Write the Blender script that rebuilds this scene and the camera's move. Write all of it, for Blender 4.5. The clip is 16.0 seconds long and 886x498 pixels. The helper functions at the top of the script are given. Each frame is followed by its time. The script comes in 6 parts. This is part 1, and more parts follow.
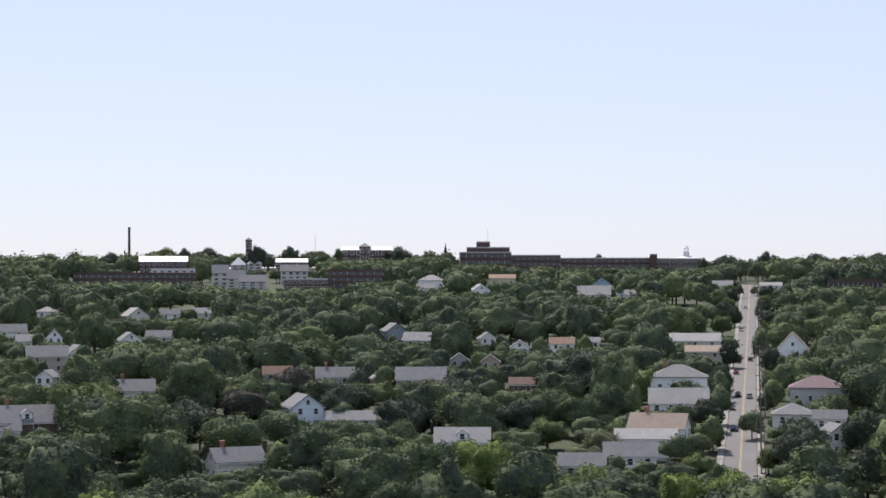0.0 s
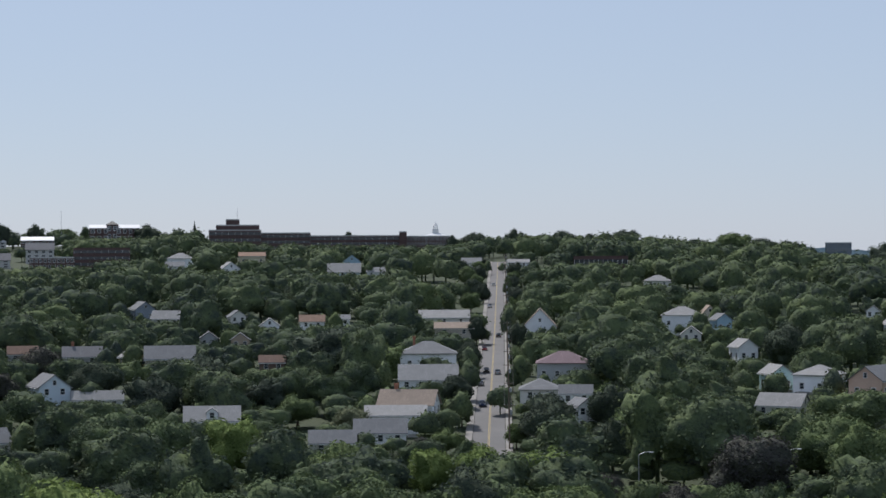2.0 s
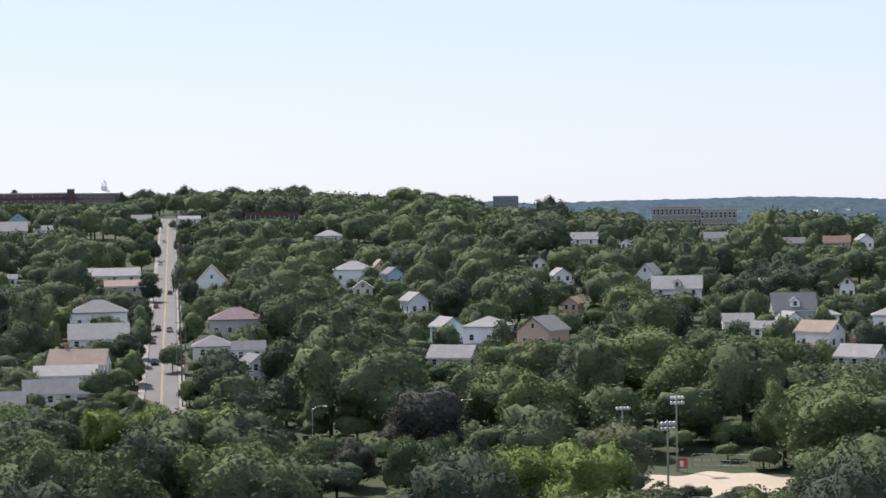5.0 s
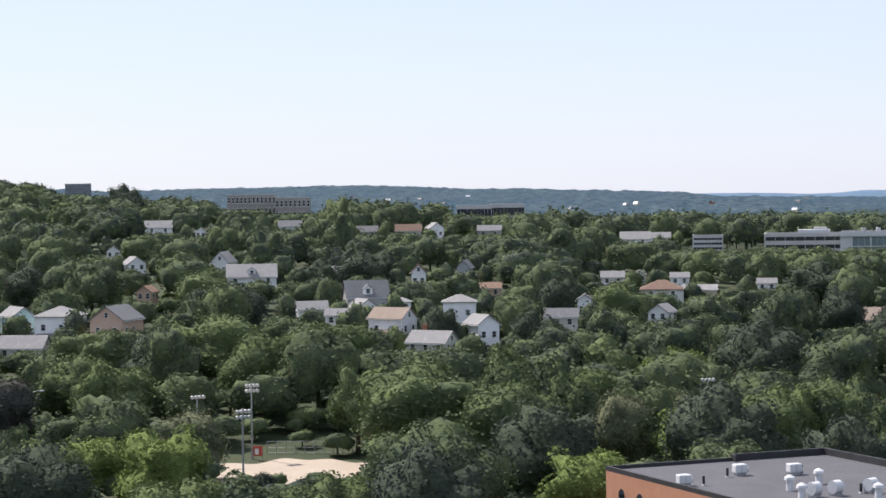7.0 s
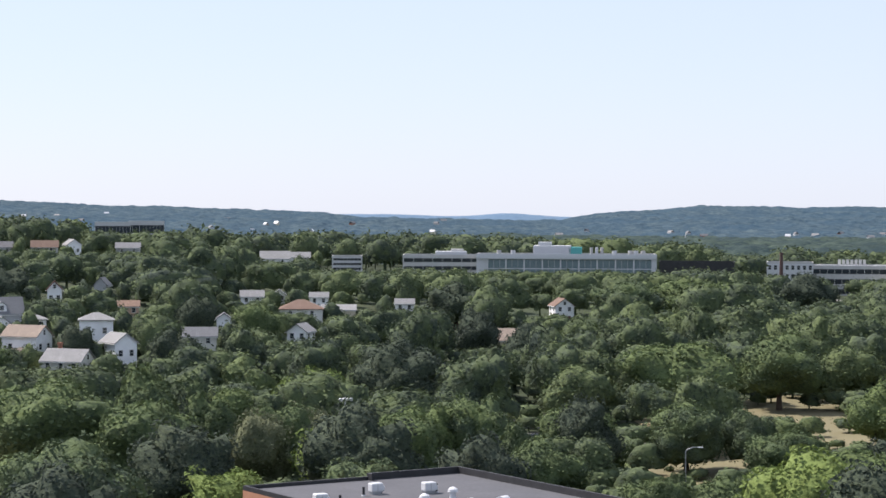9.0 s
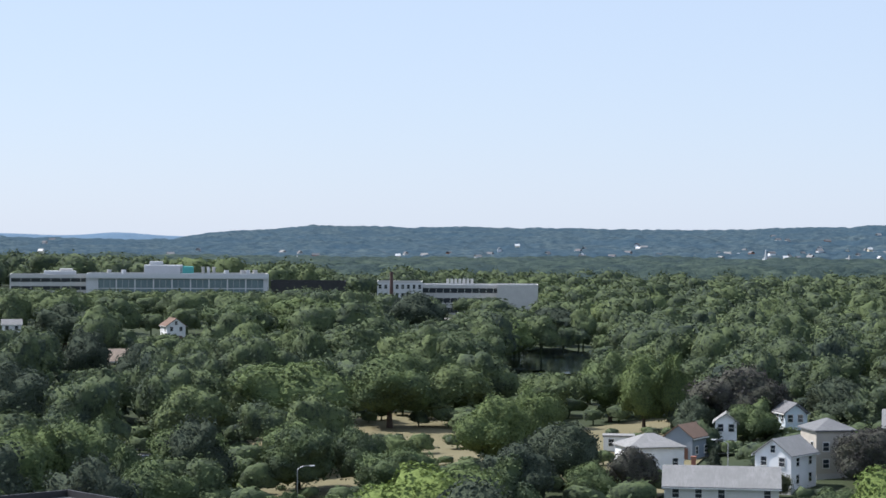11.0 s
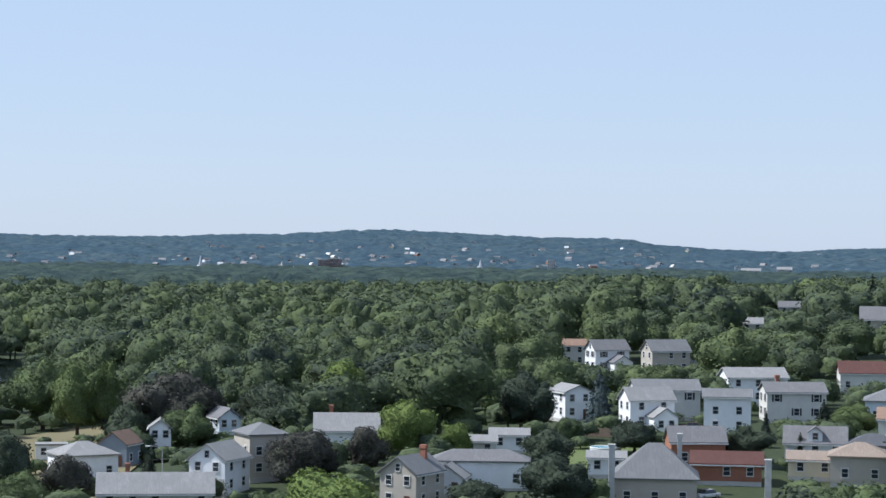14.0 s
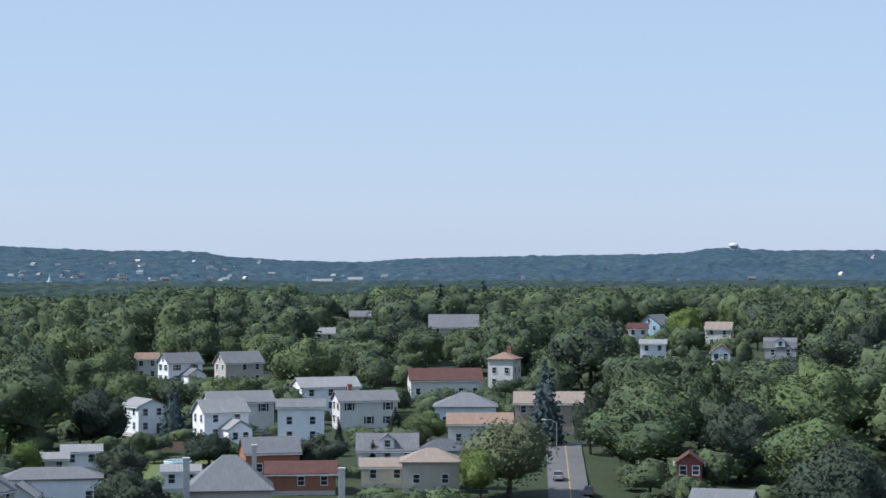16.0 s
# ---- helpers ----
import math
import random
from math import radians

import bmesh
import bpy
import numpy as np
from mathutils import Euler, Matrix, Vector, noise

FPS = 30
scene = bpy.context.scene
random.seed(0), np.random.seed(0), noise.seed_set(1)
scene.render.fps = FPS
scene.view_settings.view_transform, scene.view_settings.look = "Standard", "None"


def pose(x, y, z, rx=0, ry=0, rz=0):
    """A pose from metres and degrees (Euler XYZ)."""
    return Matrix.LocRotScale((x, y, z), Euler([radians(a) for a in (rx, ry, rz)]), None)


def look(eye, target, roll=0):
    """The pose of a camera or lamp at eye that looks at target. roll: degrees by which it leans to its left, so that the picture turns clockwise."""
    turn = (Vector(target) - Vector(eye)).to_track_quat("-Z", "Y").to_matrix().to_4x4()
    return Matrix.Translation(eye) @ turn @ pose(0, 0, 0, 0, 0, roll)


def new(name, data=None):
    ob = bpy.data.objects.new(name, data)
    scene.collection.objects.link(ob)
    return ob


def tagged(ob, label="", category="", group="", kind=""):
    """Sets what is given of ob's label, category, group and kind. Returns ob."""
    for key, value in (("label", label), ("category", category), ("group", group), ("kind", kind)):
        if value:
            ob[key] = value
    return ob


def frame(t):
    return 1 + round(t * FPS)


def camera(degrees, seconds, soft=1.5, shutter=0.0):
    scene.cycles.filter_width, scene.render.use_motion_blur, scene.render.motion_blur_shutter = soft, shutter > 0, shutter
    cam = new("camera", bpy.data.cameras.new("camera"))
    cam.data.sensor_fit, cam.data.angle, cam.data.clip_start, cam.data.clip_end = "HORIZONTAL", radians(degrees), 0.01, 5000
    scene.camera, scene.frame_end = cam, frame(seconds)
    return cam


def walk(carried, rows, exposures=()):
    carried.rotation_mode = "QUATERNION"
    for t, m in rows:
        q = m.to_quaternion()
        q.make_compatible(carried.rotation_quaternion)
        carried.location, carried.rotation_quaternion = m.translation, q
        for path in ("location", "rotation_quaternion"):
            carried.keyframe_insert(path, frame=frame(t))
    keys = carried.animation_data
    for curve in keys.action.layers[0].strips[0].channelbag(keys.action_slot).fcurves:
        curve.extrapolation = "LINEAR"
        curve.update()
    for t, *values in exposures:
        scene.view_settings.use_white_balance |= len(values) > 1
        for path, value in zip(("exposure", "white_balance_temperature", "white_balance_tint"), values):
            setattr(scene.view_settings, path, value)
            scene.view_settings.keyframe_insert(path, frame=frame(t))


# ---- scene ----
cam = camera(23.99, 16.0, soft=1.6)


def turned(az, pitch, lean):
    """The lookout's pose: bearing clockwise from +y, pitch upwards, lean to the left, in degrees."""
    a, p = radians(az), radians(pitch)
    return look((0, 0, 60), (100 * math.sin(a) * math.cos(p), 100 * math.cos(a) * math.cos(p), 60 + 100 * math.sin(p)), lean)


walk(cam, [
    (0.0, turned(0.01, 0.961, -0.099)),
    (0.5, turned(2.541, 1.44, 0.24)),
    (1.0, turned(4.571, 1.653, -0.007)),
    (1.5, turned(5.639, 1.02, -0.076)),
    (2.0, turned(6.871, 0.323, -0.302)),
    (2.5, turned(7.335, -0.016, 0.278)),
    (3.0, turned(8.756, -0.972, -0.411)),
    (3.2, turned(8.598, -0.71, -0.38)),
    (5.3, turned(18.178, -1.052, -1.125)),
    (5.5, turned(19.804, -1.046, -1.234)),
    (6.0, turned(23.249, -1.016, -1.005)),
    (6.5, turned(25.804, -1.166, -1.274)),
    (7.0, turned(27.507, -1.483, -0.769)),
    (7.5, turned(28.636, -1.229, 0.236)),
    (8.0, turned(31.201, -1.636, -0.031)),
    (8.5, turned(34.163, -1.258, 0.226)),
    (8.7, turned(35.553, -1.123, 0.216)),
    (10.8, turned(46.447, -0.556, 0.383)),
    (11.0, turned(48.01, -0.419, 0.339)),
    (11.5, turned(51.435, -0.002, 0.325)),
    (12.0, turned(54.74, 0.085, 0.349)),
    (12.5, turned(58.099, -0.174, 0.464)),
    (13.0, turned(59.762, -0.194, 0.346)),
    (13.5, turned(61.628, -0.145, 0.553)),
    (14.0, turned(63.443, -0.126, 0.587)),
    (14.5, turned(65.774, 0.244, 0.641)),
    (15.0, turned(69.028, 0.114, 0.717)),
    (15.5, turned(72.193, 0.345, 0.312)),
    (16.0, turned(75.163, 0.247, -0.154)),
], exposures=[
    (0, 0.68, 6550, 18), (0.5, 0.42, 6350, 14), (1, 0.36, 6200, 14), (1.5, 0.30, 6150, 14), (2, 0.16, 6150, 14), (2.5, 0.48, 6250, 15),
    (3, 0.71, 6500, 17), (3.2, 0.81, 6550, 18), (5.3, 0.81, 6550, 18), (8.7, 0.86, 6500, 18), (10.8, 0.72, 6150, 14), (13, 0.61, 5950, 12), (16, 0.44, 5700, 11)])

# the lie of the land: heights by bearing (degrees clockwise from +y) and distance from the lookout
EYE_Z = 60.0
T_AZ = (-40, -11, -4, 3, 16, 19, 25, 33, 42, 52, 60, 70, 88)
T_R = (0, 250, 350, 450, 540, 780, 1000, 1300, 1650, 2400, 5000)
T_Z = np.array([
    (20, 14, 14, 20, 25, 33, 44, 58, 68, 40, 5),
    (20, 14, 14, 20, 25, 33, 44, 58, 68, 40, 5),
    (20, 14, 14, 20, 25, 33, 44, 58, 73, 40, 5),
    (20, 14, 14, 20, 25, 33, 44, 58, 68, 40, 5),
    (20, 14, 14, 20, 25, 33, 44, 58, 66, 40, 5),
    (20, 14, 14, 20, 26, 36, 46, 48, 40, 10, 5),
    (20, 14, 14, 19, 26, 36, 43, 36, 18, 8, 5),
    (20, 14, 14, 17, 22, 28, 32, 28, 15, 8, 5),
    (20, 14, 14, 15, 17, 24, 30, 26, 14, 8, 5),
    (20, 14, 18, 16, 14, 13, 13, 13, 12, 8, 5),
    (20, 14, 21, 22, 20, 18, 16, 14, 12, 8, 5),
    (20, 16, 23, 26, 29, 34, 35, 22, 14, 8, 5),
    (20, 16, 22, 26, 30, 37, 39, 30, 16, 8, 5)], float)


def ground(x, y):
    """Height of the ground; takes numbers or arrays."""
    x, y = np.asarray(x, float), np.asarray(y, float)
    r = np.hypot(x, y)
    az = np.clip(np.degrees(np.arctan2(x, y)), T_AZ[0], T_AZ[-1])
    cols = np.stack([np.interp(r, T_R, row) for row in T_Z])
    i = np.clip(np.searchsorted(T_AZ, az, side="right") - 1, 0, len(T_AZ) - 2)
    a = np.array(T_AZ, float)
    f = (az - a[i]) / (a[i + 1] - a[i])
    f = f * f * (3 - 2 * f)
    lo = np.take_along_axis(cols, i[None], 0)[0]
    hi = np.take_along_axis(cols, i[None] + 1, 0)[0]
    return lo + (hi - lo) * f


def at(az, r):
    """Plan position for a bearing and a distance."""
    return r * math.sin(radians(az)), r * math.cos(radians(az))


# ---- world, sun ----
SUN_AZ, SUN_EL = -20.0, 50.0
world = bpy.data.worlds.new("world")
scene.world = world
world.use_nodes = True
wn = world.node_tree
sky = wn.nodes.new("ShaderNodeTexSky")
sky.sky_type, sky.sun_disc = "NISHITA", False
sky.sun_elevation, sky.sun_rotation = radians(SUN_EL), radians(SUN_AZ)
sky.altitude, sky.air_density, sky.dust_density, sky.ozone_density = 50, 1.0, 0.3, 1.5
haze = wn.nodes.new("ShaderNodeMix")   # a thin summer haze evens out the sky
haze.data_type = "RGBA"
haze.inputs[0].default_value, haze.inputs[7].default_value = 0.72, (5.1, 6.0, 7.3, 1)
wn.links.new(sky.outputs[0], haze.inputs[6])
wn.links.new(haze.outputs[2], wn.nodes["Background"].inputs[0])
wn.nodes["Background"].inputs[1].default_value = 0.08
sun_data = bpy.data.lights.new("sun", "SUN")
sun_data.energy, sun_data.angle, sun_data.color = 4.3, radians(0.5), (1.0, 0.95, 0.87)
sun = new("sun", sun_data)
sx, sy = at(SUN_AZ, math.cos(radians(SUN_EL)))
sun.matrix_world = look((sx * 400, sy * 400, 400 * math.sin(radians(SUN_EL))), (0, 0, 0))


# ---- materials ----
def material(name, rough=0.8, metal=0.0, spec=0.3):
    m = bpy.data.materials.new(name)
    m.use_nodes = True
    b = m.node_tree.nodes["Principled BSDF"]
    b.inputs["Roughness"].default_value, b.inputs["Metallic"].default_value = rough, metal
    b.inputs["Specular IOR Level"].default_value = spec
    return m, m.node_tree, b


def mix_rgb(nt, fac, a, b, mode="MIX"):
    n = nt.nodes.new("ShaderNodeMix")
    n.data_type, n.blend_type = "RGBA", mode
    for i, v in ((0, fac), (6, a), (7, b)):
        if hasattr(v, "node"):
            nt.links.new(v, n.inputs[i])
        else:
            n.inputs[i].default_value = v if i == 0 else (*v, 1)
    return n.outputs[2]


def noise_at(nt, scale, detail=4, coords="Object", rough=0.6):
    tc, n = nt.nodes.new("ShaderNodeTexCoord"), nt.nodes.new("ShaderNodeTexNoise")
    n.inputs["Scale"].default_value, n.inputs["Detail"].default_value, n.inputs["Roughness"].default_value = scale, detail, rough
    nt.links.new(tc.outputs[coords], n.inputs["Vector"])
    return n.outputs["Fac"]


def ramp(nt, fac, lo, hi):
    n = nt.nodes.new("ShaderNodeMapRange")
    n.inputs[1].default_value, n.inputs[2].default_value = lo, hi
    nt.links.new(fac, n.inputs[0])
    return n.outputs[0]


def bump(nt, bsdf, height, strength=0.4, distance=0.05):
    n = nt.nodes.new("ShaderNodeBump")
    n.inputs["Strength"].default_value, n.inputs["Distance"].default_value = strength, distance
    nt.links.new(height, n.inputs["Height"])
    nt.links.new(n.outputs[0], bsdf.inputs["Normal"])


def shade(c, k):
    return tuple(min(1, v * k) for v in c)


def two_tone(name, a, b, scale, rough=0.8, metal=0.0, fine=None, relief=0.3, coords="Object", spec=0.3):
    """Two colours mixed by a coarse noise, grain by a fine one."""
    m, nt, bs = material(name, rough, metal, spec)
    col = mix_rgb(nt, ramp(nt, noise_at(nt, scale, 5, coords), 0.3, 0.7), a, b)
    f = noise_at(nt, fine or scale * 9, 3, coords)
    col = mix_rgb(nt, ramp(nt, f, 0.2, 0.8), col, mix_rgb(nt, 0.75, col, shade(a, 0.7)))
    nt.links.new(col, bs.inputs["Base Color"])
    bump(nt, bs, f, relief)
    return m


def foliage(name, dark, light, per_object=True, grain=3.0):
    """Leaves: colour differs from tree to tree, from clump to clump and in broad patches; light shines through a little."""
    m, nt, bs = material(name, 0.9, 0.0, 0.06)
    if per_object:
        tree = nt.nodes.new("ShaderNodeObjectInfo").outputs["Random"]
    else:
        a = nt.nodes.new("ShaderNodeAttribute")
        a.attribute_name = "tree"
        tree = a.outputs["Fac"]
    leaf = nt.nodes.new("ShaderNodeNewGeometry").outputs["Random Per Island"]
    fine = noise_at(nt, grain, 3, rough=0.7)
    col = mix_rgb(nt, tree, dark, light)
    col = mix_rgb(nt, ramp(nt, leaf, 0.1, 3.0), col, mix_rgb(nt, 0.6, col, (0.18, 0.225, 0.095)))
    # fine dark specks paint the shade of gaps between leaves
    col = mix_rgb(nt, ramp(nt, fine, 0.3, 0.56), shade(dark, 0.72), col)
    col = mix_rgb(nt, ramp(nt, noise_at(nt, 0.3, 3), 0.4, 0.9), col, shade(light, 1.15))
    nt.links.new(col, bs.inputs["Base Color"])
    bump(nt, bs, noise_at(nt, grain * 0.55, 4, rough=0.75), 0.9, 0.5)
    tr = nt.nodes.new("ShaderNodeBsdfTranslucent")
    nt.links.new(col, tr.inputs[0])
    mx = nt.nodes.new("ShaderNodeMixShader")
    mx.inputs[0].default_value = 0.14
    nt.links.new(bs.outputs[0], mx.inputs[1])
    nt.links.new(tr.outputs[0], mx.inputs[2])
    nt.links.new(mx.outputs[0], nt.nodes["Material Output"].inputs[0])
    return m


# darker greens hold extra blue for haze and skylit shade
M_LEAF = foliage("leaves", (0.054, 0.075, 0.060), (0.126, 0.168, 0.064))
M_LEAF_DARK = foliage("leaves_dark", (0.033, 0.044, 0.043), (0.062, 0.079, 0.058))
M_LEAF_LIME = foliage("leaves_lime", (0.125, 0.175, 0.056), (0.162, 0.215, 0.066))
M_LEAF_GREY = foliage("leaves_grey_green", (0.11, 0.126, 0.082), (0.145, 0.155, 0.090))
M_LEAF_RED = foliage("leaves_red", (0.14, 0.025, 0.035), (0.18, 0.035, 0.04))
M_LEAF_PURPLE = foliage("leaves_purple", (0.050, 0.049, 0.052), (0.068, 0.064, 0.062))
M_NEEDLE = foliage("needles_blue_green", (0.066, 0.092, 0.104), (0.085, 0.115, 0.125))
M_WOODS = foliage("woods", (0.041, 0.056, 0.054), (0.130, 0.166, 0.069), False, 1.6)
M_BARK = two_tone("bark", (0.07, 0.05, 0.038), (0.13, 0.10, 0.08), 3, 0.95)
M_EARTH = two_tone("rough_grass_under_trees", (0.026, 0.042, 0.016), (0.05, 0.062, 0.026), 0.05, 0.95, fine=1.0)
M_GRASS_DRY = two_tone("dry_grass", (0.19, 0.165, 0.09), (0.15, 0.14, 0.075), 0.06, 0.95, fine=2.0)
M_GRASS = two_tone("lawn", (0.09, 0.13, 0.04), (0.14, 0.16, 0.06), 0.15, 0.95, fine=3.0)
M_SAND = two_tone("infield_sand", (0.38, 0.32, 0.25), (0.45, 0.385, 0.305), 0.08, 0.95, fine=2.0)
M_ASPHALT = two_tone("sunbleached_asphalt", (0.115, 0.113, 0.11), (0.155, 0.15, 0.147), 0.12, 0.9, fine=3.0)
M_WALK = two_tone("concrete_walk", (0.20, 0.19, 0.175), (0.26, 0.245, 0.225), 0.3, 0.9, fine=4.0)
M_YELLOW = two_tone("yellow_road_paint", (0.36, 0.27, 0.10), (0.30, 0.24, 0.11), 0.6, 0.8)
M_WHITE_LINE = two_tone("white_road_paint", (0.7, 0.7, 0.68), (0.6, 0.6, 0.58), 0.6, 0.8)
M_WATER, _nt, _b = material("river_water", 0.06, 0.0, 0.5)
_b.inputs["Base Color"].default_value = (0.012, 0.018, 0.02, 1)
bump(_nt, _b, noise_at(_nt, 0.6, 3), 0.15, 0.1)
M_GLASS, _nt, _b = material("window_glass", 0.08, 0.0, 0.6)
_b.inputs["Base Color"].default_value = (0.03, 0.036, 0.045, 1)
M_TRIM = two_tone("white_trim", (0.78, 0.78, 0.76), (0.7, 0.7, 0.69), 1.5, 0.6)
M_STEEL = two_tone("galvanised_steel", (0.45, 0.46, 0.47), (0.36, 0.37, 0.38), 2, 0.45, 0.7)
M_POLE = two_tone("weathered_pole_wood", (0.16, 0.12, 0.09), (0.22, 0.18, 0.14), 2, 0.95)
M_CABLE = two_tone("black_cable", (0.03, 0.03, 0.03), (0.05, 0.05, 0.05), 2, 0.8)
M_BRICK = two_tone("red_brick", (0.30, 0.13, 0.085), (0.38, 0.18, 0.12), 0.5, 0.9, fine=5)
M_BRICK_DARK = two_tone("dark_brick", (0.105, 0.066, 0.062), (0.135, 0.088, 0.080), 0.3, 0.9, fine=4)
M_ORANGE_BRICK = two_tone("orange_brick", (0.42, 0.20, 0.12), (0.50, 0.26, 0.16), 0.5, 0.9, fine=5)
M_CONCRETE = two_tone("pale_concrete", (0.52, 0.51, 0.49), (0.62, 0.61, 0.58), 0.3, 0.85, fine=3)
M_TAR = two_tone("tar_roofing", (0.075, 0.077, 0.085), (0.11, 0.112, 0.12), 0.15, 0.85, fine=2)
M_TAR_EDGE = two_tone("dark_roof_edge", (0.03, 0.03, 0.032), (0.05, 0.05, 0.052), 0.6, 0.6)
M_WHITE_METAL = two_tone("white_painted_metal", (0.66, 0.67, 0.68), (0.58, 0.59, 0.60), 1.0, 0.4)


# haze and wall shade are put into this concrete's blue-grey
M_SLAB = two_tone("hazy_concrete", (0.115, 0.150, 0.195), (0.135, 0.170, 0.215), 0.05, 0.9, fine=0.6)
M_BROWN = two_tone("brown_brick", (0.17, 0.115, 0.105), (0.22, 0.15, 0.135), 0.2, 0.9, fine=2)
M_BUFF = two_tone("buff_brick", (0.31, 0.285, 0.27), (0.37, 0.34, 0.32), 0.2, 0.9, fine=2)


# ---- mesh helpers ----
def mesh_of(name, verts, faces_flat, sizes, mats=(), mat_index=None):
    """A mesh from arrays: vertices (n, 3), the corners of all faces in a row, and each face's number of corners."""
    me = bpy.data.meshes.new(name)
    verts = np.ascontiguousarray(verts, np.float32)
    faces_flat = np.ascontiguousarray(faces_flat, np.int32).ravel()
    sizes = np.ascontiguousarray(sizes, np.int32)
    me.vertices.add(len(verts))
    me.vertices.foreach_set("co", verts.ravel())
    me.loops.add(len(faces_flat))
    me.loops.foreach_set("vertex_index", faces_flat)
    me.polygons.add(len(sizes))
    me.polygons.foreach_set("loop_start", np.concatenate(([0], np.cumsum(sizes)[:-1])).astype(np.int32))
    for m in mats:
        me.materials.append(m)
    if mat_index is not None:
        me.polygons.foreach_set("material_index", np.ascontiguousarray(mat_index, np.int32))
    me.polygons.foreach_set("use_smooth", sizes == 3)
    me.update(calc_edges=True)
    return me


def part(name, bm, mat, parent=None, label=""):
    """Links a bmesh as one mesh object under a thing or a part."""
    me = bpy.data.meshes.new(name)
    bm.to_mesh(me)
    bm.free()
    me.materials.append(mat)
    ob = new(name, me)
    ob.parent = parent
    return tagged(ob, label)


def share(name, me, parent, loc=(0, 0, 0), rz=0.0, scale=(1, 1, 1)):
    ob = new(name, me)
    ob.parent = parent
    ob.matrix_basis = Matrix.LocRotScale(loc, Euler((0, 0, rz)), scale)
    return ob


def thing(name, m, label, category, group="", kind=""):
    ob = new(name)
    ob.matrix_basis = m
    ob.empty_display_size = 0.5
    return tagged(ob, label, category, group, kind)


def box(bm, x0, y0, z0, x1, y1, z1, bevel=0.0):
    r = bmesh.ops.create_cube(bm, size=1.0, matrix=Matrix.LocRotScale(((x0 + x1) / 2, (y0 + y1) / 2, (z0 + z1) / 2), None, (abs(x1 - x0), abs(y1 - y0), abs(z1 - z0))))
    if bevel:
        edges = {e for v in r["verts"] for e in v.link_edges}
        bmesh.ops.bevel(bm, geom=list(edges), offset=bevel, segments=1, affect="EDGES")
    return bm


def boxed(*args):
    return box(bmesh.new(), *args)


def rod(bm, p, q, r0, r1=None, n=8):
    p, q = Vector(p), Vector(q)
    m = Matrix.Translation((p + q) / 2) @ (q - p).to_track_quat("Z", "Y").to_matrix().to_4x4()
    bmesh.ops.create_cone(bm, cap_ends=True, segments=n, radius1=r0, radius2=r0 if r1 is None else r1, depth=(q - p).length, matrix=m)
    return bm


def prism(bm, pts, y0, y1):
    """An outline in x, z drawn out along y."""
    a = [bm.verts.new((x, y0, z)) for x, z in pts]
    b = [bm.verts.new((x, y1, z)) for x, z in pts]
    n = len(pts)
    bm.faces.new(a)
    bm.faces.new(b[::-1])
    for i in range(n):
        bm.faces.new((a[i], b[i], b[(i + 1) % n], a[(i + 1) % n]))
    bmesh.ops.recalc_face_normals(bm, faces=bm.faces)
    return bm


# ---- ground, woods floor, far hills ----
def polar_sheet(name, az0, az1, naz, radii, height, mat):
    az = np.radians(np.linspace(az0, az1, naz))
    R, A = np.meshgrid(np.array(radii, float), az, indexing="ij")
    x, y = R * np.sin(A), R * np.cos(A)
    v = np.stack([x, y, height(x, y)], -1).reshape(-1, 3)
    nr = len(radii)
    i, j = np.meshgrid(np.arange(nr - 1), np.arange(naz - 1), indexing="ij")
    a = i * naz + j
    f = np.stack([a, a + 1, a + naz + 1, a + naz], -1).reshape(-1, 4)
    me = mesh_of(name, v, f, np.full(len(f), 4), (mat,))
    me.polygons.foreach_set("use_smooth", np.ones(len(f), bool))
    return new(name, me)


g_radii = [0.01, 10] + list(range(40, 1000, 20)) + list(range(1000, 2000, 50)) + list(range(2000, 5000, 200))
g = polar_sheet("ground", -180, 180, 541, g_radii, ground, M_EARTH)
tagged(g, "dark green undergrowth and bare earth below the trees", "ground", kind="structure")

RIDGE_AZ = (-40, 14, 16.6, 18.4, 21.2, 22.7, 25.1, 26.6, 28.2, 29.5, 31.2, 32.8, 34.2, 35.2, 36.7, 39.8, 40.6, 41.1, 42.1, 43.6, 44.4, 45.8, 47.3, 48.6, 49.6, 50.8, 53.4,
            55.8, 57.3, 58.9, 60.4, 61.8, 63.3, 64.7, 66.2, 68.5, 69.3, 70.9, 72.4, 73.2, 74, 75.5, 77.1, 80.2, 81.7, 82.4, 83.2, 84.2, 88, 120)
RIDGE_EL = (0.3, 0.32, 0.33, 0.22, 0.26, 0.28, 0.30, 0.25, 0.16, 0.15, 0.09, 0.05, -0.02, -0.15, -0.21, -0.26, -0.24, -0.11, 0.03, 0.13, 0.21, 0.20, 0.16, 0.20, 0.16, 0.18, 0.14,
            0.15, 0.22, 0.23, 0.34, 0.40, 0.35, 0.28, 0.23, 0.20, 0.04, -0.07, -0.12, -0.12, -0.03, 0.01, 0.05, 0.08, 0.12, 0.23, 0.26, 0.17, 0.2, 0.1)
RANGE_AZ = (10, 20, 30, 34.2, 35.2, 36.7, 37.5, 38.3, 39, 39.5, 40.3, 41, 43, 60)   # the pale range behind the hills
RANGE_EL = (0.1, 0.05, 0.0, -0.08, -0.06, -0.09, -0.12, -0.09, -0.04, -0.04, -0.11, -0.14, -0.2, -0.3)


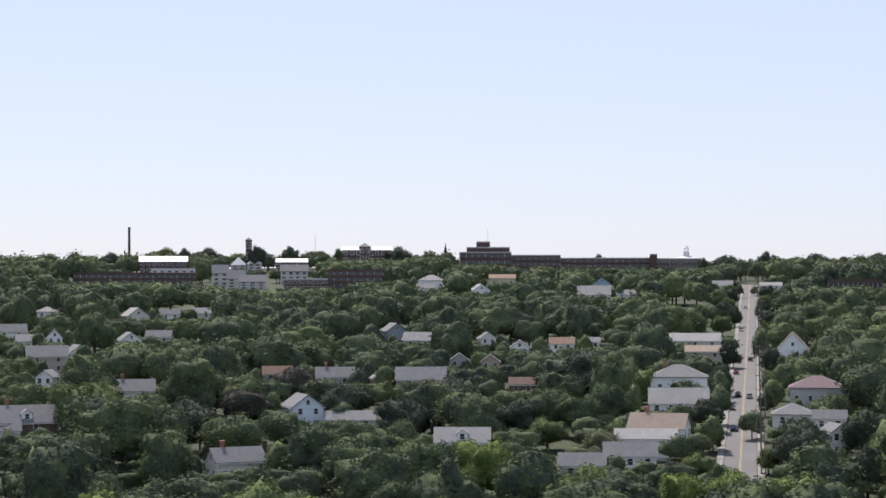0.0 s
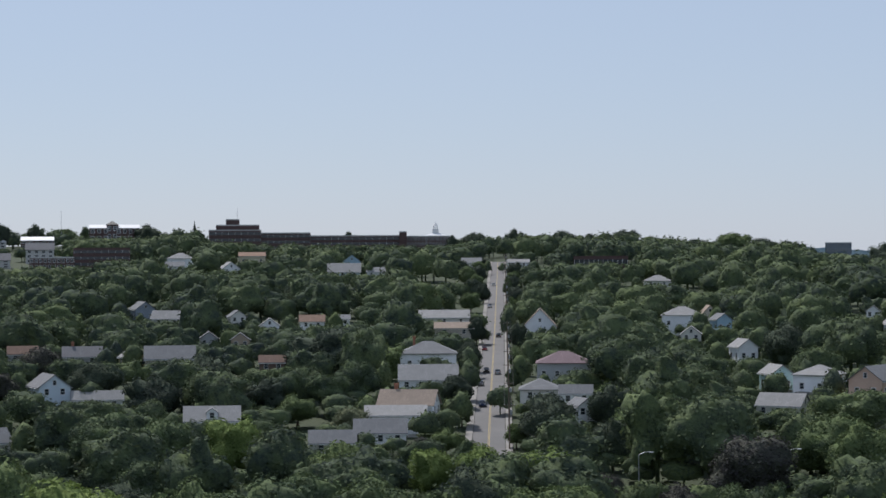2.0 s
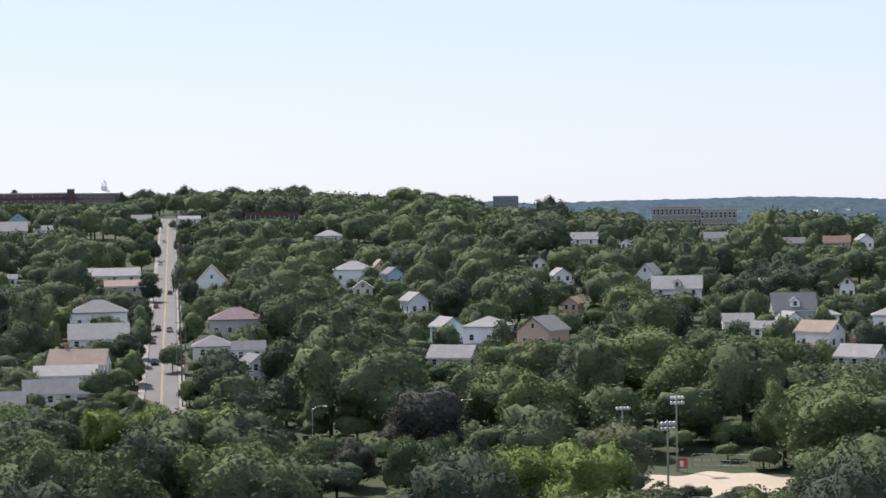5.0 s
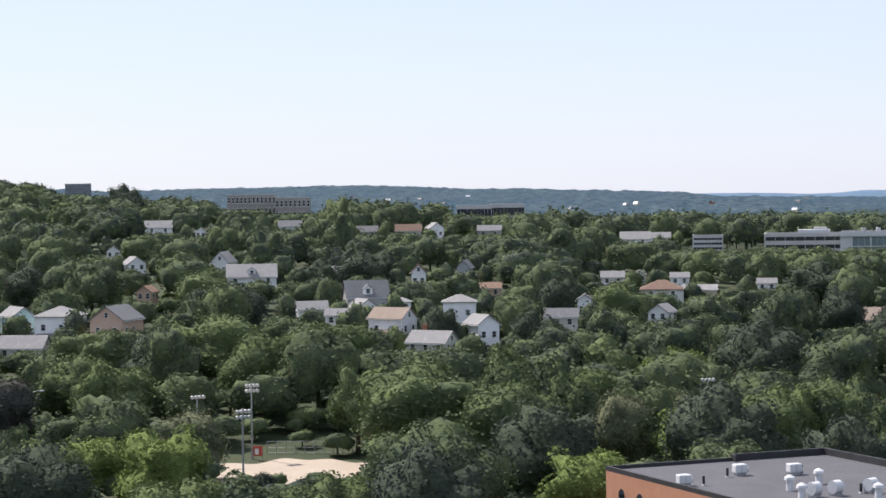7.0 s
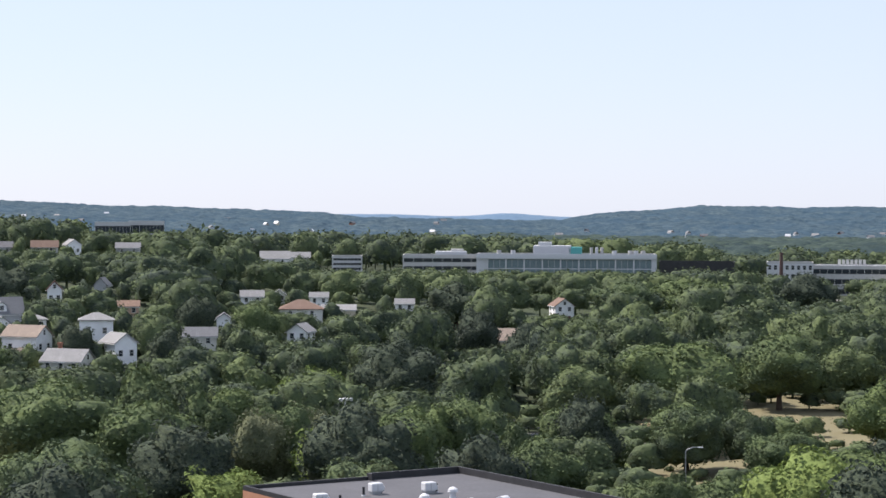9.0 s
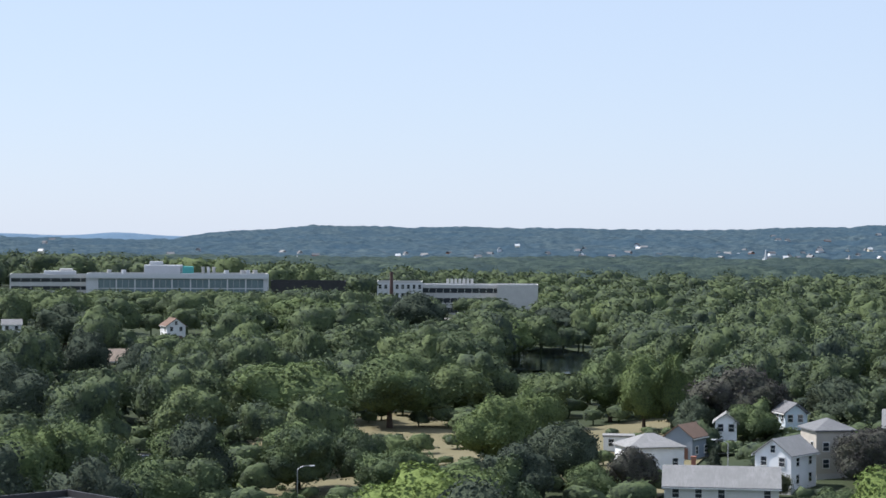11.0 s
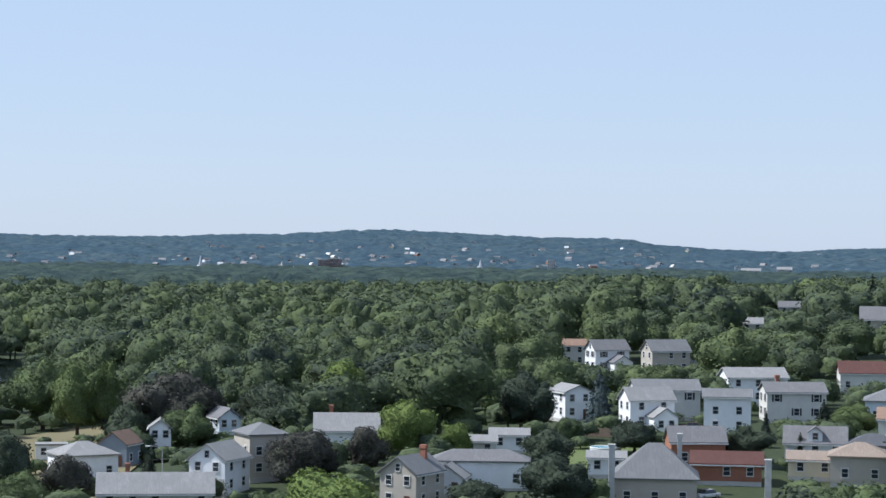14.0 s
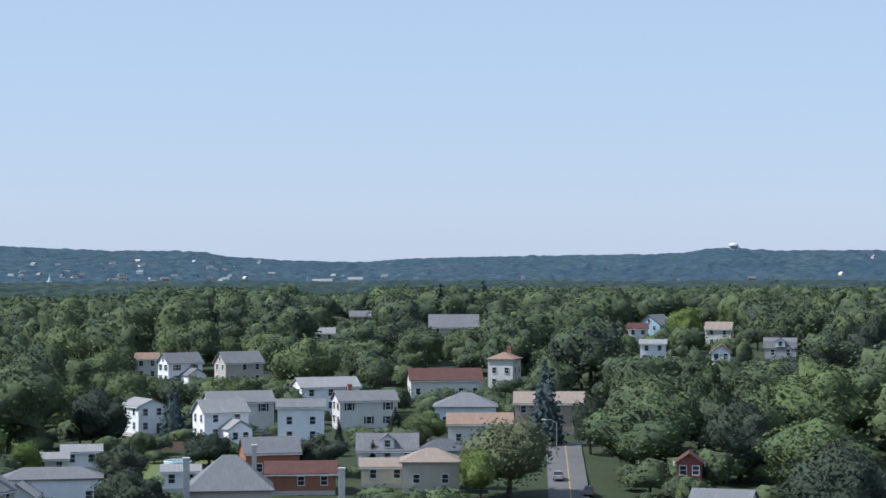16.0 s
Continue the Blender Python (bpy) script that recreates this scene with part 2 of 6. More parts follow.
def bumpy(x, y, cell, amp):
    """Rounded crowns: a jittered grid of domes."""
    gx, gy = np.floor(x / cell), np.floor(y / cell)
    best = np.zeros_like(x)
    for dx in (-1, 0, 1):
        for dy in (-1, 0, 1):
            cx, cy = gx + dx, gy + dy
            h = np.abs(np.sin(cx * 127.1 + cy * 311.7) * 43758.5453) % 1
            k = np.abs(np.sin(cx * 269.5 + cy * 183.3) * 24634.6345) % 1
            px, py = (cx + 0.2 + 0.6 * h) * cell, (cy + 0.2 + 0.6 * k) * cell
            d2 = ((x - px) ** 2 + (y - py) ** 2) / (cell * (0.75 + 0.3 * k)) ** 2
            best = np.maximum(best, np.sqrt(np.clip(1 - d2, 0, 1)) * (0.55 + 0.45 * h))
    return best * amp


def far_canopy(x, y):
    rise = np.clip((np.hypot(x, y) - 1640) / 60, 0, 1)
    return ground(x, y) + 1 + rise * (0.5 + bumpy(x, y, 19, 12) + bumpy(x + 40, y, 80, 6) + bumpy(x, y + 90, 310, 7))


def hill_canopy(x, y):
    r, az = np.hypot(x, y), np.degrees(np.arctan2(x, y))
    top = EYE_Z + 4500 * np.tan(np.radians(np.interp(az, RIDGE_AZ, RIDGE_EL))) - 14
    base = ground(x, y) + 6
    f = np.clip((r - 2900) / 1600, 0, 1) ** 1.35
    spur = bumpy(x + 100, y + 300, 330, 20) + bumpy(x, y, 140, 9)
    edge = np.clip((r - 2890) / 60, 0, 1)
    return base + (top - base) * f + spur * (1 - f) ** 0.8 * np.clip(f * 3, 0, 1) + edge * (bumpy(x, y, 21, 13) + bumpy(x + 7, y + 3, 55, 4))


def range_canopy(x, y):
    az = np.degrees(np.arctan2(x, y))
    top = EYE_Z + 4850 * np.tan(np.radians(np.interp(az, RANGE_AZ, RANGE_EL)))
    return top - np.abs(4850 - np.hypot(x, y)) * 0.25 + bumpy(x, y, 60, 2.5)


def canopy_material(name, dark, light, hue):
    """Distant woods: crowns in light and dark tones, broad patches; the haze's blue is mixed into the colours."""
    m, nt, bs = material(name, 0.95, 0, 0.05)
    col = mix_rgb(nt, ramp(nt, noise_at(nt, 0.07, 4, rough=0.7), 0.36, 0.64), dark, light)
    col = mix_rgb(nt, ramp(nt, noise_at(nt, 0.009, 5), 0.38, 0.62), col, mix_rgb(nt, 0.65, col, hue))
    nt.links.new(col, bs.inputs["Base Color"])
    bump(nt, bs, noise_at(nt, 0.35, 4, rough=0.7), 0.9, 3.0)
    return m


# dulled, bluish greens put the distance haze into the valley woods' colour
M_FAR = canopy_material("hazy_distant_woods", (0.018, 0.034, 0.036), (0.080, 0.108, 0.082), (0.030, 0.050, 0.056))
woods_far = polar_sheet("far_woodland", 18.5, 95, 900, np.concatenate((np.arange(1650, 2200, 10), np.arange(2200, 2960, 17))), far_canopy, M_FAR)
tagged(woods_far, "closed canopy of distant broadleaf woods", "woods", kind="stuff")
# blue in all three tones is aerial haze painted onto the wooded hills
M_HILL = canopy_material("hazy_hill_woods", (0.026, 0.052, 0.076), (0.088, 0.124, 0.136), (0.036, 0.072, 0.106))
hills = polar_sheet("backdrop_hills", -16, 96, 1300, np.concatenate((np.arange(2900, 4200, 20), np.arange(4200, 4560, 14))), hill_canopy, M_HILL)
tagged(hills, "hazy blue-green wooded hills on the horizon", "hills", kind="structure")
# pale blue base colours stand for the thick haze before this range
M_RANGE = canopy_material("hazy_blue_range", (0.110, 0.175, 0.250), (0.135, 0.205, 0.280), (0.12, 0.19, 0.27))
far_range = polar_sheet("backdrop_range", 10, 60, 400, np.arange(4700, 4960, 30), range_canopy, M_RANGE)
tagged(far_range, "hazy pale blue range of hills behind the valley", "hills", kind="structure")


# ---- trees ----
def ico(level):
    bm = bmesh.new()
    bmesh.ops.create_icosphere(bm, subdivisions=level, radius=1.0)
    v = np.array([tuple(q.co) for q in bm.verts])
    f = np.array([[q.index for q in p.verts] for p in bm.faces])
    bm.free()
    return v, f


ICO = {level: ico(level) for level in (2, 3, 4)}


def unit(v):
    return v / np.maximum(np.linalg.norm(v, axis=-1, keepdims=True), 1e-9)


def leaf_quads(pos, nrm, size, rng):
    """A kite-shaped leaf clump at each place, facing along its normal."""
    n = len(pos)
    t = unit(np.cross(nrm, rng.normal(size=(n, 3))))
    b = np.cross(nrm, t)
    s = (size * rng.uniform(0.6, 1.35, n))[:, None]
    q = np.stack([pos - t * s * 0.62, pos - b * s * 0.42 + nrm * s * 0.12, pos + t * s * 0.62, pos + b * s * 0.42 + nrm * s * 0.12], 1)
    return q.reshape(-1, 3)


def crown_arrays(rng, lumps, leaves, leaf, rx=5.2, rz=6.4, cz=6.5, shape="round", level=3, crop=-2.0, twig=0.09, loose=1.0):
    """A crown: leaf sprays in a loose shell over rounded boughs that bulge from a leafy core."""
    k = np.arange(lumps) + 0.5
    phi, ct = k * 2.39996 + rng.uniform(0, 6.28), 1 - 1.6 * k / lumps
    st = np.sqrt(np.clip(1 - ct ** 2, 0, 1))
    d = unit(np.stack([st * np.cos(phi), st * np.sin(phi), ct], -1) + rng.normal(scale=0.28, size=(lumps, 3)))
    s = rng.uniform(0.6, 1.3, lumps) * 1.45 / math.sqrt(lumps + 2)
    c = d * (rng.uniform(0.84, 1.14, lumps) - s)[:, None]
    m = lumps * 9
    t = unit(rng.normal(size=(m, 3)))
    wide = rng.uniform(0.12, 0.26, m) * math.sqrt(14 / lumps)
    high = rng.uniform(0.1, 1.0, m)

    def surface(u):
        r = np.full(len(u), 0.64)
        for ci, si in zip(c, s):
            b = u @ ci
            disc = si * si - ci @ ci + b * b
            r = np.maximum(r, np.where(disc > 0, b + np.sqrt(np.maximum(disc, 0)), 0))
        r = r + twig * np.max(np.sqrt(np.clip(1 - 2 * (1 - u @ t.T) / wide ** 2, 0, 1)) * high, axis=1) - twig * 0.5
        p = u * r[:, None]
        if shape == "tall":
            p[:, :2] *= (0.72 + 0.28 * np.clip(1 - np.abs(p[:, 2] + 0.25), 0, 1))[:, None]
        p[:, 2] = np.where(p[:, 2] < -0.55, -0.55 + (p[:, 2] + 0.55) * 0.75, p[:, 2])
        return p * (rx, rx, rz)

    u, f = ICO[level]
    p = surface(u) * 0.955
    if crop > -1.5:
        f = f[u[f].mean(1)[:, 2] > crop]
        used = np.unique(f)
        back = np.zeros(len(u), int)
        back[used] = np.arange(len(used))
        f, p = back[f], p[used]
    e = np.cross(p[f[:, 1]] - p[f[:, 0]], p[f[:, 2]] - p[f[:, 0]])
    n = np.zeros_like(p)
    for j in range(3):
        np.add.at(n, f[:, j], e)
    n = unit(n)
    a = unit(rng.normal(size=(leaves * 3, 3)))
    a = a[a[:, 2] > max(crop - 0.1, -0.95)]
    a = a[rng.random(len(a)) < np.where(a[:, 2] > -0.35, 1.0, 0.4)][:leaves]
    t1 = unit(np.cross(a, rng.normal(size=a.shape)))
    t2 = np.cross(a, t1)
    pos = surface(a)
    nl = unit(np.cross(surface(unit(a + t1 * 0.06)) - pos, surface(unit(a + t2 * 0.06)) - pos))
    nl = unit(nl + unit(pos) * 0.7)
    pos = pos + nl * (leaf * loose * (rng.beta(1.2, 1.8, len(a)) * 1.3 - 0.35))[:, None]
    q = leaf_quads(pos, unit(nl + rng.normal(scale=0.6, size=nl.shape)), leaf, rng)
    soft = unit(nl + rng.normal(scale=0.3, size=nl.shape))
    V = np.concatenate((p, q))
    V[:, 2] += cz
    return (V, np.concatenate((f.ravel(), np.arange(len(q)) + len(p))), np.concatenate((np.full(len(f), 3), np.full(len(a), 4))),
            np.concatenate((n, np.repeat(soft, 4, 0))))


def conifer_arrays(rng, h=14.0, r=3.2, tiers=15, leaf=0.55):
    """Tiers of drooping boughs, shorter towards the tip."""
    V, F, S, off = [], [], [], 0
    P, N = [], []
    for k in range(tiers):
        f = k / (tiers - 1)
        z, rad = 1.0 + (h - 1.4) * f, r * (1 - f) ** 0.58 + 0.15
        boughs = max(4, int(11 * (1 - f) + 4))
        for b in range(boughs):
            a = 6.283 * (b + rng.uniform(0, 0.8)) / boughs
            m = max(3, int(12 * (1 - f) + 3))
            s = rng.uniform(0.2, 1.0, m)
            side = rng.normal(scale=0.18, size=m) * rad * s
            rr = rad * s * rng.uniform(0.8, 1.1)
            P.append(np.stack([rr * math.cos(a) - side * math.sin(a), rr * math.sin(a) + side * math.cos(a), z - 0.28 * rr + rng.uniform(-0.15, 0.15, m)], -1))
            N.append(np.tile([0.5 * math.cos(a), 0.5 * math.sin(a), 0.8], (m, 1)) + rng.normal(scale=0.3, size=(m, 3)))
    q = leaf_quads(np.concatenate(P), unit(np.concatenate(N)), leaf, rng)
    cone = np.array([(r * 0.78 * math.cos(a), r * 0.78 * math.sin(a), 1.2) for a in np.linspace(0, 6.283, 9)[:-1]] + [(0, 0, h - 0.6)])
    V, F, S = [cone, q], [np.array([(i, (i + 1) % 8, 8) for i in range(8)]).ravel(), np.arange(len(q)) + 9], [np.full(8, 3), np.full(len(q) // 4, 4)]
    V = np.concatenate(V)
    out = unit(V * (1, 1, 0) + (0, 0, 0.9) + rng.normal(scale=0.5, size=V.shape))
    return V, np.concatenate(F), np.concatenate(S), out


def trunk_mesh(rng, h, crown_low, r, spread):
    """A tapered trunk with limbs that fork up into the crown."""
    bm = bmesh.new()
    p, lean = Vector((0, 0, -0.6)), Vector((rng.uniform(-0.05, 0.05), rng.uniform(-0.05, 0.05), 1))
    top = lean * crown_low
    rod(bm, p, top, r * 1.25, r * 0.8, 8)
    rod(bm, top, lean * h * 0.8, r * 0.8, r * 0.15, 6)
    for i in range(6):
        a = 6.283 * i / 6 + rng.uniform(-0.4, 0.4)
        s = lean * (crown_low * rng.uniform(0.85, 1.35))
        e = s + Vector((math.cos(a) * spread, math.sin(a) * spread, h * rng.uniform(0.16, 0.34)))
        rod(bm, s, e, r * 0.42, r * 0.1, 5)
    me = bpy.data.meshes.new("trunk")
    bm.to_mesh(me)
    bm.free()
    me.materials.append(M_BARK)
    return me


KINDS = {}


def leafy(name, arrays, mat):
    """A crown mesh whose leaves are shaded by the rounded masses that they make up."""
    v, f, s, n = arrays
    me = mesh_of(name, v, f, s, (mat,))
    me.attributes.new("custom_normal", "FLOAT_VECTOR", "POINT").data.foreach_set("vector", np.ascontiguousarray(n, np.float32).ravel())
    return me


def make_kind(key, mat, variants, maker, trunk):
    KINDS[key] = []
    for i in range(variants):
        rng = np.random.default_rng(hash_of(key) + i)
        KINDS[key].append((leafy("crown", maker(rng), mat), trunk(rng)))


def hash_of(key):
    return sum(ord(c) * (i + 3) for i, c in enumerate(key))


def broad(lumps=15, leaves=2300, leaf=0.36, **kw):
    return lambda rng: crown_arrays(rng, lumps, leaves, leaf, **kw)


def std_trunk(rng):
    return trunk_mesh(rng, 11.0, 2.6, 0.34, 2.4)


# every crown is modelled 13 m high and about 11 m wide, then scaled
make_kind("green", M_LEAF, 6, broad(15, 2300, 0.36), std_trunk)
make_kind("dark", M_LEAF_DARK, 5, broad(19, 2300, 0.35), std_trunk)
make_kind("lime", M_LEAF_LIME, 3, broad(14, 2300, 0.36), std_trunk)
make_kind("tall", M_LEAF, 4, broad(14, 2300, 0.36, rx=4.6, rz=6.7, shape="tall"), std_trunk)
make_kind("grey", M_LEAF_GREY, 2, broad(13, 2300, 0.36, loose=3.2, twig=0.16), std_trunk)
make_kind("red", M_LEAF_RED, 1, broad(12, 1200, 0.4), std_trunk)
make_kind("purple", M_LEAF_PURPLE, 2, broad(19, 2300, 0.35), std_trunk)
make_kind("spruce", M_NEEDLE, 1, lambda rng: conifer_arrays(rng, 13.2, 5.3, 17, 0.95), lambda rng: trunk_mesh(rng, 10, 6, 0.22, 0.4))
make_kind("conifer", M_LEAF_DARK, 2, lambda rng: conifer_arrays(rng, 13.2, 5.3, 15, 1.0), lambda rng: trunk_mesh(rng, 10, 6, 0.22, 0.4))
TREE_LABEL = {
    "green": "leafy green broadleaf tree with a rounded crown", "dark": "dark green maple with a dense rounded crown",
    "lime": "bright yellow-green broadleaf tree in full sun", "tall": "tall green broadleaf tree with an upright crown",
    "grey": "pale grey-green tree with a feathery crown", "red": "small ornamental tree with dark red leaves",
    "purple": "purple-brown leaved maple with a dense crown", "spruce": "blue-green spruce with drooping tiers of boughs",
    "conifer": "dark green conifer with a pointed crown"}
TREES = []   # x, y, crown radius of all that stand


def tree(kind, x, y, h, w, sink=0.0):
    """A tree h metres high with a crown w metres wide."""
    i = len(TREES)
    crown, trunk = KINDS[kind][i % len(KINDS[kind])]
    m = Matrix.LocRotScale((x, y, float(ground(x, y)) - sink), Euler((0, 0, i * 2.4)), (w / 11.0, w / 11.0, h / 13.0))
    ob = thing("tree", m, TREE_LABEL[kind], "tree", "trees of the park and gardens")
    share("trunk", trunk, ob)
    share("crown", crown, ob)
    TREES.append((x, y, w / 2))
    return ob


# ---- scattered trees keep clear of houses, roads and open grass, and of the camera's view of them ----
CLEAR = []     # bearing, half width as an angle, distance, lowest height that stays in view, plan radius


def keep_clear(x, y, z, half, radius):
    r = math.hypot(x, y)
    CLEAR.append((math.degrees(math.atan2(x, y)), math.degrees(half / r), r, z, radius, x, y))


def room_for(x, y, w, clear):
    """How high a tree may grow here: no crown over a house, none so tall that it hides a house behind it from the
    camera.
    """
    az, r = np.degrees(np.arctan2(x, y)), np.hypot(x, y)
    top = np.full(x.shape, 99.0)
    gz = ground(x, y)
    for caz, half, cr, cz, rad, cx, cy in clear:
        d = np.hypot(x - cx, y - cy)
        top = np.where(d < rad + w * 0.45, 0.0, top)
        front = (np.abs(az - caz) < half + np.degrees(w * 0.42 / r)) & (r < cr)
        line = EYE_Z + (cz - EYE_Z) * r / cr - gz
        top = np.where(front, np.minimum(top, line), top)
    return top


# ---- houses ----
PAINT = {
    "white": (0.82, 0.83, 0.84), "offwhite": (0.64, 0.63, 0.59), "cream": (0.62, 0.56, 0.42), "beige": (0.46, 0.42, 0.36),
    "grey": (0.40, 0.41, 0.42), "bluegrey": (0.24, 0.28, 0.33), "blue": (0.34, 0.48, 0.58), "teal": (0.42, 0.58, 0.58),
    "paleblue": (0.60, 0.68, 0.74), "peach": (0.60, 0.42, 0.32), "brown": (0.15, 0.10, 0.08), "brick": (0.30, 0.14, 0.10),
    "red": (0.25, 0.085, 0.07), "yellow": (0.62, 0.54, 0.30), "tan": (0.42, 0.34, 0.26)}
ROOFING = {
    "grey": (0.19, 0.195, 0.20), "pale": (0.28, 0.28, 0.276), "dark": (0.11, 0.115, 0.125), "brown": (0.20, 0.14, 0.11),
    "tan": (0.30, 0.245, 0.20), "red": (0.115, 0.06, 0.052), "orange": (0.29, 0.20, 0.15), "purple": (0.20, 0.15, 0.16), "mid": (0.18, 0.18, 0.185)}
SIDING, SHINGLE = {}, {}


def siding(name):
    """Painted clapboards: level shadow lines, faint dirt."""
    if name not in SIDING:
        c = PAINT[name]
        m, nt, bs = material("siding_" + name, 0.7)
        tc, wv = nt.nodes.new("ShaderNodeTexCoord"), nt.nodes.new("ShaderNodeTexWave")
        wv.wave_type, wv.bands_direction, wv.wave_profile = "BANDS", "Z", "SAW"
        wv.inputs["Scale"].default_value, wv.inputs["Distortion"].default_value = 1.4, 0.0
        nt.links.new(tc.outputs["Object"], wv.inputs["Vector"])
        col = mix_rgb(nt, ramp(nt, noise_at(nt, 0.5, 5), 0.35, 0.8), c, shade(c, 0.86))
        nt.links.new(col, bs.inputs["Base Color"])
        bump(nt, bs, wv.outputs["Fac"], 0.25, 0.02)
        SIDING[name] = m
    return SIDING[name]


def shingle(name):
    """Asphalt shingles: courses, single tabs in slightly different greys, streaks."""
    if name not in SHINGLE:
        c = ROOFING[name]
        m, nt, bs = material("shingles_" + name, 0.95, 0.0, 0.12)
        tc, br = nt.nodes.new("ShaderNodeTexCoord"), nt.nodes.new("ShaderNodeTexBrick")
        br.inputs["Scale"].default_value = 1.0
        br.inputs["Color1"].default_value, br.inputs["Color2"].default_value = (*shade(c, 1.12), 1), (*shade(c, 0.86), 1)
        br.inputs["Mortar"].default_value, br.inputs["Mortar Size"].default_value = (*shade(c, 0.6), 1), 0.012
        br.inputs["Brick Width"].default_value, br.inputs["Row Height"].default_value = 0.6, 0.2
        nt.links.new(tc.outputs["Object"], br.inputs["Vector"])
        col = mix_rgb(nt, ramp(nt, noise_at(nt, 0.4, 5), 0.3, 0.75), br.outputs["Color"], shade(c, 0.78))
        nt.links.new(col, bs.inputs["Base Color"])
        bump(nt, bs, br.outputs["Fac"], 0.3, 0.02)
        SHINGLE[name] = m
    return SHINGLE[name]


def frame_mesh():
    """A window's casing round an opening of 1 x 1, with a meeting rail, drawn in x and z."""
    bm = bmesh.new()
    t, d = 0.1, 0.09
    box(bm, -0.5 - t, -d, -0.5 - t, -0.5, 0.02, 0.5 + t)
    box(bm, 0.5, -d, -0.5 - t, 0.5 + t, 0.02, 0.5 + t)
    box(bm, -0.5, -d, 0.5, 0.5, 0.02, 0.5 + t)
    box(bm, -0.5, -d * 1.5, -0.5 - t, 0.5, 0.02, -0.5)
    box(bm, -0.5, -d * 0.7, -0.025, 0.5, 0.0, 0.025)
    me = bpy.data.meshes.new("window_frame")
    bm.to_mesh(me)
    bm.free()
    me.materials.append(M_TRIM)
    return me


def plain_mesh(name, mat, *b):
    bm = boxed(*b)
    me = bpy.data.meshes.new(name)
    bm.to_mesh(me)
    bm.free()
    me.materials.append(mat)
    return me


ME_FRAME = frame_mesh()
ME_PANE = plain_mesh("pane", M_GLASS, -0.5, -0.035, -0.5, 0.5, 0.03, 0.5)
ME_DOOR = plain_mesh("door", two_tone("dark_door_paint", (0.10, 0.05, 0.04), (0.13, 0.07, 0.05), 1, 0.5), -0.5, -0.07, 0, 0.5, 0.02, 1)
ME_SHUTTER = plain_mesh("shutter", two_tone("dark_shutter_paint", (0.03, 0.035, 0.05), (0.05, 0.05, 0.06), 2, 0.5), -0.5, -0.06, -0.5, 0.5, 0.01, 0.5)


def window(parent, x, y, z, w, h, turn, shutters=False):
    """A window set in a wall that faces turn degrees from -y."""
    a = radians(turn)
    ob = share("window", ME_FRAME, parent, (x, y, z), a, (w, 1, h))
    share("pane", ME_PANE, ob)
    if shutters:
        for s in (-1, 1):
            share("shutter", ME_SHUTTER, ob, (s * 0.82, 0, 0), 0, (0.36, 1, 1.1))
    return ob


def hipped(bm, w, l, z, rise, over, flat=0.0):
    """A hip roof over w x l with its ridge along y, closed below."""
    x, y = w / 2 + over, l / 2 + over
    ry = max(y - x, 0.0) + flat
    rx = flat
    p = [(-x, -y, z), (x, -y, z), (x, y, z), (-x, y, z), (-rx, -ry, z + rise), (rx, -ry, z + rise), (rx, ry, z + rise), (-rx, ry, z + rise)]
    v = [bm.verts.new(q) for q in p] + [bm.verts.new((q[0], q[1], z - 0.2)) for q in p[:4]]
    for f in ((0, 1, 5, 4), (1, 2, 6, 5), (2, 3, 7, 6), (3, 0, 4, 7), (8, 9, 1, 0), (9, 10, 2, 1), (10, 11, 3, 2), (11, 8, 0, 3), (11, 10, 9, 8), (4, 5, 6, 7)):
        bm.faces.new([v[i] for i in f])
    bmesh.ops.remove_doubles(bm, verts=bm.verts, dist=0.001)
    bmesh.ops.recalc_face_normals(bm, faces=bm.faces)
    return bm


def gabled(bm, w, l, z, rise, over, t=0.2):
    """Two roof slabs that meet at a ridge along y."""
    k = rise / (w / 2)
    e = w / 2 + over
    for s in (-1, 1):
        q = [(0, z + rise), (s * e, z - over * k), (s * e, z - over * k + t), (0, z + rise + t)]
        prism(bm, q if s > 0 else q[::-1], -l / 2 - over, l / 2 + over)
    return bm


GARDEN, GARDEN_RNG = [], np.random.default_rng(5)   # bushes and trees that stand close to the houses; some hide lower walls from the camera


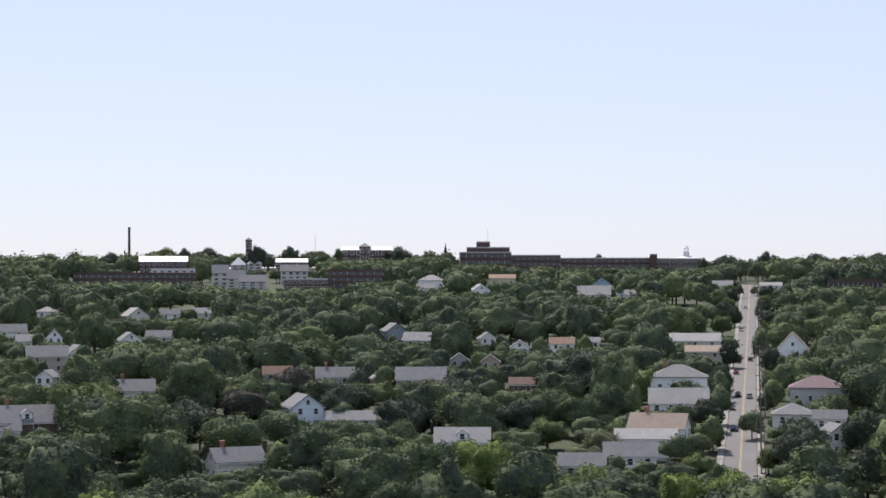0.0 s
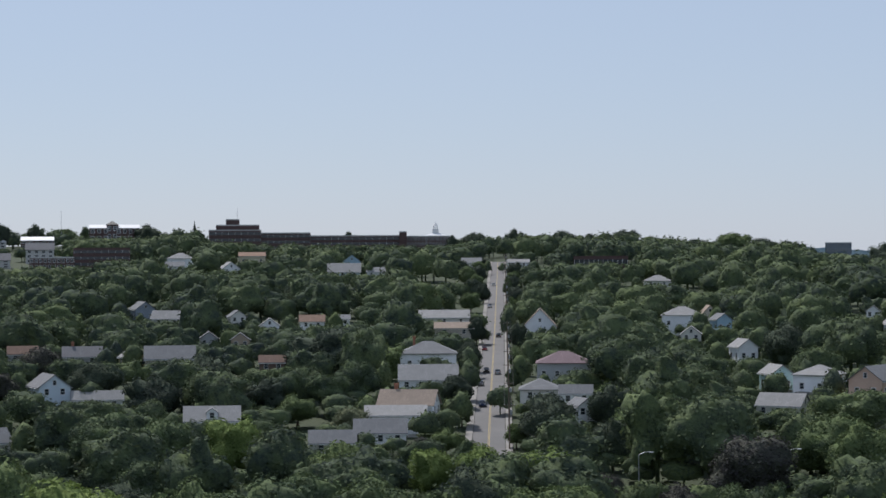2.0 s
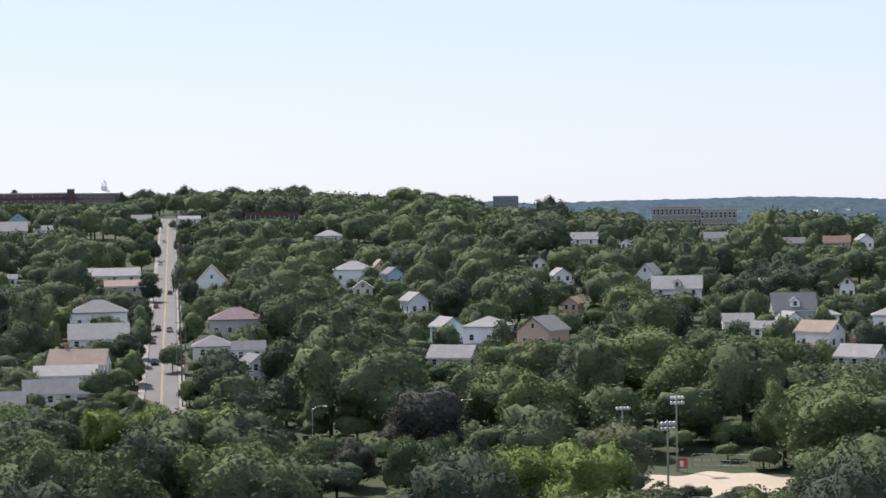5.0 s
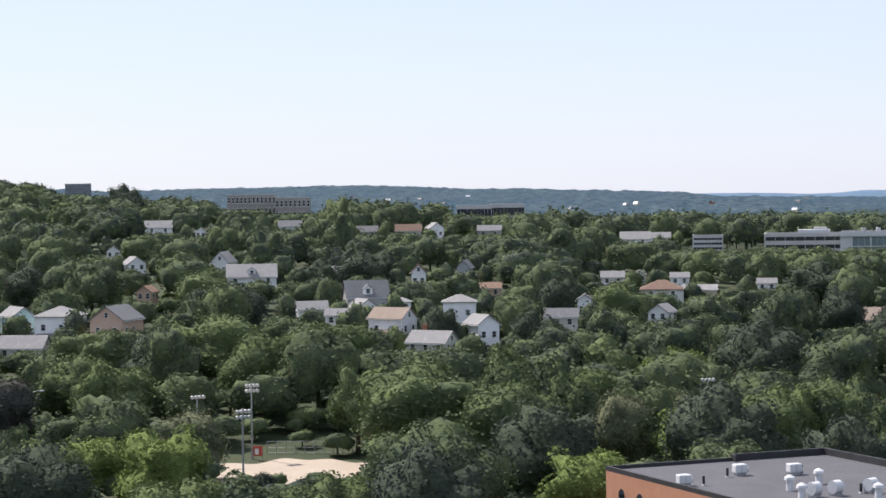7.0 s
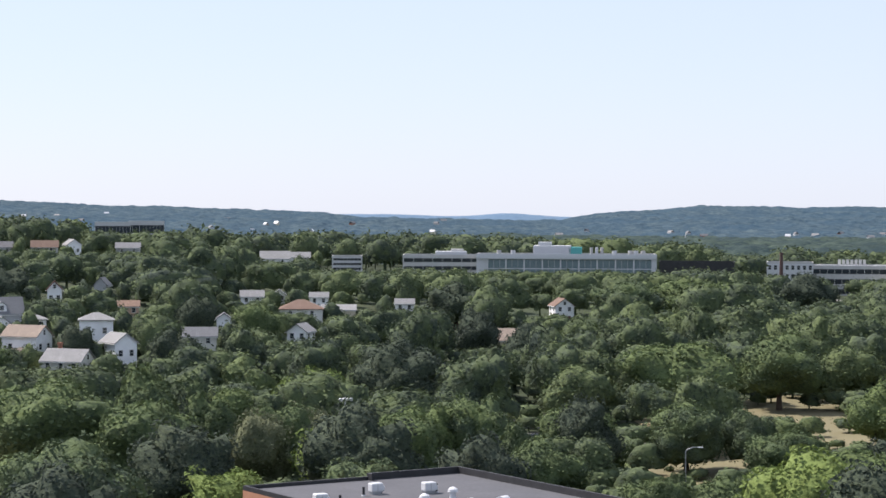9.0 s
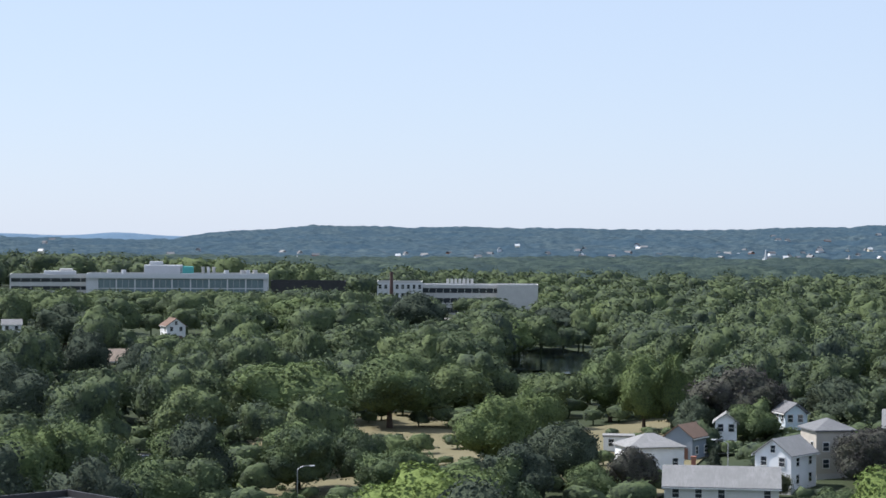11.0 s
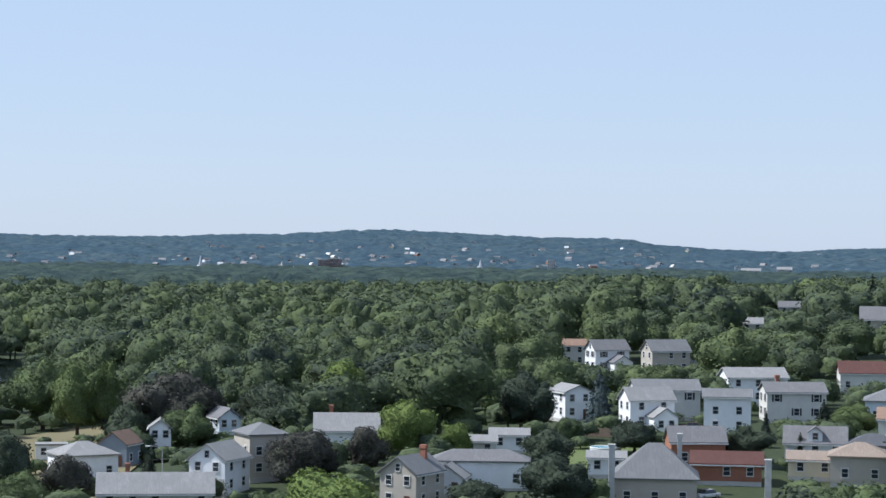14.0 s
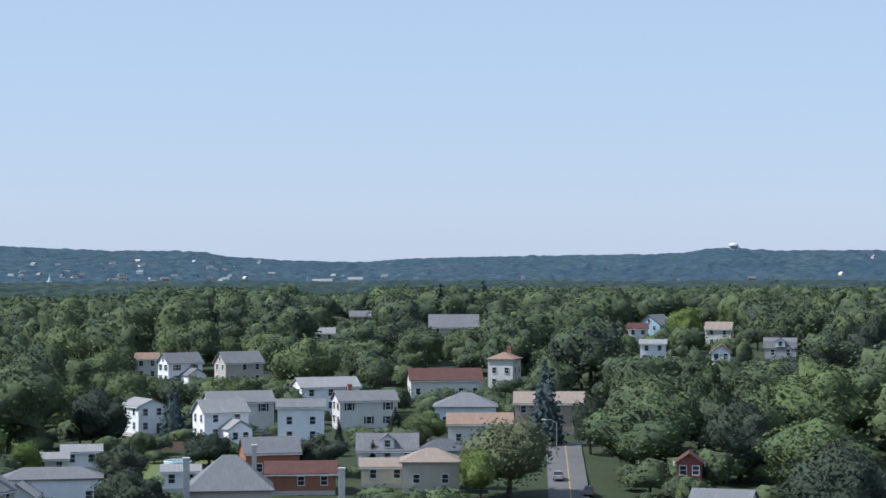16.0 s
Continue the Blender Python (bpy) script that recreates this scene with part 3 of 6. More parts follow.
def house(x, y, turn, w, l, storeys, roof, wall, tiles, vis=0.45, chimney=0, porch=0, shutters=0, dormer=0, wing=0, label="", rise=None, base=0.0):
    """A timber house; w across the gable, l along the ridge; turn: degrees that its gable end is turned from -y."""
    gz = float(ground(x, y)) + base
    hw = 2.75 * storeys + 0.5
    pitch = {"gable": 0.72, "low": 0.42, "steep": 1.05, "hip": 0.5, "flat": 0.0, "gambrel": 0.9}[roof]
    rise = w / 2 * pitch if rise is None else rise
    text = {"gable": "gabled", "low": "low-pitched", "steep": "steep gabled", "hip": "hipped", "flat": "flat", "gambrel": "gambrel"}[roof]
    tone = {"pale": "pale grey", "mid": "slate grey", "purple": "purplish"}.get(tiles, tiles)
    high = {1: "one-storey", 1.5: "storey-and-a-half", 2: "two-storey", 2.5: "tall", 3: "three-storey"}.get(storeys, "two-storey")
    col = {"offwhite": "off-white", "bluegrey": "blue-grey", "teal": "pale teal", "paleblue": "pale blue"}.get(wall, wall)
    ob = thing("house", pose(x, y, gz, 0, 0, turn), label or f"{high} {col} house with a {text} {tone} roof", "house", "houses of the neighbourhood")
    part("foundation", boxed(-w / 2 + 0.06, -l / 2 + 0.06, -2.5, w / 2 - 0.06, l / 2 - 0.06, 0.55), M_CONCRETE, ob)
    bm = bmesh.new()
    if roof in ("gable", "low", "steep"):
        prism(bm, [(-w / 2, 0.5), (w / 2, 0.5), (w / 2, hw), (0, hw + rise), (-w / 2, hw)], -l / 2, l / 2)
    elif roof == "gambrel":
        prism(bm, [(-w / 2, 0.5), (w / 2, 0.5), (w / 2, hw), (w * 0.34, hw + rise * 0.62), (0, hw + rise), (-w * 0.34, hw + rise * 0.62), (-w / 2, hw)], -l / 2, l / 2)
    else:
        box(bm, -w / 2, -l / 2, 0.5, w / 2, l / 2, hw)
    part("wall", bm, siding(wall) if wall != "brick" else M_BRICK, ob)
    bm = bmesh.new()
    if roof == "hip":
        hipped(bm, w, l, hw + 0.2, rise, 0.45)
    elif roof == "flat":
        box(bm, -w / 2 - 0.2, -l / 2 - 0.2, hw, w / 2 + 0.2, l / 2 + 0.2, hw + 0.3)
    elif roof == "gambrel":
        for s in (-1, 1):
            for a, b in (((0, hw + rise), (w * 0.34, hw + rise * 0.62)), ((w * 0.34, hw + rise * 0.62), (w * 0.53, hw - 0.3))):
                q = [(s * a[0], a[1]), (s * b[0], b[1]), (s * b[0], b[1] + 0.2), (s * a[0], a[1] + 0.2)]
                prism(bm, q if s > 0 else q[::-1], -l / 2 - 0.35, l / 2 + 0.35)
    else:
        gabled(bm, w, l, hw, rise, 0.4)
    part("roof", bm, shingle(tiles), ob)
    # trim boards along the eaves
    if roof in ("gable", "low", "steep"):
        k = rise / (w / 2)
        for s in (-1, 1):
            part("gutter", boxed(s * (w / 2 + 0.4), -l / 2 - 0.4, hw - 0.4 * k - 0.16, s * (w / 2 + 0.5), l / 2 + 0.4, hw - 0.4 * k + 0.02), M_TRIM, ob)
    away = math.atan2(x, y) + radians(turn)
    for side, width, off in ((0, w, l / 2), (180, w, l / 2), (90, l, w / 2), (-90, l, w / 2)):
        if math.cos(away + radians(side)) < 0.02:      # walls turned away from the camera get no windows
            continue
        n = max(2, int(width / (3.3 if math.hypot(x, y) < 560 else 4.8)))
        a = radians(side)
        for f in range(int(storeys + 0.4) if storeys >= 1 else 1):
            for i in range(n):
                s = (i + 0.5) / n * width - width / 2
                if f == 0 and side == 0 and i == n // 2:
                    p = (s * math.cos(a) + off * math.sin(a), s * math.sin(a) - off * math.cos(a), 0.5)
                    share("door", ME_DOOR, ob, p, a, (1.0, 1, 2.05))
                    continue
                if (i * 7 + f * 3 + side // 90 + int(abs(x))) % 5 == 0 and n > 2:
                    continue
                p = (s * math.cos(a) + off * math.sin(a), s * math.sin(a) - off * math.cos(a), 0.5 + 2.75 * f + 1.6)
                window(ob, *p, 1.0, 1.35, side, shutters and n <= 4)
        if side in (0, 180) and roof in ("gable", "steep") and rise > 2.2:
            window(ob, off * math.sin(a), -off * math.cos(a), hw + rise * 0.36, 0.8, 1.1, side)
    if chimney:
        bm = boxed(-0.45, -0.35, 0, 0.45, 0.35, 1.0)
        box(bm, -0.55, -0.45, 0.85, 0.55, 0.45, 1.08)
        bm.transform(Matrix.Translation((w * 0.12, l * (0.25 if chimney == 1 else -0.3), hw + rise * 0.55)) @ Matrix.Diagonal((1, 1, rise * 0.45 + 1.3, 1)))
        part("chimney", bm, M_BRICK if chimney == 1 else M_CONCRETE, ob)
    if porch:
        po = part("porch", boxed(-w * 0.42, -l / 2 - 2.2, 0.1, w * 0.42, -l / 2, 0.5), M_CONCRETE, ob)
        bm = bmesh.new()
        prism(bm, [(-w * 0.46, 2.9), (w * 0.46, 2.9), (w * 0.46, 3.05), (w * 0.30, 3.5), (-w * 0.30, 3.5), (-w * 0.46, 3.05)], -l / 2 - 2.5, -l / 2)
        part("porch_roof", bm, shingle(tiles), po)
        for s in (-0.4, 0, 0.4):
            part("post", boxed(w * s - 0.09, -l / 2 - 2.1, 0.5, w * s + 0.09, -l / 2 - 1.92, 2.9), M_TRIM, po)
    if dormer:
        dm = part("dormer", prism(bmesh.new(), [(-1.2, 0), (1.2, 0), (1.2, 1.5), (0, 2.4), (-1.2, 1.5)], -1.4, 1.6), siding("white"), ob)
        dm.matrix_basis = Matrix.Translation((w * 0.28 * dormer, 0, hw + rise * 0.12)) @ Matrix.Rotation(radians(90 * dormer), 4, "Z")
        part("dormer_roof", gabled(bmesh.new(), 2.4, 3.0, 1.5, 0.9, 0.2, 0.12), shingle(tiles), dm)
        window(dm, 0, -1.4, 0.85, 0.9, 1.1, 0)
    if wing:
        ww, wl = w * 0.8, w * 0.75
        bm = bmesh.new()
        prism(bm, [(-ww / 2, -1.5), (ww / 2, -1.5), (ww / 2, 3.0), (0, 4.6), (-ww / 2, 3.0)], -wl / 2, wl / 2)
        wg = part("wing", bm, siding(wall) if wall != "brick" else M_BRICK, ob)
        wg.matrix_basis = Matrix.Translation((wing * (w / 2 + wl / 2 - 0.3), -l * 0.12, 0)) @ Matrix.Rotation(radians(90 * wing), 4, "Z")
        part("wing_roof", gabled(bmesh.new(), ww, wl, 3.0, 1.6, 0.3), shingle(tiles), wg)
        window(wg, -ww * 0.22, -wl / 2, 1.7, 1.0, 1.3, 0)
        window(wg, ww * 0.22, -wl / 2, 1.7, 1.0, 1.3, 0)
    half = (w * abs(math.cos(radians(turn + math.degrees(math.atan2(x, y))))) + l * abs(math.sin(radians(turn + math.degrees(math.atan2(x, y)))))) / 2
    r0 = math.hypot(x, y)
    ux, uy = x / r0, y / r0
    if vis < 0.75:
        top = (hw + rise) * (1 - vis)
        for k in range(3):
            o = (k - 1 + GARDEN_RNG.uniform(-0.3, 0.3)) * half * 0.9
            back = -(max(w, l) * 0.5 + GARDEN_RNG.uniform(1.5, 6))
            GARDEN.append((x + ux * back + uy * o, y + uy * back - ux * o, top * GARDEN_RNG.uniform(0.75, 1.25), GARDEN_RNG.uniform(4.5, 7.5)))
        for s in (-1, 1):
            o = s * (half + GARDEN_RNG.uniform(2.0, 5.0))
            back = GARDEN_RNG.uniform(-5, 6)
            GARDEN.append((x + ux * back + uy * o, y + uy * back - ux * o, (hw + rise) * GARDEN_RNG.uniform(0.7, 1.25), GARDEN_RNG.uniform(6, 10)))
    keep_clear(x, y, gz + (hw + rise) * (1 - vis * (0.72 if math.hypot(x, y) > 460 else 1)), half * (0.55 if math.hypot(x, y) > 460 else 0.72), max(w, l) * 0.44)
    return ob


# ---- large buildings ----
def building(name, label, x, y, turn, w, d, h, floors, mat, windows="grid", roof="flat", roof_mat=None, bays=0, base=0.0, vis=0.5, category="building", rise=3.0):
    """A large block facing -y before its turn; windows in a grid of single panes or in long bands."""
    gz = float(ground(x, y)) + base
    ob = thing(name, pose(x, y, gz, 0, 0, turn), label, category)
    part("wall", boxed(-w / 2, -d / 2, -3, w / 2, d / 2, h), mat, ob)
    if roof == "flat":
        part("roof", boxed(-w / 2 + 0.4, -d / 2 + 0.4, h + 0.01, w / 2 - 0.4, d / 2 - 0.4, h + 0.25), roof_mat or M_TAR, ob)
        for x0, y0, x1, y1 in ((-w / 2, -d / 2, w / 2, -d / 2 + 0.4), (-w / 2, d / 2 - 0.4, w / 2, d / 2), (-w / 2, -d / 2 + 0.4, -w / 2 + 0.4, d / 2 - 0.4), (w / 2 - 0.4, -d / 2 + 0.4, w / 2, d / 2 - 0.4)):
            part("parapet", boxed(x0, y0, h + 0.003, x1, y1, h + 0.8), M_CONCRETE if roof_mat is None else mat, ob)
    elif roof == "hip":
        bm = hipped(bmesh.new(), min(w, d), max(w, d), h + 0.2, rise, 0.5)
        if w > d:
            bm.transform(Matrix.Rotation(radians(90), 4, "Z"))
        part("roof", bm, roof_mat, ob)
    else:
        bm = gabled(bmesh.new(), d, w, h, rise, 0.5, 0.3)
        bm.transform(Matrix.Rotation(radians(90), 4, "Z"))
        part("roof", bm, roof_mat, ob)
        for s in (-1, 1):
            part("gable", prism(bmesh.new(), [(-d / 2, h), (d / 2, h), (0, h + rise)], -0.15, 0.15), mat, ob).matrix_basis = Matrix.Translation((s * (w / 2 - 0.2), 0, 0)) @ Matrix.Rotation(radians(90), 4, "Z")
    fh = h / max(floors, 1)
    n = bays or max(2, int(w / 4))
    for f in range(floors):
        z = f * fh + fh * 0.55
        if windows == "grid":
            for i in range(n):
                window(ob, (i + 0.5) / n * w - w / 2, -d / 2, z, w / n * 0.5, fh * 0.5, 0)
            for s in (-1, 1):
                for i in range(max(2, int(d / 6))):
                    window(ob, s * w / 2, (i + 0.5) / max(2, int(d / 6)) * d - d / 2, z, 1.6, fh * 0.5, 90 * s)
        elif windows == "band":
            b = part("window_band", boxed(-w / 2 + 0.5, -d / 2 - 0.06, z - fh * 0.24, w / 2 - 0.5, -d / 2 + 0.04, z + fh * 0.24), M_GLASS, ob)
            for i in range(n + 1):
                part("mullion", boxed(-w / 2 + 0.4 + (w - 0.9) * i / n, -d / 2 - 0.14, z - fh * 0.24, -w / 2 + 0.55 + (w - 0.9) * i / n, -d / 2 - 0.061, z + fh * 0.24), M_TRIM, b)
            for s in (-1, 1):
                part("window_band", boxed(s * w / 2 - 0.04, -d / 2 + 0.6, z - fh * 0.24, s * w / 2 + 0.06, d / 2 - 0.6, z + fh * 0.24), M_GLASS, ob)
    half = w / 2 * abs(math.cos(radians(turn) + math.atan2(x, y))) + d / 2 * abs(math.sin(radians(turn) + math.atan2(x, y)))
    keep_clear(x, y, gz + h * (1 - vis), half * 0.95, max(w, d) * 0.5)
    return ob


def roof_box(parent, name, x, y, z, w, d, h, mat):
    ob = part(name, boxed(-w / 2, -d / 2, 0, w / 2, d / 2, h, min(0.15, h * 0.06)), mat, parent)
    ob.matrix_basis = Matrix.Translation((x, y, z))
    return ob


# ---- the houses, placed and sized to fit the camera's view ----
house(-97.2, 483.8, 113, 9.9, 14.8, 2, "gable", "brown", "grey", vis=0.56, chimney=1, dormer=-1)
house(-101.9, 478.2, 102, 6.5, 9.8, 1.5, "gable", "white", "grey")
house(-114.2, 603.3, -9, 5.0, 6.7, 2, "gable", "white", "grey", vis=0.48)
house(-131.2, 691.0, 106, 9.0, 13.5, 2, "gable", "beige", "grey")
house(-125.2, 714.3, 25, 6.1, 8.3, 2, "gable", "white", "grey")
house(-168.9, 816.9, 102, 7.7, 11.5, 2, "gable", "white", "grey")
house(-156.3, 787.6, 111, 6.6, 9.9, 1.5, "gable", "white", "pale")
house(-146.7, 788.6, 11, 5.6, 7.6, 2, "steep", "white", "grey")
house(-178.1, 938.9, 11, 9.1, 10.9, 2, "hip", "white", "pale")
house(-132.1, 895.2, 23, 9.3, 12.6, 2.5, "gable", "offwhite", "pale")
house(-117.3, 780.7, 19, 7.4, 9.9, 2, "gable", "white", "grey")
house(-108.1, 795.6, 88, 6.3, 9.5, 2, "gable", "offwhite", "grey")
house(-82.9, 558.0, 98, 7.6, 11.4, 2, "gable", "white", "grey", vis=0.48, chimney=1)
house(-108.6, 937.6, 97, 6.1, 9.2, 2, "gable", "offwhite", "pale")
house(-121.1, 927.9, 97, 5.4, 8.1, 2, "gable", "white", "grey")
# a white house; the pale blue siding paints in its bluish shade
house(-34.9, 518.4, 19, 7.9, 10.7, 2, "gable", "paleblue", "grey", vis=0.48, wing=1)
house(-23.0, 514.2, 93, 5.1, 12.1, 1, "gable", "white", "pale", vis=0.48)
house(-42.9, 431.9, 116, 7.1, 10.7, 1.5, "gable", "offwhite", "grey", vis=0.48, chimney=1)
house(-49.0, 617.9, 95, 5.6, 8.4, 2, "gable", "grey", "brown")
house(-31.3, 606.3, 93, 7.2, 10.8, 2, "gable", "grey", "mid", chimney=1)
house(-16.6, 601.0, 22, 6.0, 8.1, 2, "gable", "yellow", "pale", vis=0.48)
house(-6.3, 596.4, 91, 9.2, 13.9, 2, "gable", "beige", "grey")
house(-19.1, 812.3, 16, 7.7, 10.4, 2.5, "gable", "bluegrey", "grey")
house(-8.4, 781.1, 76, 7.9, 11.9, 2, "gable", "grey", "pale")
house(27.2, 738.8, -2, 6.6, 8.9, 2, "gable", "white", "pale")
house(43.3, 758.6, 87, 5.9, 8.8, 2, "gable", "white", "orange")
house(16.7, 791.0, 9, 5.8, 7.8, 2, "gable", "offwhite", "grey")
house(5.3, 675.1, -0, 5.7, 7.6, 2, "gable", "grey", "grey")
house(15.2, 667.0, -1, 5.8, 7.8, 2, "gable", "tan", "grey")
house(54.8, 769.7, 86, 4.0, 6.0, 2, "gable", "white", "pale")
house(93.4, 772.2, 83, 12.3, 18.5, 2, "low", "offwhite", "pale")
house(89.5, 711.7, 83, 8.8, 13.2, 2, "low", "beige", "tan")
house(66.0, 584.2, 84, 13.0, 15.6, 2.5, "hip", "white", "grey", vis=0.48, chimney=1)
house(59.1, 523.1, 84, 9.7, 14.5, 2, "gable", "white", "pale", vis=0.48)
house(49.1, 473.7, 72, 8.5, 12.7, 2, "gable", "white", "tan", vis=0.64, porch=1, chimney=1)
house(45.3, 466.1, 84, 8.9, 13.4, 1.5, "low", "white", "pale", vis=0.68)
house(40.2, 448.3, 85, 7.3, 11.0, 1, "gable", "white", "grey", vis=0.64)
house(29.0, 435.0, 86, 6.3, 9.4, 1, "gable", "offwhite", "grey", vis=0.56)
house(4.3, 462.2, 89, 7.9, 11.9, 1.5, "gable", "white", "pale", vis=0.48, dormer=-1)
house(22.0, 579.3, 88, 4.6, 6.9, 2, "gable", "brown", "brown")
house(116.7, 695.5, -10, 11.1, 14.9, 2.5, "steep", "white", "tan", vis=0.48, porch=1)
house(117.7, 699.5, 0, 6.6, 8.9, 2, "gable", "white", "grey")
house(97.8, 545.1, 80, 11.7, 14.1, 2.5, "hip", "grey", "purple", vis=0.56)
house(83.3, 496.8, -10, 9.5, 11.4, 2, "hip", "offwhite", "grey", vis=0.60)
house(87.2, 463.8, 14, 4.5, 6.1, 2, "gable", "white", "grey", vis=0.56)
house(90.3, 487.5, 80, 5.0, 7.5, 2, "gable", "white", "grey")
house(36.0, 1257.1, 88, 10.4, 15.7, 2.5, "low", "cream", "orange", vis=0.56)
house(-6.6, 1226.9, 90, 13.0, 15.6, 2.5, "hip", "white", "pale", vis=0.56)
house(-9.3, 1166.0, 90, 6.7, 10.1, 2, "gable", "white", "pale")
house(20.2, 1136.8, 9, 9.6, 12.9, 2, "gable", "white", "pale", vis=0.48)
house(78.2, 1090.1, 86, 12.6, 18.9, 2, "gable", "paleblue", "pale")
house(90.3, 1183.5, -4, 9.6, 13.0, 2.5, "gable", "blue", "grey")
house(154.6, 1150.7, 82, 7.1, 10.7, 2.5, "gable", "offwhite", "pale")
house(184.7, 1173.8, 81, 8.2, 12.2, 2, "low", "white", "pale", vis=0.56)
house(95.9, 1090.7, 85, 6.3, 9.5, 2, "gable", "white", "pale")
house(219.8, 972.1, 77, 10.8, 12.9, 2, "hip", "offwhite", "pale", vis=0.51)
house(176.6, 741.1, 77, 12.2, 14.6, 2.5, "hip", "white", "pale", vis=0.59)
house(189.5, 753.6, -4, 5.2, 7.0, 2.5, "steep", "beige", "tan")
house(184.4, 715.7, 6, 5.4, 7.3, 2.5, "gable", "blue", "grey", vis=0.59)
house(161.9, 666.9, -14, 6.3, 8.5, 2, "gable", "offwhite", "pale", vis=0.51)
house(158.7, 590.2, 7, 5.8, 7.8, 2.5, "gable", "white", "pale", vis=0.72)
house(144.4, 506.0, 8, 5.7, 7.7, 2.5, "gable", "teal", "pale", vis=0.72, porch=1)
house(137.7, 476.6, 54, 7.2, 10.8, 1, "gable", "offwhite", "pale", vis=0.68)
house(152.9, 497.7, -39, 9.2, 11.0, 2.5, "hip", "white", "pale", vis=0.68, porch=1)
house(162.1, 482.2, -44, 8.6, 11.6, 2.5, "gable", "peach", "grey", vis=0.64, porch=1)
house(228.7, 661.8, -4, 6.0, 8.2, 2, "gable", "white", "pale", vis=0.59)
house(196.1, 556.3, -39, 4.3, 5.8, 2, "gable", "peach", "orange", vis=0.51)
house(243.3, 726.3, -19, 4.8, 6.4, 2, "gable", "white", "grey")
house(306.5, 853.8, 70, 7.7, 11.5, 2, "gable", "white", "pale", vis=0.64)
house(250.4, 635.6, -42, 5.8, 7.8, 2.5, "steep", "white", "pale", vis=0.51)
house(241.4, 590.0, 68, 9.9, 14.8, 2, "gable", "white", "pale", vis=0.59, dormer=-1)
house(215.7, 487.2, 76, 5.1, 7.6, 2, "gable", "white", "pale")
house(216.8, 473.3, 55, 4.0, 6.0, 2, "gable", "white", "pale", vis=0.51)
house(224.2, 474.8, -3, 5.2, 7.0, 2.5, "gable", "white", "pale", vis=0.64)
house(222.1, 453.5, 29, 6.5, 9.8, 2.5, "gable", "white", "tan", vis=0.68, wing=-1)
house(217.5, 423.4, 33, 6.7, 10.0, 2, "gable", "offwhite", "pale", vis=0.51, chimney=1)
house(235.7, 497.1, 75, 7.4, 11.1, 2.5, "steep", "grey", "grey", vis=0.55, dormer=-1)
house(272.6, 594.1, 65, 4.0, 6.0, 2, "gable", "white", "pale")
house(287.4, 568.3, -27, 4.3, 5.8, 2.5, "steep", "white", "red", vis=0.59)
house(242.9, 490.9, 64, 4.4, 5.3, 2, "hip", "white", "pale")
house(367.4, 852.2, 67, 6.7, 10.1, 2, "gable", "white", "grey")
house(419.6, 813.4, -12, 6.0, 8.1, 2.5, "gable", "white", "pale", vis=0.68)
house(477.3, 868.6, 61, 7.5, 11.3, 2, "low", "offwhite", "grey")
house(312.2, 818.3, -21, 4.3, 5.8, 2, "gable", "white", "pale")
house(253.5, 478.0, 62, 7.1, 8.5, 2.5, "hip", "white", "pale", vis=0.55)
house(239.4, 440.3, -1, 5.7, 7.7, 2.5, "gable", "white", "pale", vis=0.68)
house(273.3, 459.7, 59, 5.6, 8.4, 2, "gable", "offwhite", "grey", vis=0.51)
house(299.9, 491.6, -31, 4.0, 5.4, 2.5, "gable", "white", "grey")
house(369.7, 588.2, 58, 5.0, 7.5, 2, "gable", "white", "pale")
house(384.9, 595.2, -33, 4.0, 5.4, 2, "gable", "offwhite", "pale")
house(389.3, 577.6, 56, 4.0, 6.0, 2, "gable", "white", "pale")
house(352.4, 532.6, 57, 10.8, 12.9, 2, "hip", "offwhite", "brown", vis=0.51)
house(373.5, 543.0, 55, 7.0, 10.5, 1.5, "low", "cream", "pale", vis=0.59)
house(306.9, 463.7, -53, 5.4, 7.2, 2, "gable", "white", "pale", vis=0.51)
house(404.4, 549.9, 54, 4.0, 6.0, 2, "gable", "white", "pale")
house(360.7, 456.8, 52, 7.1, 10.7, 1, "low", "tan", "brown", vis=0.51)
house(316.5, 592.6, -43, 4.1, 5.6, 2.5, "steep", "grey", "grey")
house(295.1, 536.8, 61, 4.0, 6.0, 2, "gable", "peach", "orange")
house(402.5, 805.1, 63, 7.3, 11.0, 2, "gable", "offwhite", "brown")
house(467.5, 851.1, 61, 7.2, 10.8, 2, "low", "grey", "grey")
house(378.1, 795.6, 65, 6.0, 9.1, 2, "gable", "grey", "mid")
house(581.1, 879.4, 57, 6.9, 10.3, 2, "gable", "white", "pale")
house(538.9, 836.9, 57, 9.3, 14.0, 2, "gable", "white", "pale")
house(465.9, 542.8, -26, 6.5, 8.7, 2, "gable", "white", "brown", vis=0.8)
house(371.9, 457.1, 51, 8.3, 12.4, 1.5, "gable", "cream", "tan")
house(299.2, 219.8, 56, 8.3, 10.0, 1.5, "hip", "white", "pale", vis=0.85)
house(317.7, 224.7, -80, 5.6, 7.5, 1.5, "gable", "bluegrey", "brown", vis=0.8)
house(330.5, 250.3, 37, 4.0, 6.0, 1, "flat", "white", "pale", vis=0.8)
house(270.1, 184.5, 34, 7.3, 17.5, 1, "gable", "offwhite", "pale", vis=0.95, chimney=1)
house(284.1, 181.8, -85, 6.4, 8.6, 2, "gable", "white", "pale", vis=0.9)
house(298.6, 183.0, -39, 6.6, 7.9, 2.5, "hip", "beige", "grey", vis=0.8)
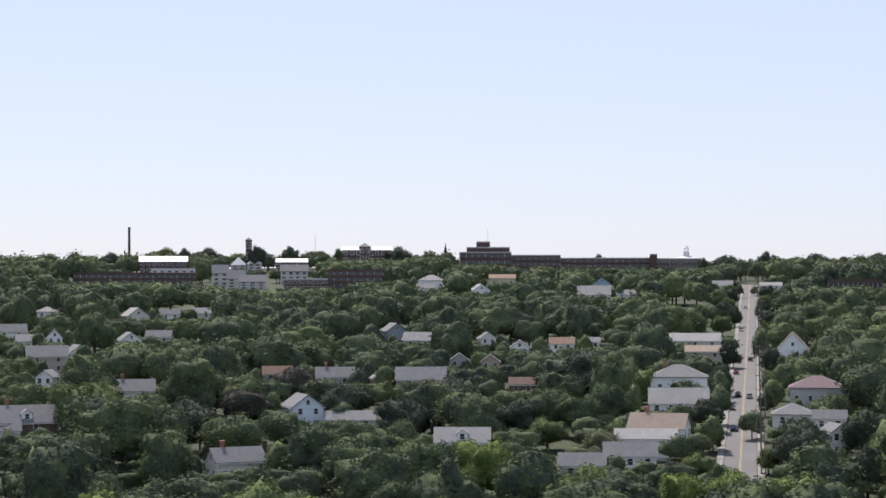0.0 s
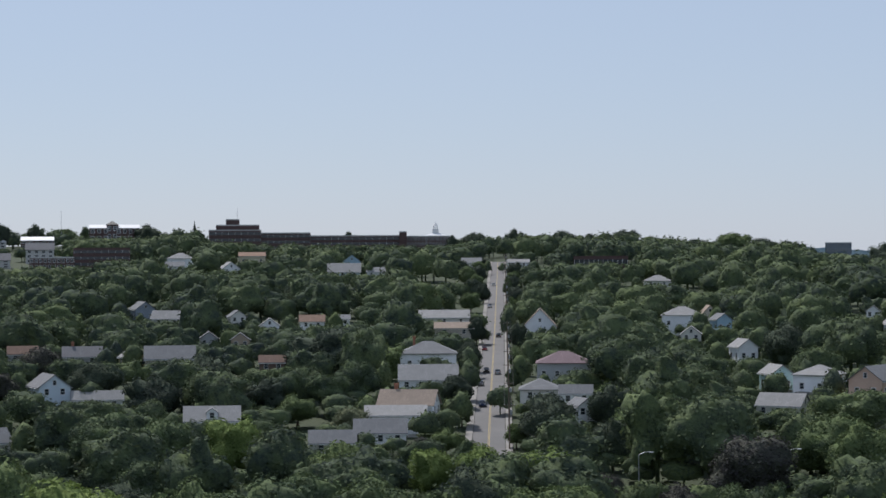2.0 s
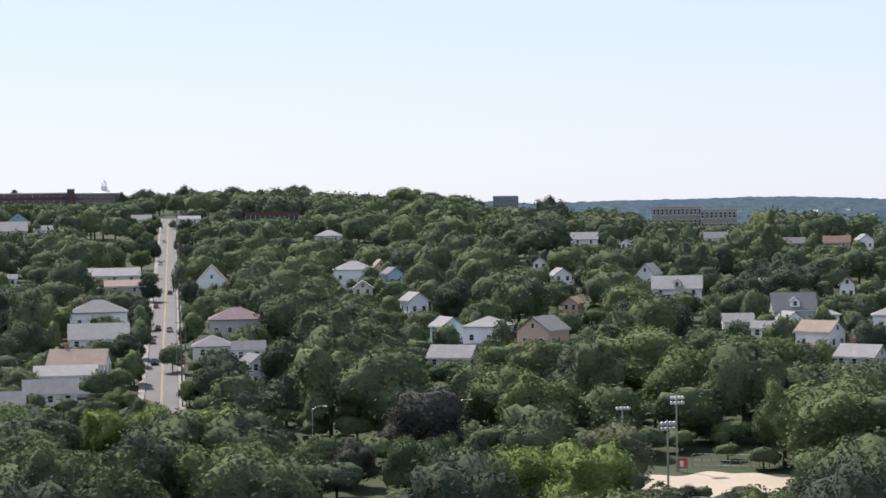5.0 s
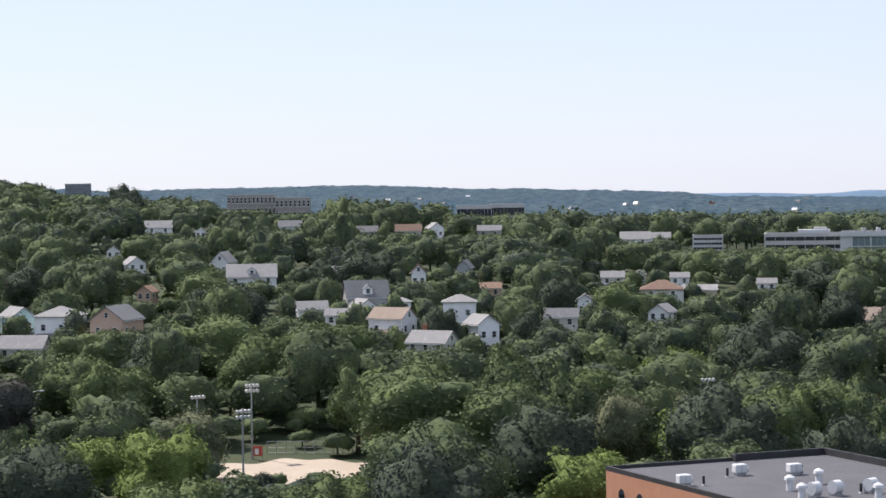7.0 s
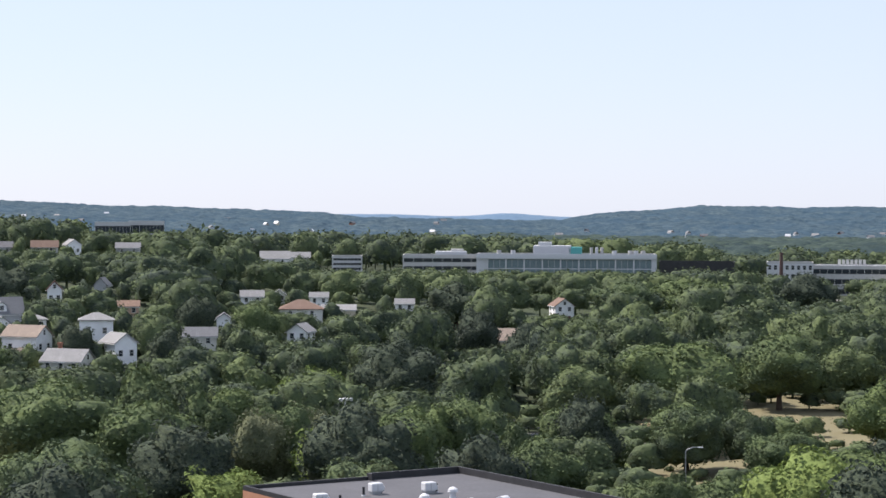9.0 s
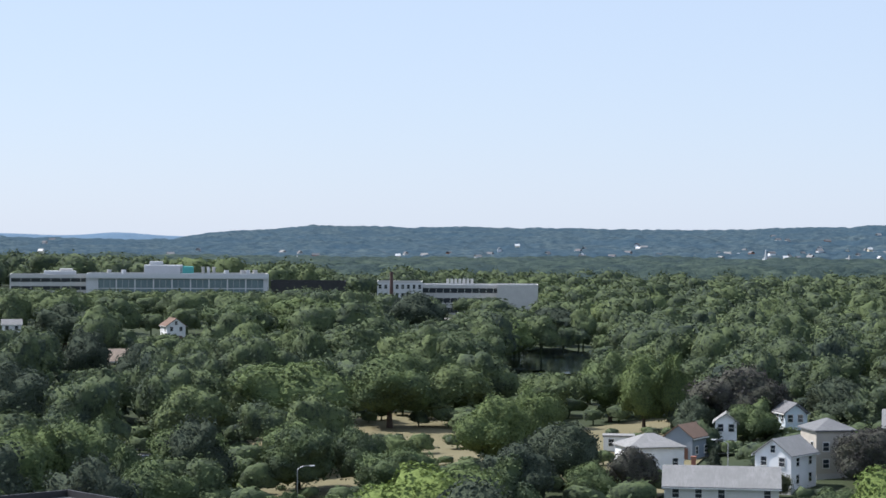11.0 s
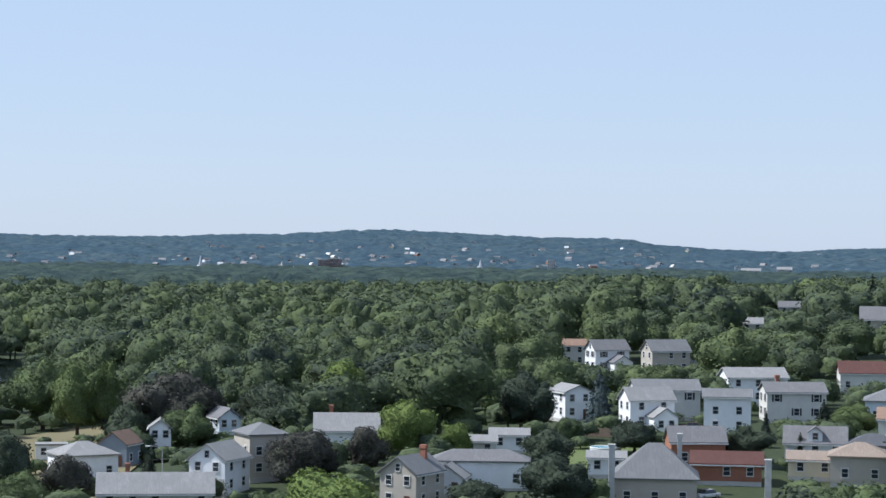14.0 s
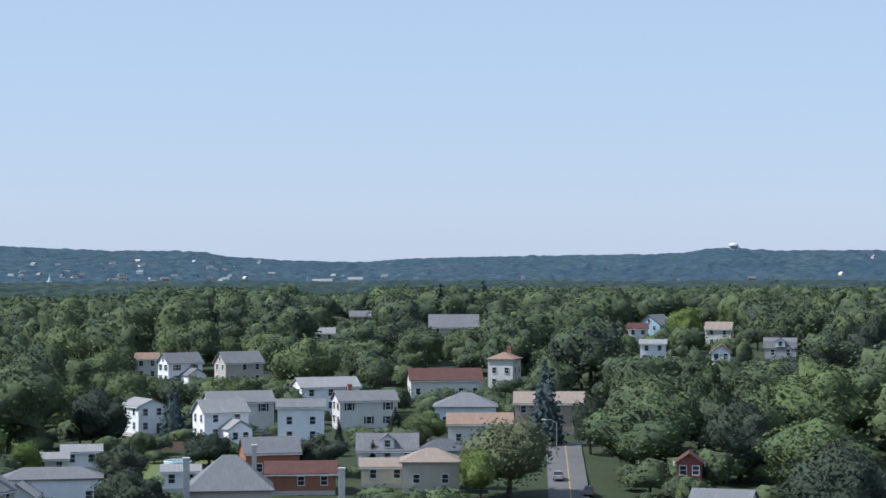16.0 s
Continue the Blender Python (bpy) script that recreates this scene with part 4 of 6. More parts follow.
house(341.5, 217.5, -36, 4.4, 6.0, 2, "gable", "paleblue", "grey", vis=0.7)
house(328.1, 223.2, -56, 4.0, 5.4, 2, "gable", "white", "pale", vis=0.6)
house(334.6, 186.6, 29, 7.7, 11.5, 1.5, "gable", "white", "pale", vis=0.6, chimney=1)
house(342.3, 157.3, 25, 4.6, 6.8, 1, "low", "white", "pale", vis=0.9)
house(332.7, 158.8, 26, 4.0, 6.0, 1, "low", "offwhite", "pale", vis=0.9)
house(284.5, 147.1, -93, 6.4, 8.6, 2, "gable", "beige", "grey", vis=0.9, chimney=1)
house(295.9, 146.2, -74, 5.3, 7.1, 1, "gable", "white", "pale", vis=0.9)
house(302.4, 144.0, 25, 6.3, 15.2, 1.5, "hip", "white", "mid", vis=0.9)
house(391.4, 166.3, -42, 6.0, 8.1, 2, "low", "white", "pale", vis=0.95)
house(493.1, 199.5, 47, 6.3, 9.4, 2, "gable", "white", "mid", vis=0.95, shutters=1, wing=-1)
house(488.2, 181.9, 45, 6.8, 10.2, 2, "gable", "beige", "grey", vis=0.95, porch=1)
house(516.3, 218.4, 23, 4.0, 6.0, 2, "gable", "offwhite", "orange", vis=0.8)
house(378.2, 144.7, 43, 6.1, 9.1, 2, "gable", "white", "pale", vis=0.97, wing=-1)
house(397.6, 148.3, 30, 8.8, 13.1, 2, "low", "offwhite", "grey", vis=0.7, shutters=1)
house(377.7, 128.2, 19, 5.9, 8.8, 2.5, "low", "white", "grey", vis=0.97)
house(432.9, 141.2, 33, 8.6, 13.0, 2, "low", "white", "pale", vis=0.9)
house(406.6, 124.3, 29, 8.0, 11.9, 2, "low", "offwhite", "mid", vis=0.9, chimney=1, shutters=1)
house(331.5, 118.1, 30, 6.1, 9.1, 1.5, "gable", "brick", "mid", vis=0.8)
house(305.5, 115.4, 21, 10.6, 12.8, 1.5, "hip", "beige", "grey", vis=0.95, chimney=2, rise=5.0, base=-1.7)
house(321.1, 109.0, 19, 7.4, 11.1, 1, "low", "brick", "red", vis=0.97)
house(317.6, 128.4, 22, 4.0, 6.0, 1, "low", "white", "pale", vis=0.9)
house(340.6, 217.0, -37, 4.0, 5.4, 2, "gable", "paleblue", "mid", vis=0.6)
house(351.2, 103.2, 16, 6.9, 10.3, 1, "gable", "white", "mid", vis=0.95, dormer=-1)
house(330.7, 97.6, 16, 5.2, 7.8, 1, "low", "cream", "tan", vis=0.9)
house(329.3, 89.4, 15, 7.8, 9.3, 1.5, "hip", "beige", "tan", vis=0.9)
house(412.5, 104.6, 14, 10.2, 12.3, 1.5, "hip", "paleblue", "grey", vis=0.95)
house(383.7, 94.5, 14, 8.0, 12.0, 1.5, "low", "offwhite", "orange", vis=0.85)
house(385.6, 95.0, -91, 5.6, 7.6, 1, "low", "white", "pale", vis=0.9)
house(351.9, 93.3, 15, 7.2, 8.7, 1, "hip", "grey", "dark", vis=0.8)
house(469.5, 124.1, 20, 11.0, 16.5, 1.5, "low", "offwhite", "red", vis=0.8, shutters=1)
house(492.8, 115.2, -92, 6.2, 7.5, 2.5, "hip", "offwhite", "orange", vis=0.95, chimney=1)
house(411.3, 86.9, 12, 9.2, 13.7, 2, "low", "tan", "tan", vis=0.9)
house(657.3, 104.3, -106, 7.7, 10.4, 2, "gable", "blue", "grey", vis=0.8)
house(633.8, 106.1, 10, 4.0, 6.0, 2, "gable", "white", "red")
house(565.5, 90.5, 9, 4.7, 7.0, 2, "low", "white", "pale", vis=0.7)
house(631.6, 80.8, -3, 5.2, 7.8, 2, "gable", "offwhite", "tan", vis=0.7)
house(536.6, 68.3, -83, 4.7, 6.3, 2, "gable", "white", "brown", vis=0.6)
house(551.1, 54.6, 6, 5.4, 8.1, 2, "gambrel", "grey", "mid", vis=0.75, dormer=-1)
house(645.2, 167.4, 15, 10.3, 15.5, 2, "gable", "beige", "mid", vis=0.5)
house(710.8, 218.8, 17, 4.8, 7.3, 2, "gable", "grey", "mid")
house(608.0, 198.7, 18, 4.2, 6.2, 2, "gable", "offwhite", "pale")
house(332.4, 47.4, -82, 4.0, 5.4, 2, "gable", "red", "red", vis=0.22)
house(308.4, 38.9, -3, 5.8, 8.7, 1.5, "low", "white", "grey", vis=0.9)

# ---- large buildings on the ridge, in the valley and in the far town ----
block = building("mill", "long red-brick mill with rows of windows", -183.6, 1244.5, 8.4, 71.8, 16, 10.2, 3, M_BRICK_DARK, base=0.0, windows="band", bays=20, vis=0.38, roof_mat=M_TAR)
block = building("mill_annex", "low pale-roofed annex behind the brick mill", -163.7, 1266.5, 7.4, 26.5, 14, 12.1, 3, M_CONCRETE, base=0.0, vis=0.2)
block = building("college_hall", "long hall with a bright metal roof", -193.5, 1445.1, 7.6, 32.6, 16, 12.2, 3, M_BRICK_DARK, base=0.0, roof="gable", roof_mat=M_WHITE_METAL, rise=3.5, vis=0.5)
block = building("terrace", "stepped grey-roofed terrace houses on the slope", -140.6, 1318.5, 6.1, 10.0, 12, 8.1, 3, M_CONCRETE, base=0.0, roof="gable", roof_mat=shingle("grey"), rise=5.0, vis=0.8)
block = building("terrace", "stepped grey-roofed terrace houses on the slope", -127.7, 1289.7, 5.7, 11.2, 12, 5.6, 3, M_CONCRETE, base=0.0, roof="gable", roof_mat=shingle("grey"), rise=5.0, vis=0.8)
block = building("terrace", "stepped grey-roofed terrace houses on the slope", -115.9, 1270.7, 5.2, 15.8, 12, 4.7, 3, M_CONCRETE, base=0.0, roof="gable", roof_mat=shingle("mid"), rise=4.0, vis=0.8)
block = building("terrace", "stepped grey-roofed terrace houses on the slope", -94.8, 1332.6, 4.1, 17.3, 12, 8.7, 3, M_CONCRETE, base=0.0, roof="gable", roof_mat=shingle("mid"), rise=4.0, vis=0.8)
block = building("college_hall", "college hall with a pale hipped roof", -152.6, 1559.6, 5.6, 11.4, 14, 5.3, 3, M_CONCRETE, base=0.0, roof="hip", roof_mat=M_WHITE_METAL, rise=6, vis=0.6)
block = building("college_hall", "college hall with a pale hipped roof", -139.0, 1540.7, 5.2, 10.4, 14, 6.9, 3, M_CONCRETE, base=0.0, roof="hip", roof_mat=M_WHITE_METAL, rise=4, vis=0.6)
block = building("college_hall", "long hall with a bright metal roof", -108.7, 1503.1, 4.1, 22.4, 14, 8.9, 3, M_BRICK_DARK, base=0.0, roof="gable", roof_mat=M_WHITE_METAL, rise=2.5, vis=0.5)
block = building("bell_tower", "dark stone bell tower above the trees", -143.7, 1545.6, 5.3, 4.6, 4.6, 23.9, 3, M_BRICK_DARK, base=0.0, vis=0.5, roof="hip", roof_mat=M_TAR_EDGE, rise=2.2)
block = building("apartment_block", "brick apartment block banded with white balconies", -77.7, 1184.5, 3.8, 24.6, 14, 9.8, 3, M_BRICK_DARK, base=0.0, vis=0.38, bays=10)
block = building("apartment_block", "brick apartment block banded with white balconies", -51.1, 1205.9, 2.4, 31.9, 14, 14.0, 4, M_BRICK_DARK, base=0.0, vis=0.38, windows="band", bays=8, roof_mat=M_TAR)
block = building("college_hall", "college hall with dormered bright roof", -69.8, 1605.5, 2.5, 14.7, 14, 15.4, 3, M_BRICK_DARK, base=0.0, roof="gable", roof_mat=M_WHITE_METAL, rise=2.5, vis=0.4)
block = building("college_hall", "dark mansard tower of the college hall", -60.0, 1605.9, 2.1, 8.2, 14, 18.1, 3, M_BRICK_DARK, base=0.0, roof="hip", roof_mat=M_TAR_EDGE, rise=3, vis=0.4)
block = building("college_hall", "college hall with dormered bright roof", -48.5, 1606.3, 1.7, 17.3, 14, 15.9, 3, M_BRICK_DARK, base=0.0, roof="gable", roof_mat=M_WHITE_METAL, rise=2.5, vis=0.4)
block = building("hospital", "dark red-brick hospital wing on the ridge", 30.6, 1491.7, -1.2, 36.9, 24, 18.0, 4, M_BRICK_DARK, base=0.0, vis=0.38, windows="band", bays=8)
block = building("hospital", "stepped penthouse storey of the brick hospital", 32.7, 1497.6, -1.3, 30.7, 16, 21.5, 5, M_BRICK_DARK, base=0.0, vis=0.2, windows="none")
block = building("hospital", "plant room tower on the brick hospital roof", 29.1, 1496.7, -1.1, 9.7, 10, 25.5, 5, M_BRICK_DARK, base=0.0, vis=0.2, windows="none")
block = building("hospital", "dark red-brick hospital wing on the ridge", 66.7, 1490.5, -2.6, 34.9, 20, 16.3, 4, M_BRICK_DARK, base=0.0, vis=0.38, windows="band", bays=8)
block = building("hospital", "long dark red-brick hospital wing on the ridge", 116.5, 1489.4, -4.5, 64.4, 20, 14.2, 4, M_BRICK_DARK, base=0.0, vis=0.38, windows="band", bays=13)
block = building("hospital", "brick stair tower of the hospital wing", 149.3, 1476.5, -5.8, 5.2, 12, 17.1, 4, M_BRICK_DARK, base=0.0, vis=0.38, windows="none")
block = building("hospital", "dark red-brick wing below the white cupola", 168.3, 1484.5, -6.5, 31.0, 20, 13.8, 4, M_BRICK_DARK, base=0.0, vis=0.38, bays=12)
block = building("town_hall", "pale hipped roof that carries a white cupola", 175.2, 1498.8, -6.7, 18.3, 18, 13.8, 4, M_CONCRETE, base=0.0, vis=0.3, roof="hip", roof_mat=M_WHITE_METAL, rise=3)
CUPOLA = (block, 16.8)
block = building("school", "long low flat-roofed school building", 221.2, 1117.3, -11.2, 29.4, 18, 10.9, 2, M_BRICK_DARK, base=0.0, vis=0.15, windows="band", bays=11, roof_mat=M_TAR)
block = building("apartment_block", "pale brick apartment block far off", 628.2, 1533.3, -22.3, 38.5, 14, 34.5, 4, M_BUFF, base=0.0, vis=0.3, bays=12)
block = building("apartment_block", "white apartment block far off", 654.2, 1511.5, -23.4, 28.0, 14, 37.2, 4, M_BUFF, base=0.0, vis=0.3, bays=8)
block = building("apartment_tower", "hazy blue-grey slab tower block on the horizon", 872.7, 2749.8, -17.6, 35.1, 19.8, 58.4, 9, M_SLAB, base=3.0, vis=0.2, bays=9)
# walls rise from low ground to the roofline that the camera sees
block = building("warehouse", "long white industrial building far off", 1192.9, 2208.4, -28.4, 42.0, 20, 39.0, 2, M_CONCRETE, base=0.0, vis=0.22, windows="band", bays=10, roof_mat=M_WHITE_METAL)
block = building("warehouse", "long white industrial building far off", 1237.6, 2206.6, -29.3, 42.4, 20, 40.1, 2, M_CONCRETE, base=0.0, vis=0.22, windows="band", bays=10, roof_mat=M_WHITE_METAL)
block = building("office_block", "white three-storey office block with dark window bands", 574.0, 827.4, -34.8, 14.4, 14, 6.7, 3, M_WHITE_METAL, base=0.0, vis=0.8, windows="band", bays=8)
block = building("laboratory", "grey concrete laboratory wing with window bands", 571.0, 747.9, -37.4, 35.3, 22, 10.6, 3, M_CONCRETE, base=0.0, vis=0.45, windows="band", bays=8)
block = building("laboratory", "laboratory with white columns and green-blue glass", 612.5, 710.4, -40.8, 79.7, 26, 12.5, 3, M_WHITE_METAL, base=0.0, vis=0.48, windows="lab")
LAB = (block, 79.7, 12.5)
block = building("shed", "long low dark-roofed shed beside the laboratory", 704.3, 721.1, -44.3, 35.8, 16, 8.7, 1, M_TAR_EDGE, base=0.0, vis=0.25, windows="none", roof_mat=M_TAR)
block = building("factory", "white rendered factory block with large windows", 795.0, 745.7, -46.8, 23.4, 20, 13.1, 3, M_WHITE_METAL, base=0.0, vis=0.4, bays=8)
block = building("factory", "long pale concrete factory with window bands", 827.5, 729.2, -48.6, 45.8, 26, 15.5, 3, M_CONCRETE, base=0.0, vis=0.36, windows="band", bays=12, roof_mat=M_WHITE_METAL)
FACTORY = (block, 45.8, 15.5)
block = building("factory", "pale concrete end of the factory with a white roof", 838.1, 701.6, -50.1, 21.1, 26, 18.5, 1, M_CONCRETE, base=0.0, vis=0.28, windows="none", roof_mat=M_WHITE_METAL)
# far blocks are moved nearer and shrunk to look the same from the camera
block = building("apartment_tower", "brown brick tower block in the far town", 2502.8, 1435.0, -60.2, 15.6, 15.7, 26.5, 8, M_BROWN, base=3.0, vis=0.9, bays=6)
block = building("apartment_tower", "brown brick tower block in the far town", 2510.9, 1420.8, -60.5, 17.2, 15.7, 28.2, 8, M_BROWN, base=3.0, vis=0.9, bays=6)
block = building("apartment_tower", "pale brick tower block in the far town", 2644.3, 1153.8, -66.4, 10.2, 13.5, 28.8, 7, M_CONCRETE, base=3.0, vis=0.9, bays=4)
block = building("hall", "white-roofed hall in the far town", 2489.5, 1457.9, -59.6, 40.5, 26.5, 16.1, 1, M_WHITE_METAL, base=3.0, vis=0.9, windows="none", roof_mat=M_WHITE_METAL)
block = building("hall", "white-roofed store in the far town", 2622.9, 1201.6, -65.4, 37.3, 27.8, 13.6, 1, M_WHITE_METAL, base=3.0, vis=0.9, windows="none", roof_mat=M_WHITE_METAL)
block = building("house_block", "white apartment house before the far hillside", 2741.5, 898.7, -71.9, 26.5, 15.3, 18.0, 3, M_WHITE_METAL, base=3.0, vis=0.9, bays=6, roof="gable", roof_mat=shingle("pale"))
block = building("house_block", "white apartment house before the far hillside", 2755.2, 855.5, -72.8, 20.2, 15.3, 20.1, 3, M_WHITE_METAL, base=3.0, vis=0.9, bays=6, roof="gable", roof_mat=shingle("pale"))
block = building("hall", "white-roofed store beyond the woods", 1870.5, 1827.4, -45.7, 43.7, 30, 17.0, 1, M_WHITE_METAL, base=0.0, vis=0.9, windows="none", roof_mat=M_WHITE_METAL)


# ---- roads ----
def strip(name, p, q, w, mat, lift, side=0.0, n=60, label="", thick=0.4, dash=None):
    """A band of paving laid over the ground from p to q, with depth; side: metres to the right of the line."""
    p, q = np.array(p), np.array(q)
    u = (q - p) / np.linalg.norm(q - p)
    v = np.array((u[1], -u[0]))
    V, F = [], []
    for i in range(n + 1):
        c = p + (q - p) * i / n + v * side
        z = float(ground(*c)) + lift
        for s, dz in ((-1, -thick), (-1, 0), (1, 0), (1, -thick)):
            e = c + v * s * w / 2
            V.append((e[0], e[1], z + dz))
    for i in range(n):
        for k in range(3):
            F.append((4 * i + k, 4 * i + k + 1, 4 * i + k + 5, 4 * i + k + 4))
    me = mesh_of(name, np.array(V), np.array(F), np.full(len(F), 4), (mat,))
    return tagged(new(name, me), label, name, kind="structure")


ROAD_A, ROAD_B = at(8.07, 425), at(8.38, 1330)
ROAD_W = 7.2
strip("road", ROAD_A, ROAD_B, ROAD_W, M_ASPHALT, 0.30, label="straight sun-bleached asphalt street climbing the hill")
for s in (-1, 1):
    strip("pavement", ROAD_A, ROAD_B, 1.5, M_WALK, 0.45, s * (ROAD_W / 2 + 0.86), label="pale concrete pavement beside the street")
for s in (-0.14, 0.14):
    strip("road_line", ROAD_A, ROAD_B, 0.13, M_YELLOW, 0.306, s, thick=0.003, label="yellow double centre line on the street")
ROAD2_A, ROAD2_B = at(78.75, 285), at(78.45, 402)
strip("road", ROAD2_A, ROAD2_B, 6.6, M_ASPHALT, 0.30, n=20, label="side street between the gardens")
strip("road_line", ROAD2_A, ROAD2_B, 0.22, M_YELLOW, 0.306, 0.3, 20, thick=0.003, label="yellow centre line on the side street")
strip("pavement", at(78.0, 398), at(80.2, 402), 5.0, M_WALK, 0.32, 0, 6, label="pale concrete drive at the end of the side street")
for r in np.arange(440, 1330, 14):
    keep_clear(*at(8.07 + 0.31 * (r - 425) / 905, r), float(ground(*at(8.2, r))) + 0.8, 3.3, 4.3)
for r in np.arange(300, 402, 10):
    keep_clear(*at(78.6, r), float(ground(*at(78.6, r))) + 0.6, 3.6, 4.5)


# ---- open ground and river ----
def patch(name, az0, az1, r0, r1, mat, lift, label, kind="structure", flat=None):
    """A draped patch of ground with an uneven outline."""
    n, m = 24, 10
    V = []
    for i in range(m + 1):
        for j in range(n + 1):
            f, g_ = i / m, j / n
            wob = 0.08 * math.sin(g_ * 9 + f * 4) + 0.05 * math.sin(g_ * 23)
            a = az0 + (az1 - az0) * (g_ + 0.04 * math.sin(f * 7 + az0))
            r = r0 + (r1 - r0) * (f + wob * (f - 0.5) * 2)
            x, y = at(a, r)
            V.append((x, y, (float(ground(x, y)) if flat is None else flat) + lift))
    F = [(i * (n + 1) + j, i * (n + 1) + j + 1, (i + 1) * (n + 1) + j + 1, (i + 1) * (n + 1) + j) for i in range(m) for j in range(n)]
    me = mesh_of(name, np.array(V), np.array(F), np.full(len(F), 4), (mat,))
    return tagged(new(name, me), label, name, kind=kind)


patch("ball_field", 21.3, 26.3, 333, 358, M_SAND, 0.3, "bare sandy infield of a ball field")
patch("meadow", 42.8, 55.0, 345, 500, M_GRASS_DRY, 0.3, "sun-dried yellow-brown park meadow")
patch("lawn", 37.5, 42.8, 330, 400, M_GRASS, 0.3, "mown park lawn under the trees")
patch("garden_lawn", 66.2, 70.2, 345, 378, M_GRASS, 0.35, "green garden lawn between the houses")
patch("parking_lot", 38.0, 43.0, 398, 424, M_WALK, 0.3, "pale paved parking lot behind park trees")
patch("parking_lot", 6.3, 7.4, 1000, 1060, M_WALK, 0.4, "pale car park on the hillside")
patch("parking_lot", 47.0, 49.2, 960, 1010, M_WALK, 0.4, "pale yard in front of the factory")
river = patch("river", 49.0, 52.8, 680, 830, M_WATER, 0.0, "still dark river between wooded banks", flat=14.6)
for a, r, half, up in ((23.2, 346, 9, 0.5), (22.2, 362, 4, 3), (47.2, 462, 6, 0.4), (53.3, 482, 5, 0.4), (52.4, 470, 4, 1.0), (48.8, 409, 3, 0.4), (44.6, 372, 4, 0.4), (51.0, 752, 9, 0.6), (50.9, 700, 8, 0.6), (68.2, 352, 6, 0.5), (39.8, 412, 2, 2.0), (41.3, 412, 2, 2.0), (6.8, 1030, 4, 5.0), (47.6, 980, 8, 1.0), (52.0, 440, 4, 1.0)):
    keep_clear(*at(a, r), float(ground(*at(a, r))) + up, half, half)


# ---- flat-roofed building in the park ----
def flat_roofed():
    ob = thing("school_building", pose(131.0, 210.4, 14, 0, 0, -5), "orange-brick building with a dark tar roof and white vents", "building")
    h, w, d = 13.0, 30.5, 48.0
    part("wall", boxed(0, -d, -1, w, 0, h), M_ORANGE_BRICK, ob)
    part("roof", boxed(0.35, -d + 0.35, h + 0.004, w - 0.35, -0.35, h + 0.12), M_TAR, ob, "dark grey tar roofing with pale stains")
    for x0, y0, x1, y1, up in ((0, -0.35, 17, 0, 0.55), (17, -0.35, w, 0, 0.95), (0, -d, 0.35, -0.35, 0.55), (w - 0.35, -d, w, -0.35, 0.95), (17, -1.2, 17.35, -0.35, 0.95)):
        part("parapet", boxed(x0, y0, h + 0.003, x1, y1, h + up), M_TAR_EDGE, ob)
    for y in (-4, -8.5, -13, -17.5):
        bm = boxed(-0.06, y - 0.7, h - 5, 0.05, y + 0.7, h - 2.4)
        rod(bm, (-0.06, y, h - 2.4), (0.05, y, h - 2.4), 0.7, n=20)
        part("arched_window", bm, M_GLASS, ob)
    keep_clear(150, 190, 26.0, 15, 24)
    keep_clear(143, 206, 27.2, 12, 10)
    keep_clear(156, 200, 27.2, 7, 10)
    return ob


flat_roofed()


def roof_vent(kind, x, y):
    z = 27.12
    shrink = Matrix.Diagonal((0.8, 0.8, 0.85, 1))
    if kind == "box":
        ob = thing("roof_fan", pose(x, y, z, 0, 0, -8) @ shrink, "white boxed roof fan on a curb", "vent", "vents on the flat roof")
        part("curb", boxed(-0.75, -0.6, 0, 0.75, 0.6, 0.35), M_STEEL, ob)
        part("housing", boxed(-0.95, -0.7, 0.35, 0.95, 0.7, 1.55, 0.12), M_WHITE_METAL, ob)
        part("hood", boxed(0.95, -0.5, 0.45, 1.25, 0.5, 1.1, 0.05), M_WHITE_METAL, ob)
        part("panel_seam", boxed(-0.05, -0.72, 0.4, 0.05, -0.7, 1.5), M_STEEL, ob)
    elif kind == "drum":
        ob = thing("roof_fan", pose(x, y, z, 0, 0, 12) @ shrink, "white drum-shaped exhaust fan", "vent", "vents on the flat roof")
        part("curb", boxed(-0.7, -0.6, 0, 0.7, 0.6, 0.4), M_STEEL, ob)
        bm = rod(bmesh.new(), (-0.75, 0, 1.1), (0.75, 0, 1.1), 0.85, n=20)
        part("drum", bm, M_WHITE_METAL, ob)
        part("mouth", rod(bmesh.new(), (0.75, 0, 1.1), (0.95, 0, 1.1), 0.62, n=20), M_STEEL, ob)
    elif kind == "cowl":
        ob = thing("roof_cowl", pose(x, y, z), "white mushroom-shaped roof cowl", "vent", "vents on the flat roof")
        part("neck", rod(bmesh.new(), (0, 0, 0), (0, 0, 1.2), 0.42, 0.36, 16), M_WHITE_METAL, ob)
        bm = rod(bmesh.new(), (0, 0, 1.2), (0, 0, 1.5), 0.62, 0.55, 16)
        rod(bm, (0, 0, 1.5), (0, 0, 1.75), 0.55, 0.15, 16)
        part("cap", bm, M_WHITE_METAL, ob)
    else:
        ob = thing("vent_pipe", pose(x, y, z), "dark vent pipe standing on the roof", "pipe", "vents on the flat roof")
        part("pipe", rod(bmesh.new(), (0, 0, 0), (0, 0, 1.05), 0.16, n=10), M_TAR_EDGE, ob)
        part("collar", rod(bmesh.new(), (0, 0, 0), (0, 0, 0.15), 0.28, 0.2, 10), M_STEEL, ob)


